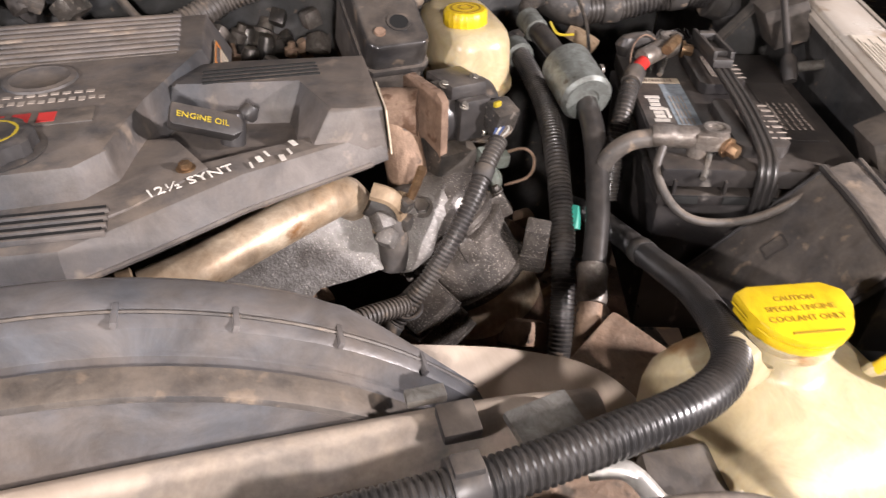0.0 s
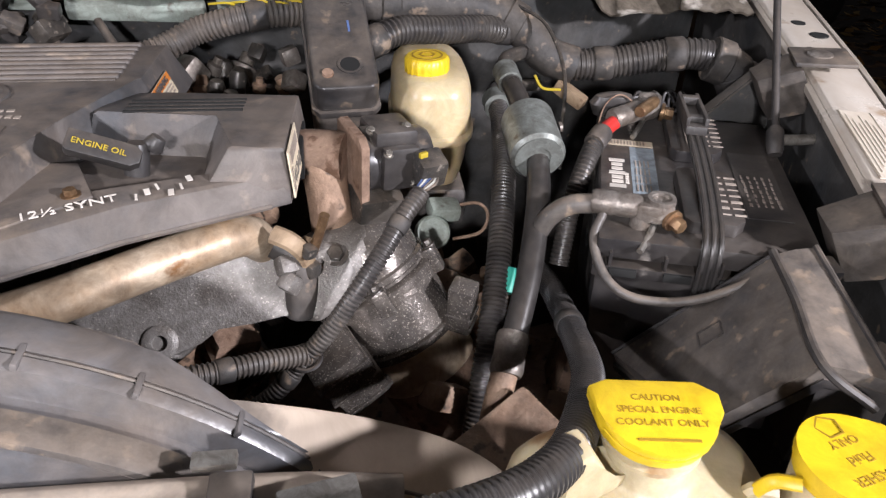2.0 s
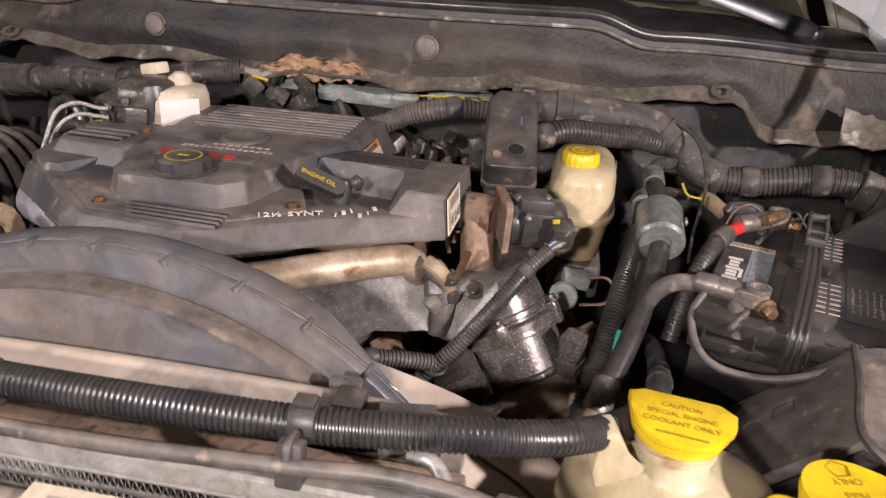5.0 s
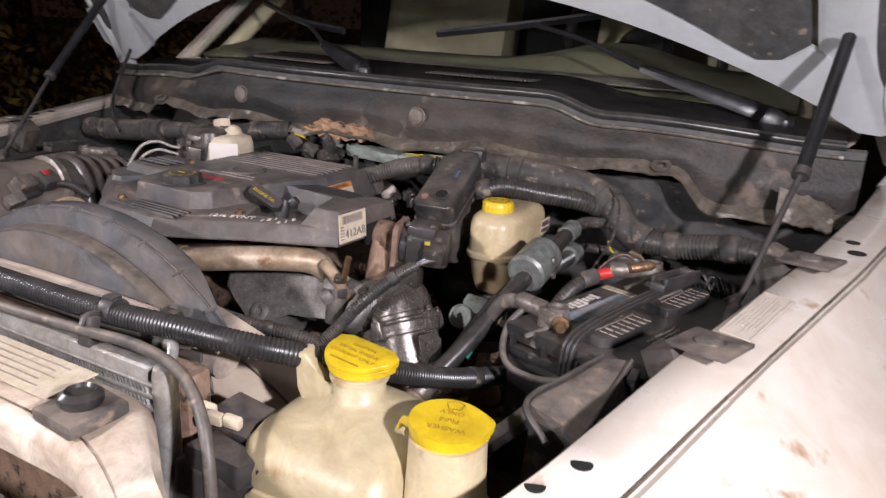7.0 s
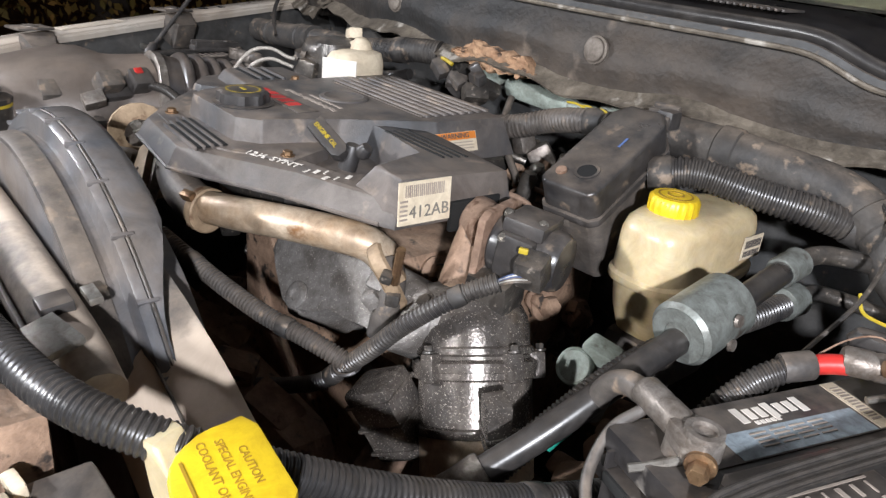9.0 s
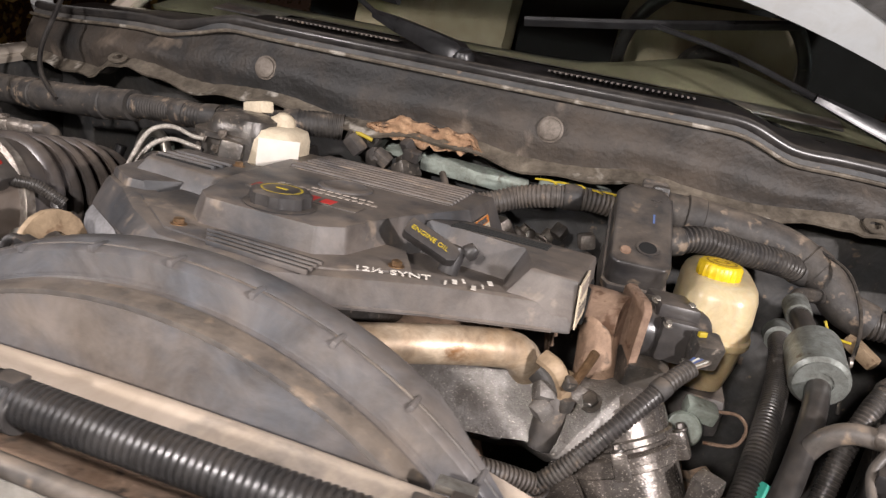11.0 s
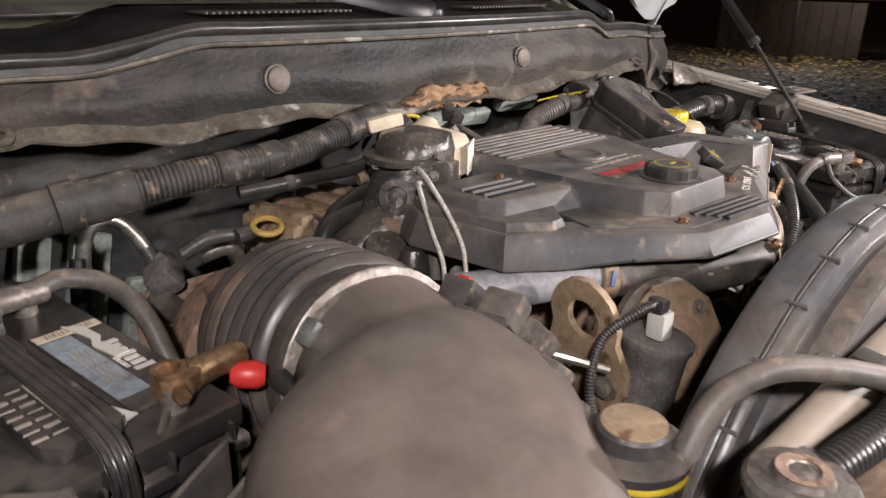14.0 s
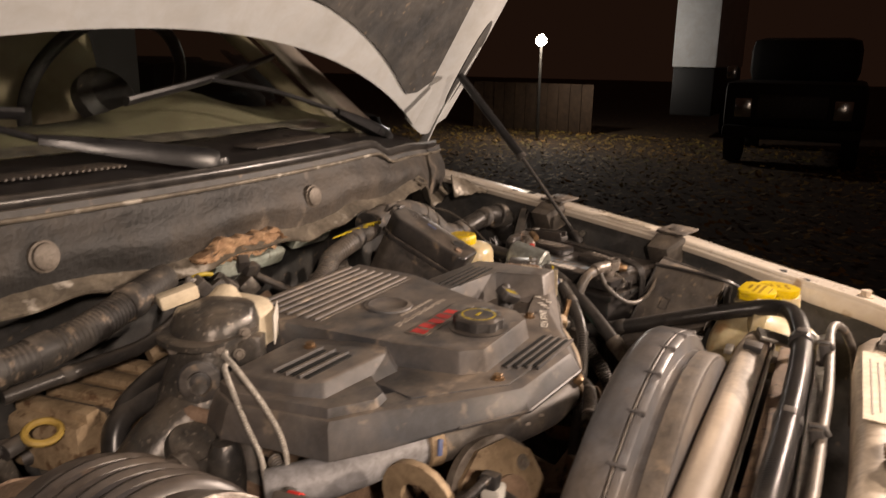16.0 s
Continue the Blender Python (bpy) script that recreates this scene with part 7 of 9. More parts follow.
def harness_driver():
    run("wiring_harness", [(0.345, 1.185, 1.290), (0.40, 1.19, 1.292), (0.47, 1.20, 1.288), (0.535, 1.215, 1.278), (0.585, 1.205, 1.255), (0.615, 1.19, 1.225), (0.65, 1.185, 1.213)], 0.024, M_TAPE, "thick taped wiring harness under the cowl", "harness", rib=None, bands=(0.22, 0.71), seg=18)
    run("wiring_harness", [(0.645, 1.186, 1.213), (0.70, 1.183, 1.216), (0.75, 1.175, 1.226), (0.80, 1.165, 1.232), (0.835, 1.16, 1.225)], 0.020, M_LOOM, "dusty corrugated wiring harness beside the battery", "harness", rib=(0.0062, 0.0018), bands=(0.22, 0.71), seg=18)
    run("wiring_harness", [(0.82, 1.162, 1.228), (0.85, 1.155, 1.215), (0.87, 1.15, 1.18)], 0.026, M_TAPE, "taped end of the harness at the fender", "harness", rib=None, bands=(0.22, 0.71), seg=16)
    run("vacuum_hose", [(0.385, 1.10, 1.268), (0.425, 1.125, 1.277), (0.475, 1.15, 1.270), (0.53, 1.18, 1.262), (0.57, 1.21, 1.25)], 0.0165, M_LOOM, "black corrugated hose behind the reservoir", "hose", rib=(0.006, 0.0019), bands=(0.06, 0.95), seg=16)
    th = thing("wire_tangle", (0.74, 1.12, 1.18), "tangle of dark wires behind the battery", "wires")
    for k in range(9):
        o = 0.006 * rnd.random()
        part("wire", tube([(0.70 + 0.01 * k, 1.12 + o, 1.165), (0.72 + 0.008 * k, 1.13 + 0.02 * rnd.random(), 1.180 + 0.015 * rnd.random()), (0.75 + 0.006 * k, 1.12 + o, 1.165)], 0.0022, 6), M_BLACK, th)
    b = prism([(0.0, -0.075), (0.118, -0.075), (0.118, 0.048), (0.096, 0.044), (0.006, -0.022), (0.0, -0.035)], -0.0025, 0.0025, 0.0015, plane_pose((0.762, 1.085, 1.185), (1, 0.12, 0), (0, 0.1, 1)))
    b = prism([(0.0, -0.012), (0.112, 0.070), (0.116, 0.064), (0.004, -0.020)], -0.016, 0.0, 0.001, plane_pose((0.762, 1.085, 1.172), (1, 0.12, 0), (0, 0.1, 1)), b)
    solid("side_brace", b, M_FIREWALL, "dark folded steel brace beside the battery", "brace")
    solid("wing_bolt", hexbolt((0.868, 0.93, 1.16), 0.011, 0.018, (-1, 0, 0)), M_LEAD, "dusty steel bolt on the inner wing", "bolt", "wing bolts")
    solid("wing_bolt", hexbolt((0.866, 0.91, 1.12), 0.010, 0.018, (-1, 0, 0)), M_LEAD, "dusty steel bolt on the inner wing", "bolt", "wing bolts")


def fuse_box():
    th = thing("fuse_box", (0.67, 0.72, 1.06), "dusty black plastic box lid with a raised strap", "box")
    ra, rb = Vector((0.707, 0.768, 1.195)), Vector((0.675, 0.640, 1.193))
    oa, ob = Vector((0.739, 0.764, 1.203)), Vector((0.731, 0.634, 1.176))
    down = Vector((-0.62, 0.20, -0.75))
    la, lb = ra + down * 0.17, rb + down * 0.095
    rows = []
    for i in range(7):
        f = i / 6
        o, r, w = oa.lerp(ob, f), ra.lerp(rb, f), la.lerp(lb, f)
        rows.append([o, o.lerp(r, 0.5) + Vector((0, 0, 0.002)), r, r.lerp(w, 0.34), r.lerp(w, 0.67), w])
    lid = part("lid", sheet(rows, (0.006, 0, -0.014)), M_BLACKDIRT, th, angle=22)
    part("rim", sheet([[p + (p - (ra + rb) / 2) * 0.02 + Vector((0.005, 0, -0.013)) for p in row] for row in rows], (0.003, 0, -0.008)), M_GREYBLACK, lid, angle=22)
    part("strap_rib", tube([ra + Vector((0, 0.002, 0.002)), ra.lerp(rb, 0.5) + Vector((0, 0, 0.003)), rb, rb + Vector((0.03, -0.025, -0.02))], 0.0036, 8), M_BLACK, lid)
    part("edge_rib", tube([oa + Vector((0, 0, 0.001)), oa.lerp(ob, 0.5) + Vector((0, 0, 0.001)), ob + Vector((0, 0, 0.001))], 0.0026, 8), M_BLACK, lid)
    part("edge_rib", tube([ra, ra.lerp(la, 0.5), la], 0.0022, 8), M_BLACK, lid)
    em = plane_pose(ra.lerp(la, 0.5).lerp(rb.lerp(lb, 0.5), 0.35), down, rb - ra)
    part("emblem", bars([(0, -0.008, 0.022, 0.0016), (0, 0.008, 0.022, 0.0016), (-0.011, 0, 0.0016, 0.016), (0.011, 0, 0.0016, 0.016)], em), M_BLACK, lid)
    body = [[p + Vector((0.004, 0, -0.020)) for p in row[:3]] for row in rows]
    part("body", sheet(body, (-0.004, 0, -0.075)), M_GREYBLACK, th, angle=22)
    for k in range(6):
        p = oa.lerp(ob, (k + 0.4) / 6)
        part("body_rib", box((0.008, 0.0055, 0.060), p + Vector((0.006, 0, -0.056)), 0.002), M_GREYBLACK, th)
    for f in (0.12, 0.78):
        part("latch", box((0.010, 0.022, 0.026), oa.lerp(ob, f) + Vector((0.008, 0, -0.014)), 0.003, pose(0, 0, 0, 8)), M_GREYBLACK, th)
    part("edge_rail", tube([oa + Vector((0.008, 0, -0.024)), ob + Vector((0.008, 0, -0.024))], 0.003, 8), M_GREYBLACK, th)


def wing_cap(name, out, at, yaw, lines, th, tilt, step):
    """A flat yellow snap lid with a shallow skirt and raised lettering."""
    q = pose(*at, tilt[0], tilt[1], yaw)
    lid = part(name, prism(out, 0.012, 0.018, 0.002, q), M_YELLOW, th, "yellow plastic snap lid")
    part("skirt", prism([(x * 0.93, y * 0.93) for x, y in out], 0.003, 0.013, 0.002, q), M_YELLOW, lid)
    part("bead", prism([(x * 0.985, y * 0.985) for x, y in out], 0.0095, 0.0118, 0.0009, q), M_YELLOW, lid)
    for k, (s, size) in enumerate(lines):
        part("lettering", text_bm(s, size, q @ Matrix.Translation((0, 0.5 * step * (len(lines) - 1) - step * k, 0.0182)), 0.0002), M_AMBERINK, lid)
    return q, lid


def washer_bottle():
    th = thing("coolant_bottle", (0.53, 0.52, 0.85), "large cream plastic coolant bottle with a yellow lid", "bottle")
    body = [bottle_ring(0.533, 0.556, 0.86, 0.060, 0.062, 0.45), bottle_ring(0.533, 0.556, 1.0, 0.074, 0.070, 0.45), bottle_ring(0.534, 0.557, 1.09, 0.083, 0.079, 0.44), bottle_ring(0.534, 0.557, 1.136, 0.083, 0.079, 0.42), bottle_ring(0.534, 0.558, 1.152, 0.080, 0.076, 0.42), bottle_ring(0.534, 0.561, 1.164, 0.073, 0.068, 0.44),
            bottle_ring(0.533, 0.568, 1.173, 0.060, 0.057, 0.50), bottle_ring(0.532, 0.574, 1.179, 0.044, 0.043, 0.70), bottle_ring(0.530, 0.578, 1.184, 0.030, 0.031, 0.95), bottle_ring(0.529, 0.578, 1.188, 0.0255, 0.0255, 1), bottle_ring(0.529, 0.578, 1.218, 0.025, 0.025, 1)]
    part("tank", loft(body), M_BOTTLE, th, angle=80)
    part("neck_ring", lathe([(0.0255, 0), (0.0285, 0.001), (0.0285, 0.004), (0.0255, 0.005)], (0.529, 0.578, 1.204), (0, 0, 1), 28), M_BOTTLE, th)
    part("front_panel", prism([(-0.046, -0.060), (-0.038, -0.066), (0.038, -0.066), (0.046, -0.060), (0.056, 0.046), (0.046, 0.056), (-0.046, 0.056), (-0.056, 0.046)], -0.004, 0.0015, 0.0035, plane_pose((0.534, 0.4785, 1.070), (1, 0, 0), (0, -0.09, 1)), segs=3), M_RESERVOIR, th, "flat raised panel moulded in the front of the tank")
    part("shoulder", loft([bottle_ring(0.590, 0.525, 0.90, 0.050, 0.046, 0.5), bottle_ring(0.590, 0.525, 1.060, 0.054, 0.050, 0.5), bottle_ring(0.589, 0.526, 1.080, 0.051, 0.047, 0.55), bottle_ring(0.587, 0.528, 1.096, 0.042, 0.040, 0.65), bottle_ring(0.584, 0.532, 1.104, 0.028, 0.027, 0.8)]), M_BOTTLE, th, angle=80)
    ear = [(0.0, 0.0), (0.030, 0.006), (0.046, 0.020), (0.040, 0.032), (0.022, 0.028), (0.016, 0.042), (0.006, 0.060), (-0.006, 0.058), (-0.006, 0.02)]
    m = plane_pose((0.476, 0.566, 1.168), (0.95, 0.25, 0.0), (0, -0.12, 1))
    part("hose_hook", prism(ear, -0.010, 0.010, 0.004, m), M_BOTTLE, th, "cream plastic hose hook")
    shape = [(-0.037, 0.017), (-0.026, 0.0225), (0.026, 0.0225), (0.038, 0.014), (0.037, 0.0)] + [(0.033 * math.cos(radians(a)), 0.030 * math.sin(radians(a))) for a in range(-15, -166, -15)] + [(-0.034, 0.0)]
    q, lid = wing_cap("lid", shape, (0.528, 0.577, 1.212), -6, (("CAUTION", 0.0062), ("SPECIAL ENGINE", 0.0064), ("COOLANT ONLY", 0.0066)), th, (4, 2), 0.0088)
    part("fine_print", bars([(0.0006, -0.0205, 0.034, 0.0016)], q @ Matrix.Translation((0, 0, 0.018))), M_AMBERINK, lid)
    th = thing("washer_bottle", (0.645, 0.55, 0.9), "cream plastic washer fluid bottle with a tethered yellow lid", "bottle")
    body = [bottle_ring(0.645, 0.525, 0.88, 0.06, 0.06), bottle_ring(0.645, 0.525, 1.05, 0.062, 0.065), bottle_ring(0.645, 0.53, 1.10, 0.055, 0.058), bottle_ring(0.644, 0.54, 1.122, 0.046, 0.046, 0.85), bottle_ring(0.643, 0.545, 1.136, 0.037, 0.037, 1), bottle_ring(0.642, 0.547, 1.160, 0.0345, 0.0345, 1), bottle_ring(0.641, 0.549, 1.194, 0.0335, 0.0335, 1)]
    part("tank", loft(body), M_BOTTLE, th, angle=80)
    shape = [((0.0345 + 0.006 * math.exp(-((a - 200) / 14) ** 2)) * math.cos(radians(a)), (0.0335 + 0.006 * math.exp(-((a - 200) / 14) ** 2)) * math.sin(radians(a))) for a in range(0, 360, 9)]
    q, lid = wing_cap("lid", shape, (0.639, 0.551, 1.189), 195, (("WASHER", 0.0085), ("Fluid", 0.0090), ("ONLY", 0.0080)), th, (-2, -3), 0.0125)
    part("emblem", ring_plate(0.0090, 0.0078, 0.0005, q @ Vector((0, -0.024, 0.018)), seg=5), M_AMBERINK, lid)
    part("tether", tube([(0.606, 0.545, 1.196), (0.594, 0.552, 1.192), (0.588, 0.556, 1.180)], 0.0042, 8, flat=0.6), M_YELLOW, th, "yellow lid tether")
    part("tether_post", tube([(0.585, 0.560, 1.165), (0.588, 0.558, 1.178), (0.600, 0.552, 1.182)], 0.005, 8), M_BOTTLE, th)


def dark_tray():
    b = box((0.16, 0.10, 0.02), (0.46, 0.66, 1.06), 0.006, pose(0, 0, 0, 12, -16, 30))
    b = box((0.12, 0.06, 0.02), (0.50, 0.70, 1.02), 0.006, pose(0, 0, 0, -10, 10, -20), bm=b)
    solid("duct_panel", b, M_BLOCK, "brown dusty panel beside the shroud", "panel")
    b = box((0.03, 0.02, 0.05), (0.49, 0.70, 1.055), 0.006, pose(0, 0, 0, 10, 20, 10))
    solid("yellow_connector", b, M_YELLOWINK, "small yellow connector low in the bay", "connector")
    th = thing("steering_gear", (0.50, 0.95, 0.90), "grimy brown castings low beside the engine", "castings")
    for k in range(26):
        s = 0.02 + 0.03 * rnd.random()
        part("casting", box((s, s * 0.7, s), (0.44 + 0.12 * rnd.random(), 0.80 + 0.30 * rnd.random(), 0.93 + 0.10 * rnd.random()), s * 0.2, pose(0, 0, 0, 90 * rnd.random(), 90 * rnd.random(), 90 * rnd.random())), M_BLOCK, th)


brake_reservoir()
ac_hoses()
battery(0.708, 0.930, -17, False, 1.188)
cables_driver()
harness_driver()
fuse_box()
washer_bottle()
dark_tray()

# ---- passenger's side of the bay ----
def air_cleaner():
    th = thing("air_cleaner", (-0.43, 0.62, 1.0), "large smooth dark plastic air cleaner lid with a duct", "air cleaner")
    rings = []
    for y, cx, cz, rx, rz, p in ((0.500, -0.436, 1.085, 0.020, 0.030, 2.0), (0.506, -0.436, 1.092, 0.040, 0.062, 2.2), (0.522, -0.436, 1.102, 0.058, 0.088, 2.4), (0.56, -0.434, 1.110, 0.074, 0.103, 2.5), (0.60, -0.4265, 1.118, 0.084, 0.109, 2.6), (0.64, -0.414, 1.127, 0.097, 0.111, 2.7), (0.68, -0.407, 1.135, 0.114, 0.112, 2.8),
                                 (0.715, -0.405, 1.141, 0.122, 0.113, 2.8), (0.748, -0.403, 1.147, 0.124, 0.112, 2.7), (0.768, -0.399, 1.153, 0.121, 0.106, 2.6), (0.781, -0.390, 1.159, 0.110, 0.097, 2.4), (0.791, -0.376, 1.164, 0.094, 0.0895, 2.2), (0.800, -0.367, 1.167, 0.087, 0.087, 2.05), (0.815, -0.360, 1.169, 0.0845, 0.086, 2.0), (0.845, -0.354, 1.172, 0.083, 0.084, 2.0)):
        rings.append(superellipse(cx, y, cz, rx, rz, 44, p))
    part("lid", loft(rings), M_AIRBOX, th, angle=80)
    part("box_base", box((0.26, 0.30, 0.30), (-0.455, 0.655, 0.93), 0.03), M_BLACK, th)
    for k in range(8):
        y = 0.590 + 0.036 * k
        part("fin", prism([(-0.004, -0.03), (0.062, -0.03), (0.062, 0.026), (-0.004, 0.004)], -0.0022, 0.0022, 0.001, plane_pose((-0.534 - 0.16 * (y - 0.65), y, 1.160), (1, 0.30, 0), (0, 0, 1))), M_BLACKDIRT, th)
    part("fin_ledge", box((0.014, 0.30, 0.034), (-0.556, 0.725, 1.152), 0.004, pose(0, 0, 0, 0, 0, 9)), M_BLACKDIRT, th)
    stud = thing("holddown_stud", (-0.606, 0.80, 1.10), "dusty threaded stud with a nut and washer", "bolt")
    part("rod", lathe([(0.0045, 0.0), (0.0045, 0.112), (0.0035, 0.114)], (-0.606, 0.80, 1.100), (0.02, 0, 1), 14), M_DULL, stud)
    part("washer", lathe([(0.019, 0.0), (0.020, 0.001), (0.020, 0.0035), (0.017, 0.005)], (-0.604, 0.80, 1.176), (0.02, 0, 1), 24), M_TAN, stud, "dusty brown washer")
    part("nut", hexbolt((-0.604, 0.80, 1.181), 0.010, 0.010, (0.02, 0, 1)), M_DULL, stud)
    part("clamp", lathe([(0.0870, -0.007), (0.0890, -0.0055), (0.0890, 0.0055), (0.0870, 0.007)], (-0.353, 0.846, 1.172), (0.10, 1, -0.18), 44), M_LEAD, th, "metal band clamp")
    part("clamp_screw", box((0.010, 0.016, 0.022), (-0.418, 0.843, 1.231), 0.004, pose(0, 0, 0, 0, 40, 0)), M_ALUPALE, th)
    prof = [(0.0855, -0.01), (0.0860, 0.022)]
    h, r = 0.022, 0.0
    for k in range(5):
        r = 0.0895 + 0.0016 * k
        prof += [(r + 0.003, h + 0.002), (r + 0.0065, h + 0.0065), (r + 0.0065, h + 0.0115), (r + 0.003, h + 0.0160), (r - 0.012, h + 0.0185), (r - 0.012, h + 0.0215)]
        h += 0.0225
    prof += [(0.097, h + 0.002), (0.0985, h + 0.006), (0.0985, h + 0.020), (0.092, h + 0.022)]
    part("bellows", lathe(prof, (-0.353, 0.852, 1.171), (0.12, 1, -0.22), 48), M_BELLOWS, th, "ribbed black rubber bellows")
    # flow sensor and relays on the duct's flank
    part("sensor_base", box((0.035, 0.05, 0.030), (-0.302, 0.778, 1.215), 0.006, pose(0, 0, 0, 0, 48, 12)), M_BLACK, th)
    part("sensor_cap", box((0.026, 0.034, 0.030), (-0.285, 0.770, 1.232), 0.005, pose(0, 0, 0, 0, 48, 12)), M_BLACKDIRT, th)
    part("plug_base", box((0.030, 0.030, 0.026), (-0.288, 0.814, 1.232), 0.005, pose(0, 0, 0, 0, 40, 10)), M_BLACK, th)
    part("plug_tail", tube([(-0.278, 0.824, 1.228), (-0.262, 0.842, 1.222), (-0.240, 0.858, 1.205)], 0.007, 10, rib=(0.003, 0.0008)), M_LOOM, th)
    part("red_clip", box((0.010, 0.012, 0.006), (-0.286, 0.812, 1.246), 0.002, pose(0, 0, 0, 0, 40, 10)), M_RED, th, "small red clip")
    part("sensor_plug", box((0.020, 0.03, 0.022), (-0.272, 0.745, 1.212), 0.004, pose(0, 0, 0, 20, 48, 10)), M_LEAD, th)
    part("relay", box((0.030, 0.026, 0.034), (-0.318, 0.700, 1.212), 0.005, pose(0, 0, 0, 0, 40, 0)), M_BLACKDIRT, th)
    part("relay_plug", box((0.020, 0.024, 0.030), (-0.302, 0.690, 1.182), 0.004, pose(0, 0, 0, 0, 40, 0)), M_LEAD, th)


def turbo_side():
    th = thing("turbocharger", (-0.26, 1.06, 1.0), "rust-brown turbocharger and exhaust castings", "turbocharger")
    part("compressor", lathe([(0.05, -0.05), (0.085, -0.03), (0.09, 0.0), (0.085, 0.03), (0.05, 0.045)], (-0.325, 1.11, 1.085), (0.2, 1, 0), 32), M_BLOCK, th)
    for k in range(44):
        s = 0.02 + 0.035 * rnd.random()
        part("lug", box((s, s, s * 0.8), (-0.36 + 0.20 * rnd.random(), 0.90 + 0.30 * rnd.random(), 0.98 + 0.12 * rnd.random()), s * 0.25, pose(0, 0, 0, 90 * rnd.random(), 90 * rnd.random(), 90 * rnd.random())), (M_RUST, M_BLOCK, M_CASTDARK)[k % 3], th)
    part("heat_pipe", tube([(-0.20, 1.02, 1.14), (-0.24, 1.06, 1.13), (-0.30, 1.10, 1.10), (-0.33, 1.16, 1.04)], 0.03, 16), M_RUST, th)
    cov = thing("rocker_box", (-0.19, 1.17, 1.15), "heat-tanned metal box with ribs at the firewall", "box")
    part("box", box((0.165, 0.095, 0.060), (-0.190, 1.175, 1.178), 0.010, pose(0, 0, 0, 0, 0, 10)), M_TAN, cov)
    for k in range(4):
        part("rib", box((0.020, 0.097, 0.020), (-0.247 + 0.038 * k, 1.166 + 0.007 * k, 1.206), 0.005, pose(0, 0, 0, 0, 0, 10)), M_TAN, cov)
    for k in range(3):
        part("rib_groove", box((0.006, 0.100, 0.018), (-0.228 + 0.038 * k, 1.168 + 0.007 * k, 1.200), 0.002, pose(0, 0, 0, 0, 0, 10)), M_CASTDARK, cov)
    gap = thing("exhaust_shield", (-0.34, 1.12, 1.0), "rusty brown heat shield and pipes below the heater hoses", "heat shield")
    part("plate", prism([(-0.11, -0.08), (0.10, -0.09), (0.12, 0.06), (0.02, 0.085), (-0.10, 0.07)], 0, 0.006, 0.002, plane_pose((-0.335, 1.13, 1.085), (0.95, -0.30, 0), (0.15, 0.55, 0.8))), M_RUST, gap)
    part("lower_pipe", tube([(-0.25, 1.05, 1.03), (-0.32, 1.07, 1.02), (-0.40, 1.09, 0.97), (-0.45, 1.10, 0.90)], 0.035, 16), M_RUST, gap)
    for k in range(9):
        s = 0.018 + 0.02 * rnd.random()
        c = (-0.40 + 0.16 * rnd.random(), 1.12 + 0.07 * rnd.random(), 1.12 + 0.06 * rnd.random())
        part("fitting", box((s, s, s), c, s * 0.25, pose(0, 0, 0, 50 * rnd.random(), 50 * rnd.random(), 90 * rnd.random())) if k % 2 else tube([c, (c[0] + 0.03, c[1] - 0.01, c[2] + 0.005), (c[0] + 0.05, c[1], c[2] - 0.03)], s * 0.45, 10), (M_CASTDARK, M_CAST, M_BLACKDIRT)[k % 3], gap)


add_part = part


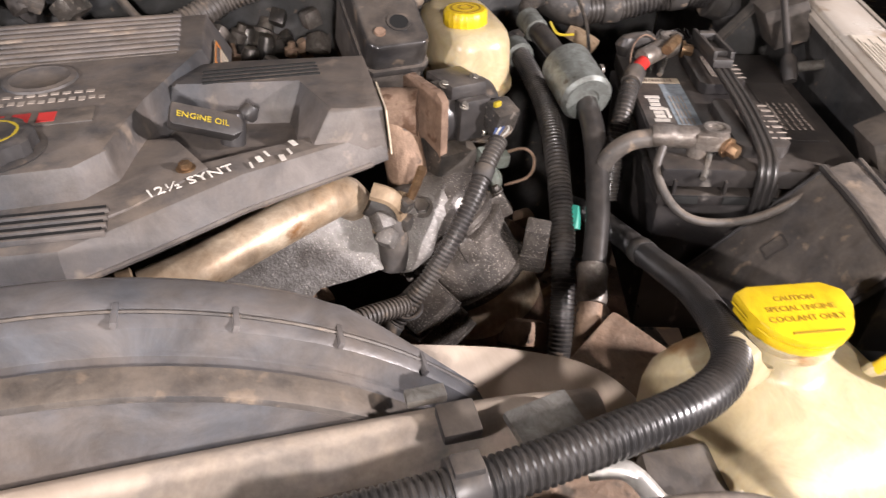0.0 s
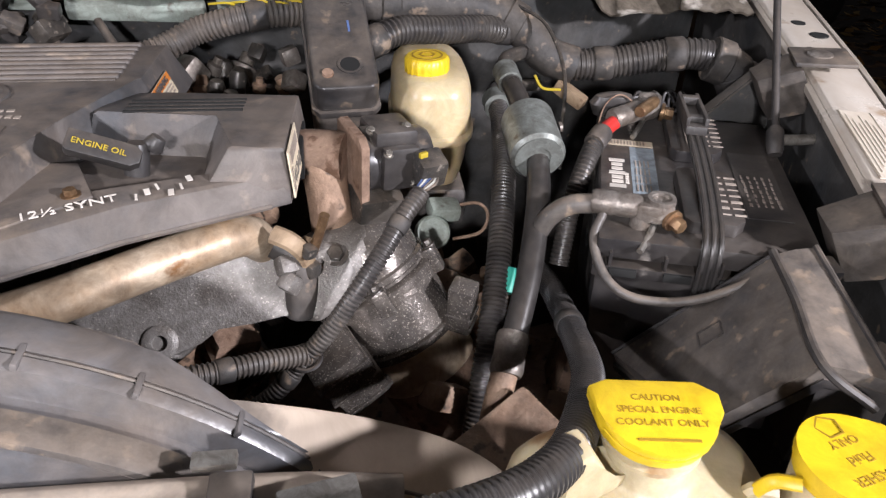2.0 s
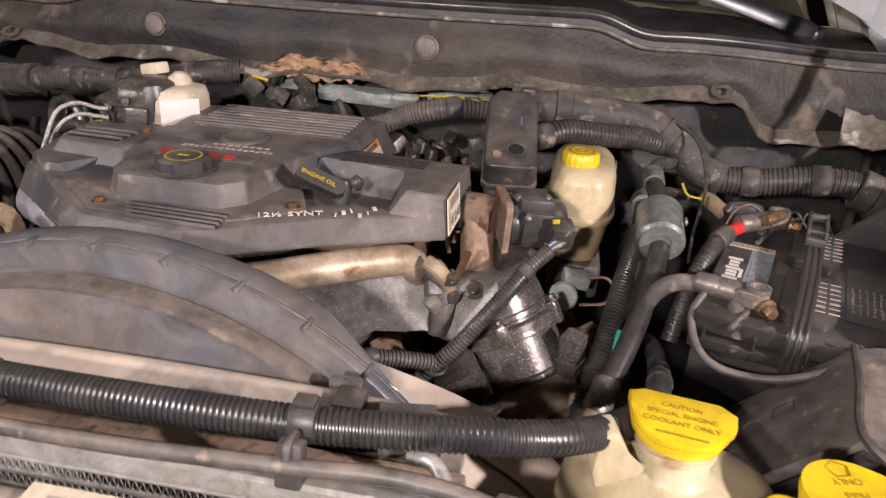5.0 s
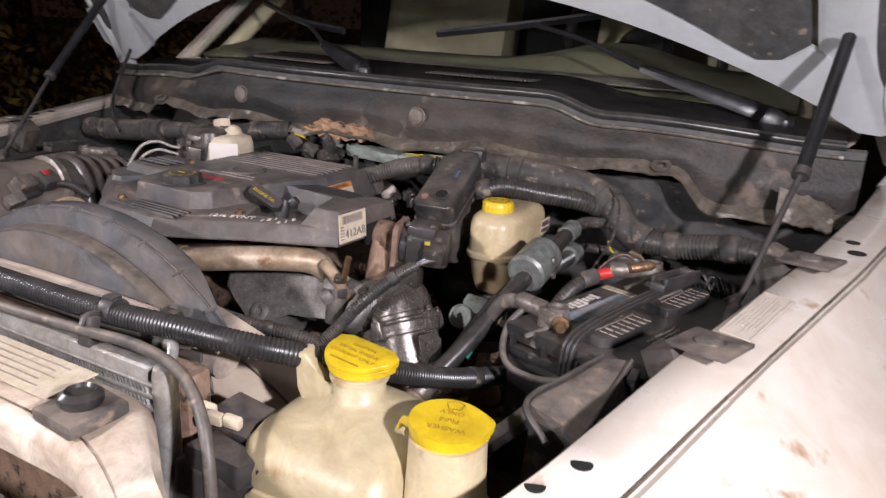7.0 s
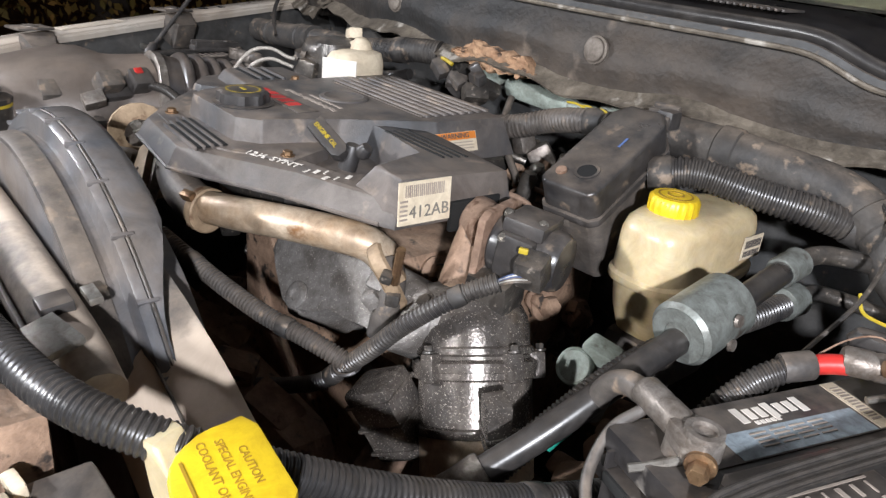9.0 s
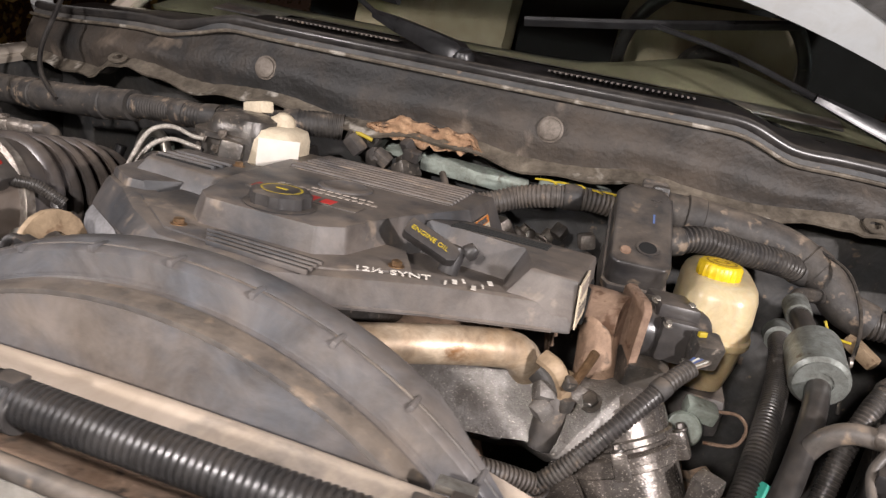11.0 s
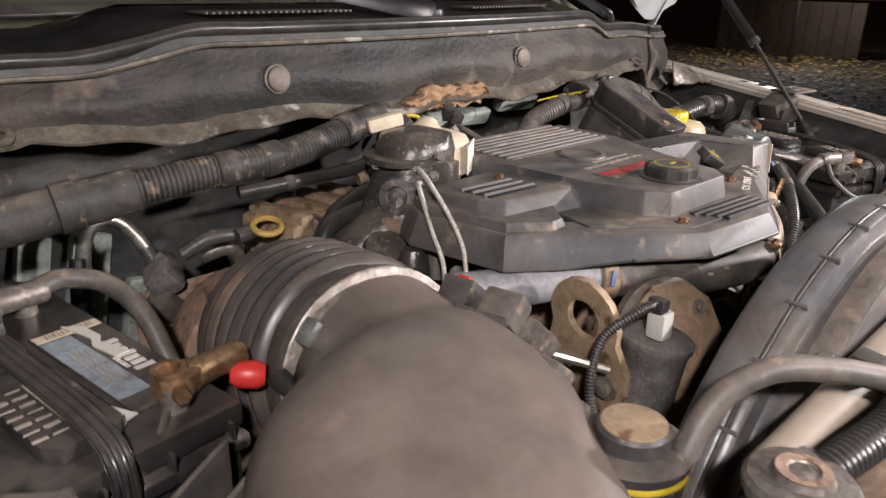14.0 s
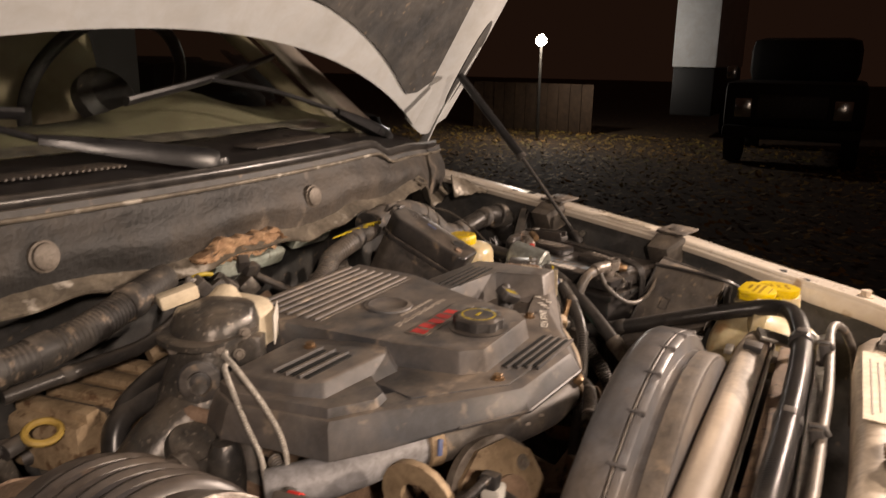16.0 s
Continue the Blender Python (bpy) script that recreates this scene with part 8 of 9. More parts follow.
def actuator():
    def part(name, bm, material, parent, label="", angle=38):
        shift = (-0.045, 0.002, 0.005) if name in ("cap", "cap_sticker", "torn_top", "cap_rim") else (0, 0, 0) if name == "sleeved_line" else (-0.022, -0.005, 0.004)
        bmesh.ops.translate(bm, vec=shift, verts=bm.verts)
        return add_part(name, bm, material, parent, label, angle)
    th = thing("turbo_actuator", (-0.115, 1.04, 1.21), "greasy cast actuator with a broken white plastic cap", "actuator")
    body = []
    for z, cx, cy, rx, ry in ((1.190, -0.150, 1.055, 0.030, 0.030), (1.205, -0.145, 1.050, 0.046, 0.040), (1.235, -0.132, 1.046, 0.050, 0.040), (1.262, -0.122, 1.046, 0.046, 0.038), (1.292, -0.118, 1.047, 0.044, 0.040), (1.308, -0.116, 1.048, 0.038, 0.036), (1.313, -0.115, 1.05, 0.018, 0.017)):
        body.append(bottle_ring(cx, cy, z, rx, ry, 0.75, 28))
    part("body", loft(body), M_CASTDARK, th, "greasy grey casting", angle=60)
    cap = part("cap", loft([bottle_ring(-0.068, 1.052, 1.250, 0.040, 0.034, 0.7, 32), bottle_ring(-0.066, 1.050, 1.258, 0.048, 0.043, 0.62, 32), bottle_ring(-0.066, 1.050, 1.288, 0.047, 0.042, 0.6, 32), bottle_ring(-0.064, 1.052, 1.299, 0.041, 0.037, 0.62, 32), bottle_ring(-0.062, 1.053, 1.303, 0.028, 0.024, 0.7, 32)]), M_PAPER, th, "cream plastic cap", angle=50)
    part("cap_sticker", box((0.050, 0.0016, 0.034), (-0.0320, 1.0130, 1.276), 0.0005, pose(0, 0, 0, 0, 0, 37)), M_WHITEINK, cap, "white sticker")
    part("torn_top", lathe([(0.024, -0.012), (0.021, -0.002), (0.014, 0.006), (0.011, 0.011), (0.005, 0.014)], (-0.056, 1.064, 1.304), (0.30, 0.1, 1), 9), M_PAPER, cap)
    part("cap_rim", lathe([(0.046, -0.004), (0.049, 0.0), (0.046, 0.004)], (-0.078, 1.052, 1.252), (0, 0, 1), 32), M_TAN, cap)
    for z, r in ((1.222, 0.050), (1.284, 0.049)):
        part("flange", loft([bottle_ring(-0.128, 1.047, z + dz, r + dr, r - 0.007 + dr, 0.8, 30) for dz, dr in ((-0.004, 0.0), (-0.003, 0.002), (0.003, 0.002), (0.004, 0.0))]), M_CASTDARK, th, angle=50)
    part("coil", lathe([(0.022, -0.012), (0.023, -0.006), (0.018, -0.003), (0.023, 0.0), (0.018, 0.004), (0.022, 0.010), (0.014, 0.014)], (-0.158, 1.030, 1.246), (-0.75, -0.6, 0.15), 26), M_BLACK, th)
    for x, y, z in ((-0.150, 1.010, 1.278), (-0.128, 1.005, 1.268), (-0.135, 1.003, 1.250), (-0.172, 1.05, 1.280), (-0.120, 1.004, 1.288)):
        part("bolt", hexbolt((x, y, z), 0.0042, 0.007, (-0.6, -0.7, 0.3)), M_DULL, th)
    part("coil_face", lathe([(0.019, 0.0), (0.020, 0.004), (0.012, 0.006), (0.010, 0.002), (0.004, 0.003)], (-0.166, 1.022, 1.248), (-0.75, -0.6, 0.15), 26), M_BLACKDIRT, th, "round black coil face")
    part("side_box", box((0.028, 0.030, 0.044), (-0.112, 1.006, 1.262), 0.005, pose(0, 0, 0, 0, 8, 30)), M_CASTDARK, th)
    part("coolant_elbow", tube([(-0.135, 1.00, 1.240), (-0.150, 0.980, 1.232), (-0.158, 0.968, 1.208), (-0.165, 0.960, 1.17)], 0.011, 12), M_BLACKDIRT, th)
    part("rust_strap", tube([(-0.185, 1.03, 1.225), (-0.175, 1.005, 1.218), (-0.155, 0.995, 1.212), (-0.13, 1.0, 1.208)], 0.007, 8, flat=0.45), M_RUST, th)
    part("lower_can", lathe([(0.024, -0.03), (0.026, -0.02), (0.026, 0.015), (0.022, 0.022), (0.010, 0.024)], (-0.190, 1.015, 1.185), (-0.3, -0.5, 0.8), 22), M_CASTDARK, th)
    part("housing", tube([(-0.145, 1.035, 1.215), (-0.180, 1.045, 1.195), (-0.215, 1.055, 1.165), (-0.23, 1.06, 1.12)], 0.034, 20), M_CASTDARK, th)
    part("elbow", tube([(-0.185, 0.995, 1.175), (-0.215, 1.005, 1.178), (-0.245, 1.005, 1.165), (-0.262, 1.00, 1.13)], 0.018, 16), M_CASTDARK, th)
    part("elbow_ring", lathe([(0.020, -0.006), (0.0215, 0.0), (0.020, 0.006)], (-0.212, 1.004, 1.178), (-1, 0.1, -0.1), 20), M_LEAD, th)
    for pts in (((-0.170, 0.998, 1.281), (-0.180, 0.990, 1.283), (-0.196, 0.972, 1.292), (-0.206, 0.945, 1.286), (-0.205, 0.915, 1.256), (-0.204, 0.897, 1.227), (-0.209, 0.885, 1.19)),
                ((-0.172, 0.997, 1.269), (-0.181, 0.989, 1.272), (-0.197, 0.972, 1.277), (-0.210, 0.950, 1.266), (-0.215, 0.928, 1.236), (-0.217, 0.912, 1.212), (-0.219, 0.905, 1.175))):
        part("sleeved_line", tube(pts, 0.0028, 10, rib=(0.0024, 0.0005)), M_BRAID, th, "braided steel line")


def small_right_parts():
    th = thing("dipstick_tube", (-0.28, 1.14, 1.10), "yellow-ringed transmission dipstick handle", "dipstick")
    part("ring", tube([(-0.285 + 0.017 * math.cos(a), 1.132 + 0.012 * math.sin(a), 1.210 + 0.006 * math.sin(a)) for a in [2 * math.pi * k / 16 for k in range(17)]], 0.0038, 8, step=0.004), M_OCHRE, th, "yellow pull ring")
    part("collar", lathe([(0.009, -0.016), (0.009, 0.006), (0.006, 0.010)], (-0.305, 1.140, 1.205), (1, 0.1, 0.1), 16), M_BLACK, th)
    part("tube", tube([(-0.31, 1.145, 1.203), (-0.345, 1.15, 1.205), (-0.375, 1.16, 1.19)], 0.0085, 12), M_BLACK, th)
    run("heater_hose", [(-0.08, 1.085, 1.205), (-0.14, 1.09, 1.214), (-0.195, 1.098, 1.214), (-0.232, 1.095, 1.198), (-0.246, 1.08, 1.15), (-0.250, 1.07, 1.08)], 0.0130, M_RUBBER, "thick black heater hose bending down", "hose", rib=None, bands=(0.15,), seg=16)
    run("heater_hose", [(-0.09, 1.105, 1.235), (-0.135, 1.105, 1.238), (-0.185, 1.105, 1.228), (-0.222, 1.10, 1.205), (-0.235, 1.085, 1.15)], 0.0105, M_RUBBER, "black heater hose bending down", "hose", rib=None, bands=(0.15,), seg=14)
    solid("pipe_sleeve", tube([(-0.150, 1.140, 1.240), (-0.13, 1.135, 1.245), (-0.105, 1.13, 1.250)], 0.010, 14), M_TAN, "tan sleeve on a heater pipe", "sleeve")
    b = tube([(-0.455, 1.25, 1.12), (-0.452, 1.245, 1.18), (-0.440, 1.245, 1.213), (-0.415, 1.245, 1.217), (-0.395, 1.24, 1.195), (-0.375, 1.225, 1.15)], 0.0085, 14)
    solid("heater_pipe", b, M_ZINC, "bare steel bent heater pipe at the firewall", "pipe")
    solid("heater_pipe", tube([(-0.475, 1.22, 1.10), (-0.470, 1.215, 1.16), (-0.465, 1.22, 1.19)], 0.0085, 14), M_WIPER, "short glossy black pipe at the firewall", "pipe")
    solid("sensor_can", lathe([(0.018, -0.03), (0.019, 0.0), (0.016, 0.018), (0.011, 0.028)], (-0.213, 0.962, 1.185), (0, 0, 1), 20), M_CASTDARK, "dark greasy sensor can beside the actuator", "sensor")
    solid("vacuum_can", lathe([(0.018, -0.012), (0.022, -0.008), (0.022, 0.010), (0.016, 0.014)], (-0.205, 0.880, 1.165), (-0.5, -0.7, 0.4), 22), M_CASTDARK, "round greasy vacuum can", "can")
    solid("corrugated_tube", tube([(-0.185, 0.925, 1.19), (-0.20, 0.90, 1.188), (-0.22, 0.88, 1.18)], 0.008, 12, rib=(0.004, 0.0012)), M_LOOMDUST, "short dusty corrugated vacuum tube", "tube")
    th = thing("lifting_eye", (-0.15, 0.775, 1.14), "rusty grey lifting bracket with a large round hole", "bracket")
    q = plane_pose((-0.168, 0.770, 1.190), (-0.10, -0.98, 0.0), (-0.12, 0.0, 0.99))
    out = [(0.040 * math.cos(radians(a)), 0.040 * math.sin(radians(a))) for a in range(-20, 201, 20)] + [(-0.046, -0.045), (-0.050, -0.09), (0.046, -0.09), (0.050, -0.040)]
    n, bm = len(out), bmesh.new()
    hole = [(0.019 * math.cos(radians(-20 + 360 * k / n)), 0.019 * math.sin(radians(-20 + 360 * k / n))) for k in range(n)]
    loops = [[bm.verts.new(q @ Vector((x, y, z))) for x, y in pts] for pts, z in ((out, 0.0), (out, 0.007), (hole, 0.007), (hole, 0.0))]
    for i in range(4):
        r0, r1 = loops[i], loops[(i + 1) % 4]
        for k in range(n):
            bm.faces.new((r0[k], r0[(k + 1) % n], r1[(k + 1) % n], r1[k]))
    part("eye", bm, M_TAN, th)
    part("bolt", hexbolt(q @ Vector((0.028, -0.060, 0.007)), 0.009, 0.008, q.to_3x3() @ Vector((0, 0, 1))), M_DULL, th)
    part("bolt", hexbolt(q @ Vector((-0.028, -0.064, 0.007)), 0.009, 0.008, q.to_3x3() @ Vector((0, 0, 1))), M_DULL, th)
    pul = thing("pump_pulley", (-0.10, 0.735, 1.12), "tan dusty round pump cover", "pulley")
    at, ax = Vector((-0.078, 0.728, 1.150)), Vector((-0.3, -0.9, 0.35)).normalized()
    part("disc", lathe([(0.058, -0.01), (0.060, 0.0), (0.052, 0.005), (0.030, 0.006)], at, ax, 10), M_TAN, pul)
    part("rim", lathe([(0.060, -0.022), (0.063, -0.020), (0.063, -0.010), (0.058, -0.008)], at, ax, 36), M_DULL, pul)
    part("hub", lathe([(0.026, 0.004), (0.026, 0.010), (0.021, 0.013), (0.008, 0.014)], at, ax, 28), M_BLOCK, pul, "grimy brown hub")
    turn = ax.to_track_quat("Z", "Y").to_matrix()
    for k in range(4):
        a = radians(45 + 90 * k)
        part("bolt", hexbolt(at + turn @ Vector((0.041 * math.cos(a), 0.041 * math.sin(a), 0.005)), 0.0055, 0.006, ax), M_DULL, pul)
    th = thing("thermostat_housing", (-0.145, 0.718, 1.12), "greasy grey thermostat housing with a white sensor", "housing")
    part("can", lathe([(0.030, -0.06), (0.031, 0.0), (0.034, 0.004), (0.034, 0.010), (0.020, 0.016)], (-0.128, 0.722, 1.165), (0.1, -0.1, 1), 26), M_CAST, th)
    part("sensor", box((0.018, 0.018, 0.026), (-0.143, 0.712, 1.196), 0.004), M_WHITEWIRE, th, "pale sensor body")
    part("sensor_plug", box((0.014, 0.016, 0.014), (-0.146, 0.714, 1.214), 0.003, pose(0, 0, 0, 0, 12, 0)), M_BLACK, th, "black plug")
    part("lead", tube([(-0.150, 0.714, 1.218), (-0.170, 0.72, 1.212), (-0.195, 0.735, 1.19), (-0.215, 0.73, 1.15), (-0.215, 0.715, 1.11)], 0.0045, 10, rib=(0.003, 0.0007)), M_BLACK, th)
    th = thing("belt_bracket", (-0.22, 0.80, 1.12), "grimy grey bracket with bolts beside the duct", "bracket")
    part("plate", prism([(-0.03, -0.04), (0.03, -0.035), (0.025, 0.03), (-0.01, 0.045)], 0, 0.010, 0.003, pose(-0.225, 0.805, 1.165, 35, 10, 30)), M_LEAD, th)
    part("bolt", hexbolt((-0.225, 0.79, 1.18), 0.008, 0.014, (-0.2, -0.6, 0.7)), M_ZINC, th)
    part("link", tube([(-0.255, 0.765, 1.19), (-0.225, 0.745, 1.178), (-0.19, 0.73, 1.16)], 0.004, 8), M_ZINC, th)


def harness_passenger():
    run("wiring_harness", [(-0.075, 1.195, 1.303), (-0.12, 1.178, 1.300), (-0.165, 1.168, 1.292), (-0.225, 1.158, 1.283), (-0.285, 1.156, 1.278), (-0.35, 1.165, 1.274), (-0.42, 1.178, 1.266)], 0.0185, M_TAPE, "dusty corrugated wiring harness along the cowl", "harness", rib=(0.0054, 0.0011), bands=(0.22, 0.71), seg=18)
    run("wiring_harness", [(-0.41, 1.176, 1.267), (-0.50, 1.19, 1.255), (-0.60, 1.20, 1.245), (-0.72, 1.22, 1.235)], 0.024, M_TAPE, "taped black wiring harness along the cowl", "harness", rib=None, bands=(0.22, 0.71), seg=18)
    solid("harness_band", lathe([(0.0195, -0.012), (0.020, 0.0), (0.0195, 0.012)], (-0.262, 1.157, 1.280), (1, 0.05, 0.1), 20), M_TAPE, "taped band on the harness", "band")
    run("wiring_harness", [(0.335, 1.175, 1.283), (0.29, 1.160, 1.288), (0.245, 1.150, 1.284), (0.20, 1.150, 1.272), (0.165, 1.135, 1.258), (0.12, 1.125, 1.246), (0.06, 1.14, 1.236), (0.0, 1.16, 1.235)], 0.0155, M_LOOMDUST, "corrugated wiring harness behind the engine cover", "harness", rib=(0.0056, 0.0016), bands=(0.22, 0.71), seg=16)
    th = thing("split_harness", (0.27, 1.155, 1.29), "yellow wires showing through a split harness", "wires")
    for k in range(6):
        part("wire", tube([(0.215 + 0.02 * k, 1.158 + 0.003 * k, 1.299), (0.235 + 0.02 * k, 1.152, 1.302 + 0.001 * (k % 3)), (0.243 + 0.02 * k, 1.158, 1.298)], 0.0014, 6), M_YELLOWINK, th)
    th = thing("plug_cluster", (0, 1.18, 1.25), "cluster of dark plugs at the firewall", "connectors")
    for k in range(14):
        s = 0.012 + 0.012 * rnd.random()
        part("plug", box((s * 1.5, s, s), (-0.065 + 0.11 * rnd.random(), 1.165 + 0.05 * rnd.random(), 1.255 + 0.045 * rnd.random()), s * 0.2, pose(0, 0, 0, 60 * rnd.random(), 60 * rnd.random(), 90 * rnd.random())), (M_BLACKDIRT, M_CASTDARK, M_GREYBLACK)[k % 3], th)
    solid("yellow_wire", tube([(-0.055, 1.178, 1.298), (-0.04, 1.170, 1.303), (-0.02, 1.172, 1.298)], 0.0028, 8), M_YELLOWINK, "yellow wire bunch at the firewall", "wires")
    solid("white_connector", box((0.042, 0.020, 0.016), (-0.150, 1.085, 1.320), 0.004, pose(0, 0, 0, 0, -12, -25)), M_PAPER, "cream plastic plug with a red tab", "connector")
    th = thing("rear_casting", (0.16, 1.17, 1.17), "dark greasy castings and fittings behind the engine", "castings")
    for k in range(34):
        s = 0.012 + 0.022 * rnd.random()
        part("lump", lathe([(s * 0.5, -s * 0.6), (s * 0.55, 0), (s * 0.3, s * 0.1), (s * 0.28, s * 0.5)], (0.02 + 0.28 * rnd.random(), 1.13 + 0.09 * rnd.random(), 1.17 + 0.06 * rnd.random()), (rnd.random() - 0.5, rnd.random() - 0.5, 0.6), 10) if k % 2 else box((s, s, s), (0.02 + 0.28 * rnd.random(), 1.13 + 0.09 * rnd.random(), 1.17 + 0.06 * rnd.random()), s * 0.22, pose(0, 0, 0, 90 * rnd.random(), 90 * rnd.random(), 90 * rnd.random())), (M_CASTDARK, M_BLOCK, M_LEAD)[k % 3], th)
    for k in range(2):
        solid("thin_hose", tube([(0.02 + 0.06 * k, 1.20, 1.27), (0.05 + 0.06 * k, 1.16, 1.245), (0.10 + 0.05 * k, 1.13, 1.225), (0.14 + 0.05 * k, 1.12, 1.19)], 0.005, 10), M_LOOMDUST, "thin dusty hose behind the engine", "hose")
    run("wiring_loom", [(-0.30, 1.165, 1.245), (-0.22, 1.15, 1.25), (-0.15, 1.14, 1.255), (-0.09, 1.15, 1.27)], 0.008, M_RUBBER, "black cable under the harness", "cable", rib=None, bands=(0.3, 0.8), seg=12)


def cables_passenger():
    th = thing("positive_cable", (-0.46, 0.87, 1.15), "positive battery cable with a red boot", "cable")
    part("red_boot", lathe([(0.007, -0.016), (0.0105, -0.010), (0.0110, 0.004), (0.008, 0.010)], (-0.452, 0.872, 1.196), (0.8, -0.5, -0.1), 18), M_RED, th, "red rubber boot")
    part("cable", tube([(-0.44, 0.858, 1.198), (-0.425, 0.845, 1.17), (-0.42, 0.84, 1.12)], 0.009, 12), M_RUBBER, th)
    terminal(th, (-0.480, 0.885, 1.208), (-0.95, -0.1, 0.0), M_BRASS, (-0.2, -0.9, 0.1))
    th = thing("negative_cable", (-0.50, 1.09, 1.15), "black negative cable curving off the battery", "cable")
    part("cable", tube([(-0.535, 1.105, 1.212), (-0.510, 1.112, 1.214), (-0.478, 1.095, 1.206), (-0.462, 1.055, 1.185), (-0.455, 1.02, 1.14)], 0.0095, 14), M_LOOMDUST, th)
    terminal(th, (-0.555, 1.103, 1.210), (-0.95, -0.12, 0.0), M_LEAD, (-0.2, 0.9, 0.1))
    th = thing("mount_stud", (-0.63, 0.66, 1.03), "tan washer stack on a mounting stud", "stud")
    part("nut", hexbolt((-0.63, 0.66, 1.20), 0.012, 0.03), M_LEAD, th)
    part("washer", lathe([(0.03, -0.02), (0.03, 0.0), (0.024, 0.006)], (-0.63, 0.66, 1.195), seg=20), M_TAN, th)
    part("shaft", lathe([(0.012, -0.16), (0.012, -0.02)], (-0.625, 0.655, 1.195), (0.1, 0.2, 1), 14), M_TAN, th)
    solid("thin_cable", tube([(-0.66, 1.30, 1.42), (-0.64, 1.26, 1.38), (-0.63, 1.22, 1.32), (-0.60, 1.19, 1.28), (-0.55, 1.17, 1.25)], 0.004, 8), M_RUBBER, "thin black cable hanging from the hood hinge", "cable")


air_cleaner()
turbo_side()
actuator()
small_right_parts()
harness_passenger()
battery(-0.585, 0.985, 8, True, 1.190)
cables_passenger()


# ---- far surroundings in the dark ----
def parked_truck():
    th = thing("parked_truck", (13.0, 1.3, 0), "dark pickup truck parked in the night with faint headlamps", "truck")
    part("body", box((3.5, 2.0, 0.75), (13.6, 1.3, 0.95), 0.12), M_CARBLACK, th)
    part("cab", box((1.9, 1.7, 0.75), (14.2, 1.3, 1.65), 0.2), M_CARBLACK, th)
    part("bumper", box((0.16, 1.95, 0.2), (11.8, 1.3, 0.55), 0.05), M_CARBLACK, th)
    part("grille", box((0.06, 1.0, 0.35), (11.84, 1.3, 0.95), 0.02), M_BLACK, th)
    for y in (0.60, 2.00):
        part("headlight", box((0.08, 0.26, 0.30), (11.85, y, 0.92), 0.03), M_CHROME, th, "dull chrome headlight")
    for y in (0.45, 2.15):
        for x in (12.4, 14.9):
            part("wheel", lathe([(0.38, -0.12), (0.40, -0.06), (0.40, 0.06), (0.38, 0.12)], (x, y, 0.40), (0, 1, 0), 28), M_TYRE, th)
    part("door_mirror", box((0.10, 0.16, 0.22), (13.1, 2.40, 1.45), 0.03), M_CHROME, th)
    th = thing("box_trailer", (16.5, 3.4, 0), "white box trailer behind the dark truck", "trailer")
    part("shell", box((4.0, 0.9, 1.7), (17.6, 3.52, 2.35), 0.05), M_TRAILER, th)
    # black box paints the way the lit shell fades to dark lower down
    part("lower_body", box((3.9, 0.86, 1.0), (17.6, 3.52, 1.0), 0.05), M_CARBLACK, th)
    part("wheel", lathe([(0.34, -0.1), (0.36, 0.1)], (17.6, 3.05, 0.36), (0, 1, 0), 24), M_TYRE, th)


def parked_car():
    th = thing("parked_car", (3.95, 6.0, 0), "dark parked car with a silver alloy wheel", "car")
    part("body", box((1.9, 4.4, 0.6), (4.52, 6.7, 0.78), 0.18), M_CARBLACK, th)
    part("cabin", box((1.6, 2.3, 0.55), (4.52, 6.9, 1.30), 0.22), M_CARBLACK, th)
    part("sill_trim", box((0.03, 3.6, 0.10), (3.57, 6.7, 0.62), 0.02), M_CHROME, th)
    for y in (5.32, 8.02):
        w = part("wheel", lathe([(0.30, -0.11), (0.345, -0.09), (0.35, 0.09), (0.30, 0.11)], (3.62, y, 0.345), (-1, 0, 0), 36), M_TYRE, th)
        part("rim", lathe([(0.22, -0.02), (0.23, 0.0), (0.21, 0.01), (0.06, 0.0), (0.05, 0.03)], (3.53, y, 0.345), (-1, 0, 0), 30), M_ALUPALE, w, "silver alloy rim")
        for k in range(6):
            a = radians(60 * k)
            part("spoke", box((0.02, 0.05, 0.17), (3.515, y + 0.12 * math.sin(a), 0.345 + 0.12 * math.cos(a)), 0.01, pose(0, 0, 0, -60 * k)), M_ALUPALE, w)


def yard_lamp():
    th = thing("yard_lamp", (13.5, 6.11, 0), "bright white yard lamp on a thin post", "street lamp")
    part("post", lathe([(0.035, 0), (0.03, 1.88)], (13.5, 6.11, 0)), M_CASTDARK, th)
    part("globe", lathe([(0.04, -0.11), (0.11, -0.04), (0.11, 0.04), (0.04, 0.11)], (13.5, 6.11, 1.99)), M_GLOW, th, "glowing white globe")
    lamp("yard_lamp_light", (13.3, 5.95, 2.05), 190, 0.12, (0.85, 0.92, 1.0))
    fe = thing("board_fence", (15.2, 7.0, 0), "brown board fence in the dark", "fence")
    for k in range(11):
        part("board", box((0.04, 0.26, 1.1), (15.4 + 0.02 * k, 5.7 + 0.28 * k, 0.55), 0.01, pose(0, 0, 0, 0, 0, 4)), M_FENCE, fe)


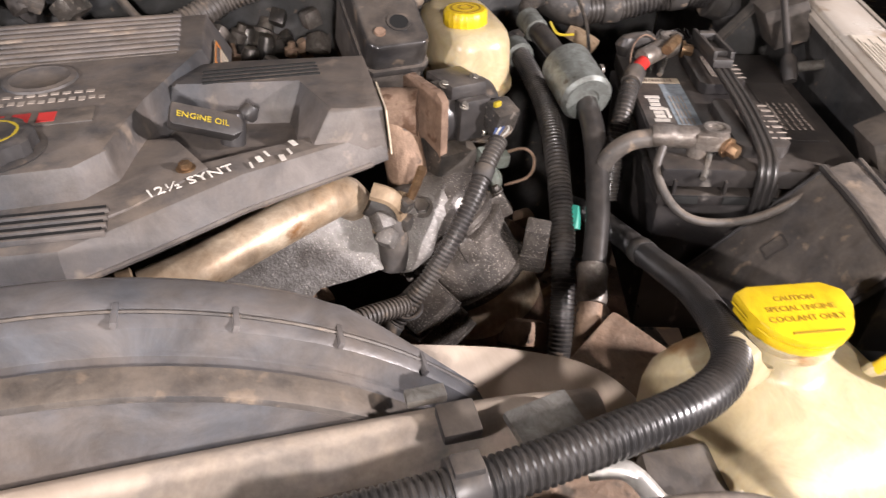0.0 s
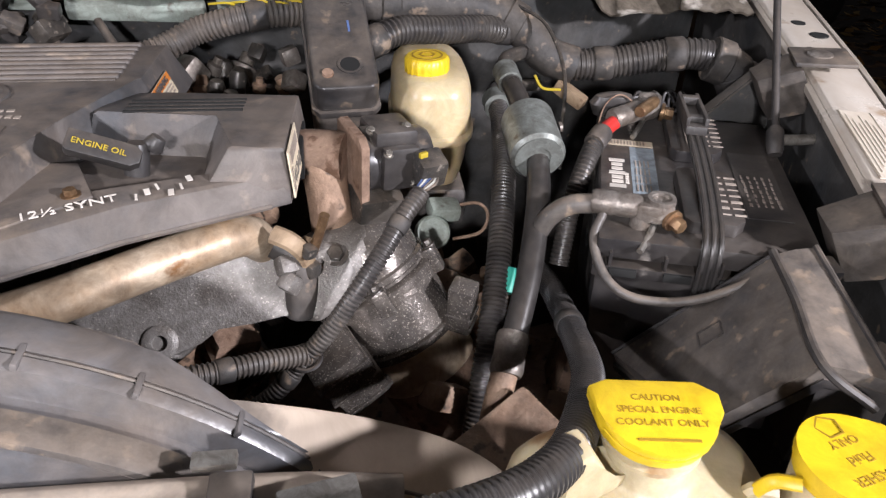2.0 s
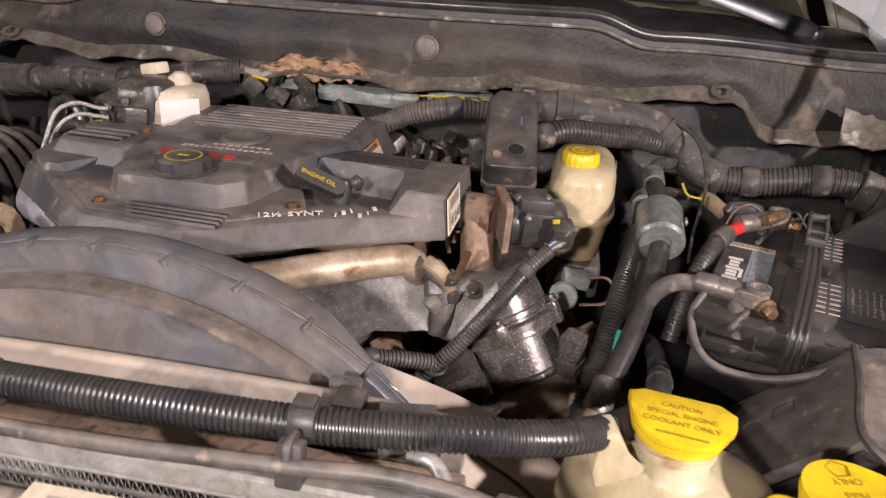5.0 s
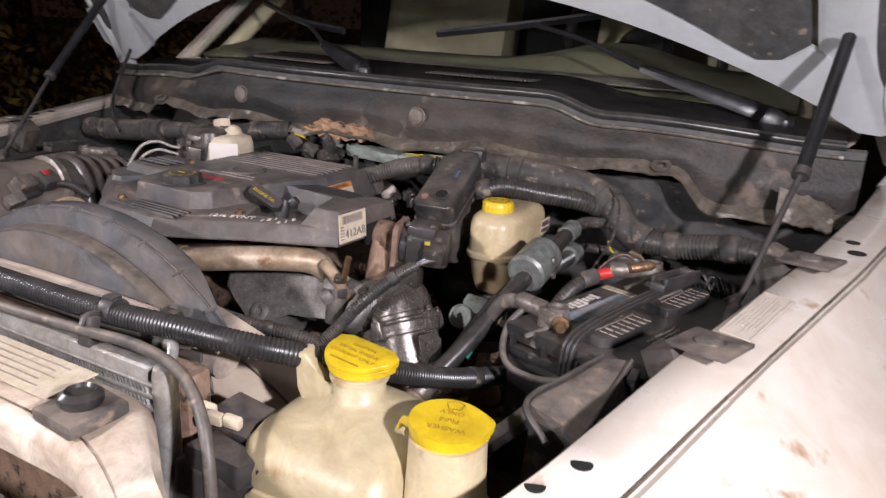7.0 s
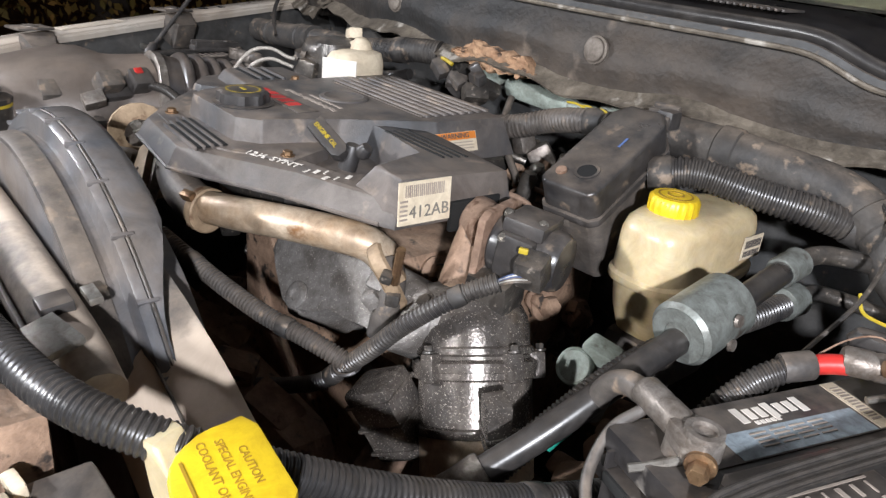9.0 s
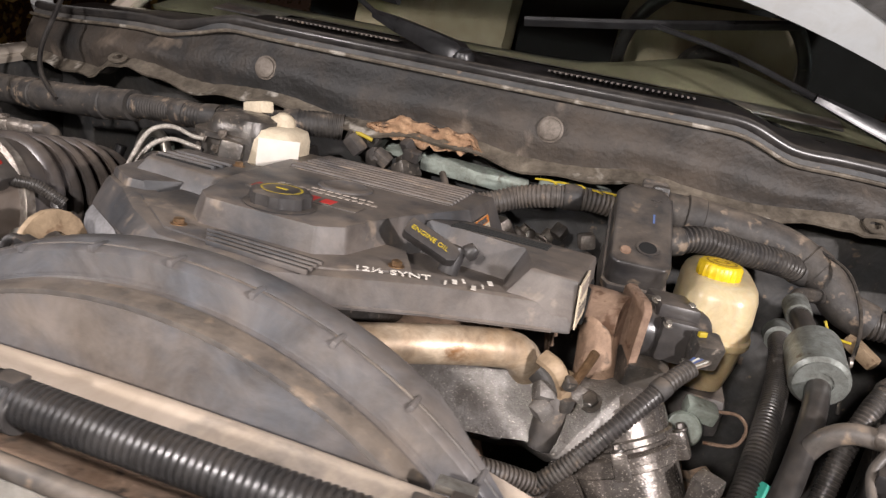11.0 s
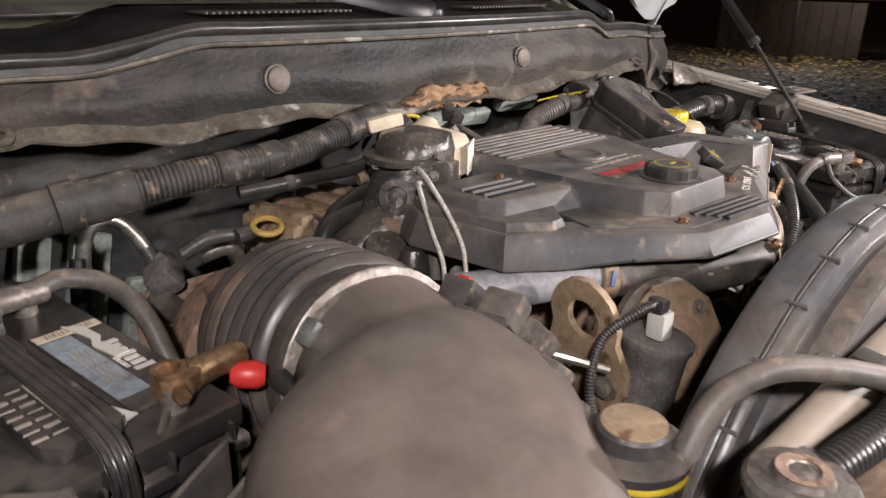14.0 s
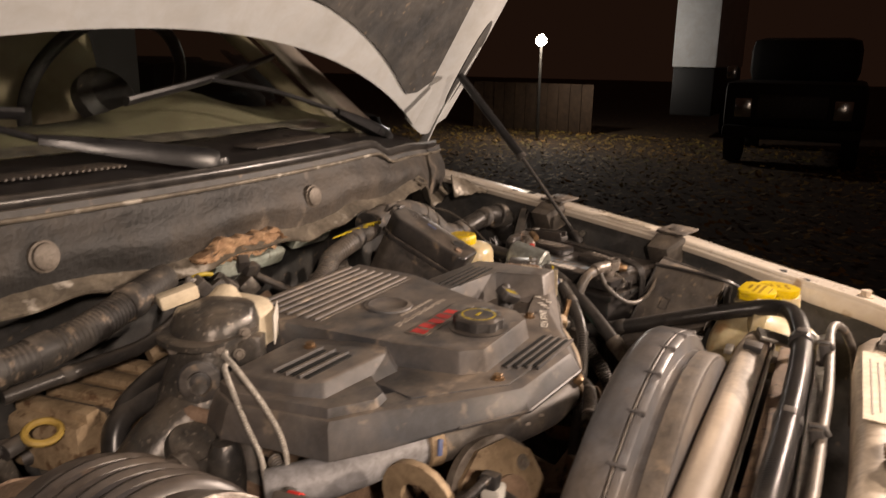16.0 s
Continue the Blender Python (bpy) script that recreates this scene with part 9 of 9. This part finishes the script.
def tree(x, y, h, r):
    th = thing("tree", (x, y, 0), "dark autumn tree trunk with thin brown leaves", "tree", "trees")
    lean = 0.3 * (rnd.random() - 0.5)
    top = Vector((x + lean * 2, y + lean, h))
    part("trunk", tube([(x, y, -0.1), (x + 0.3 * lean, y, h * 0.3), (x + lean, y + 0.3 * lean, h * 0.65), top], r, 10, taper=0.35, step=0.25), M_BARK, th)
    b = bmesh.new()
    for k in range(5):
        a, z = rnd.random() * 6.28, h * (0.3 + 0.12 * k)
        b = tube([(x + lean * z / h, y, z), (x + 0.6 * math.cos(a), y + 0.6 * math.sin(a), z + 0.4), (x + 1.3 * math.cos(a), y + 1.3 * math.sin(a), z + 0.7)], 0.04, 6, bm=b, taper=0.3, step=0.2)
    part("limbs", b, M_BARK, th)
    b = bmesh.new()
    for k in range(2600):
        a, d, z = rnd.random() * 6.28, 1.7 * rnd.random() ** 0.6, 0.5 + (h - 0.5) * rnd.random()
        c = Vector((x + d * math.cos(a), y + d * math.sin(a), z))
        s = 0.022 + 0.030 * rnd.random()
        q = pose(*c, 360 * rnd.random(), 360 * rnd.random(), 360 * rnd.random())
        b.faces.new([b.verts.new(q @ Vector(p)) for p in ((-s, 0, 0), (-0.2 * s, -0.5 * s, 0.1 * s), (s, 0, 0), (-0.2 * s, 0.5 * s, 0.1 * s))])
    part("crown", b, M_LEAF, th, "loose autumn leaves")


parked_truck()
parked_car()
yard_lamp()
for x, y, h, r in ((-4.6, 1.0, 4.5, 0.10), (-5.0, 2.2, 5.0, 0.15), (-5.4, 3.4, 4.8, 0.08), (-5.0, 4.6, 4.2, 0.07), (-6.0, 0.2, 5.0, 0.16), (-5.6, 5.6, 4.6, 0.10), (-6.6, 2.6, 5.5, 0.12), (-4.6, 6.8, 4.2, 0.10), (-7, 5.0, 5.5, 0.14)):
    tree(x, y, h, r)
post = thing("marker_post", (-4.2, 1.0, 0), "thin red-brown steel post among the trees", "post")
part("shaft", lathe([(0.035, 0), (0.035, 2.6), (0.02, 2.62)], (-4.2, 1.0, 0)), M_RUST, post)
b = bmesh.new()
for k in range(9000):
    x, y = 1.4 + 14 * rnd.random(), -3 + 13 * rnd.random()
    s = 0.03 + 0.035 * rnd.random()
    q = pose(x, y, 0.035 + 0.02 * rnd.random(), 40 * rnd.random() - 20, 40 * rnd.random() - 20, 360 * rnd.random())
    b.faces.new([b.verts.new(q @ Vector(p)) for p in ((-s, 0, 0), (-0.2 * s, -0.55 * s, 0), (s, 0, 0.2 * s), (-0.2 * s, 0.55 * s, 0))])
solid("fallen_leaves", b, M_LEAF, "scattered fallen autumn leaves on the dirt", "leaves", kind="stuff")
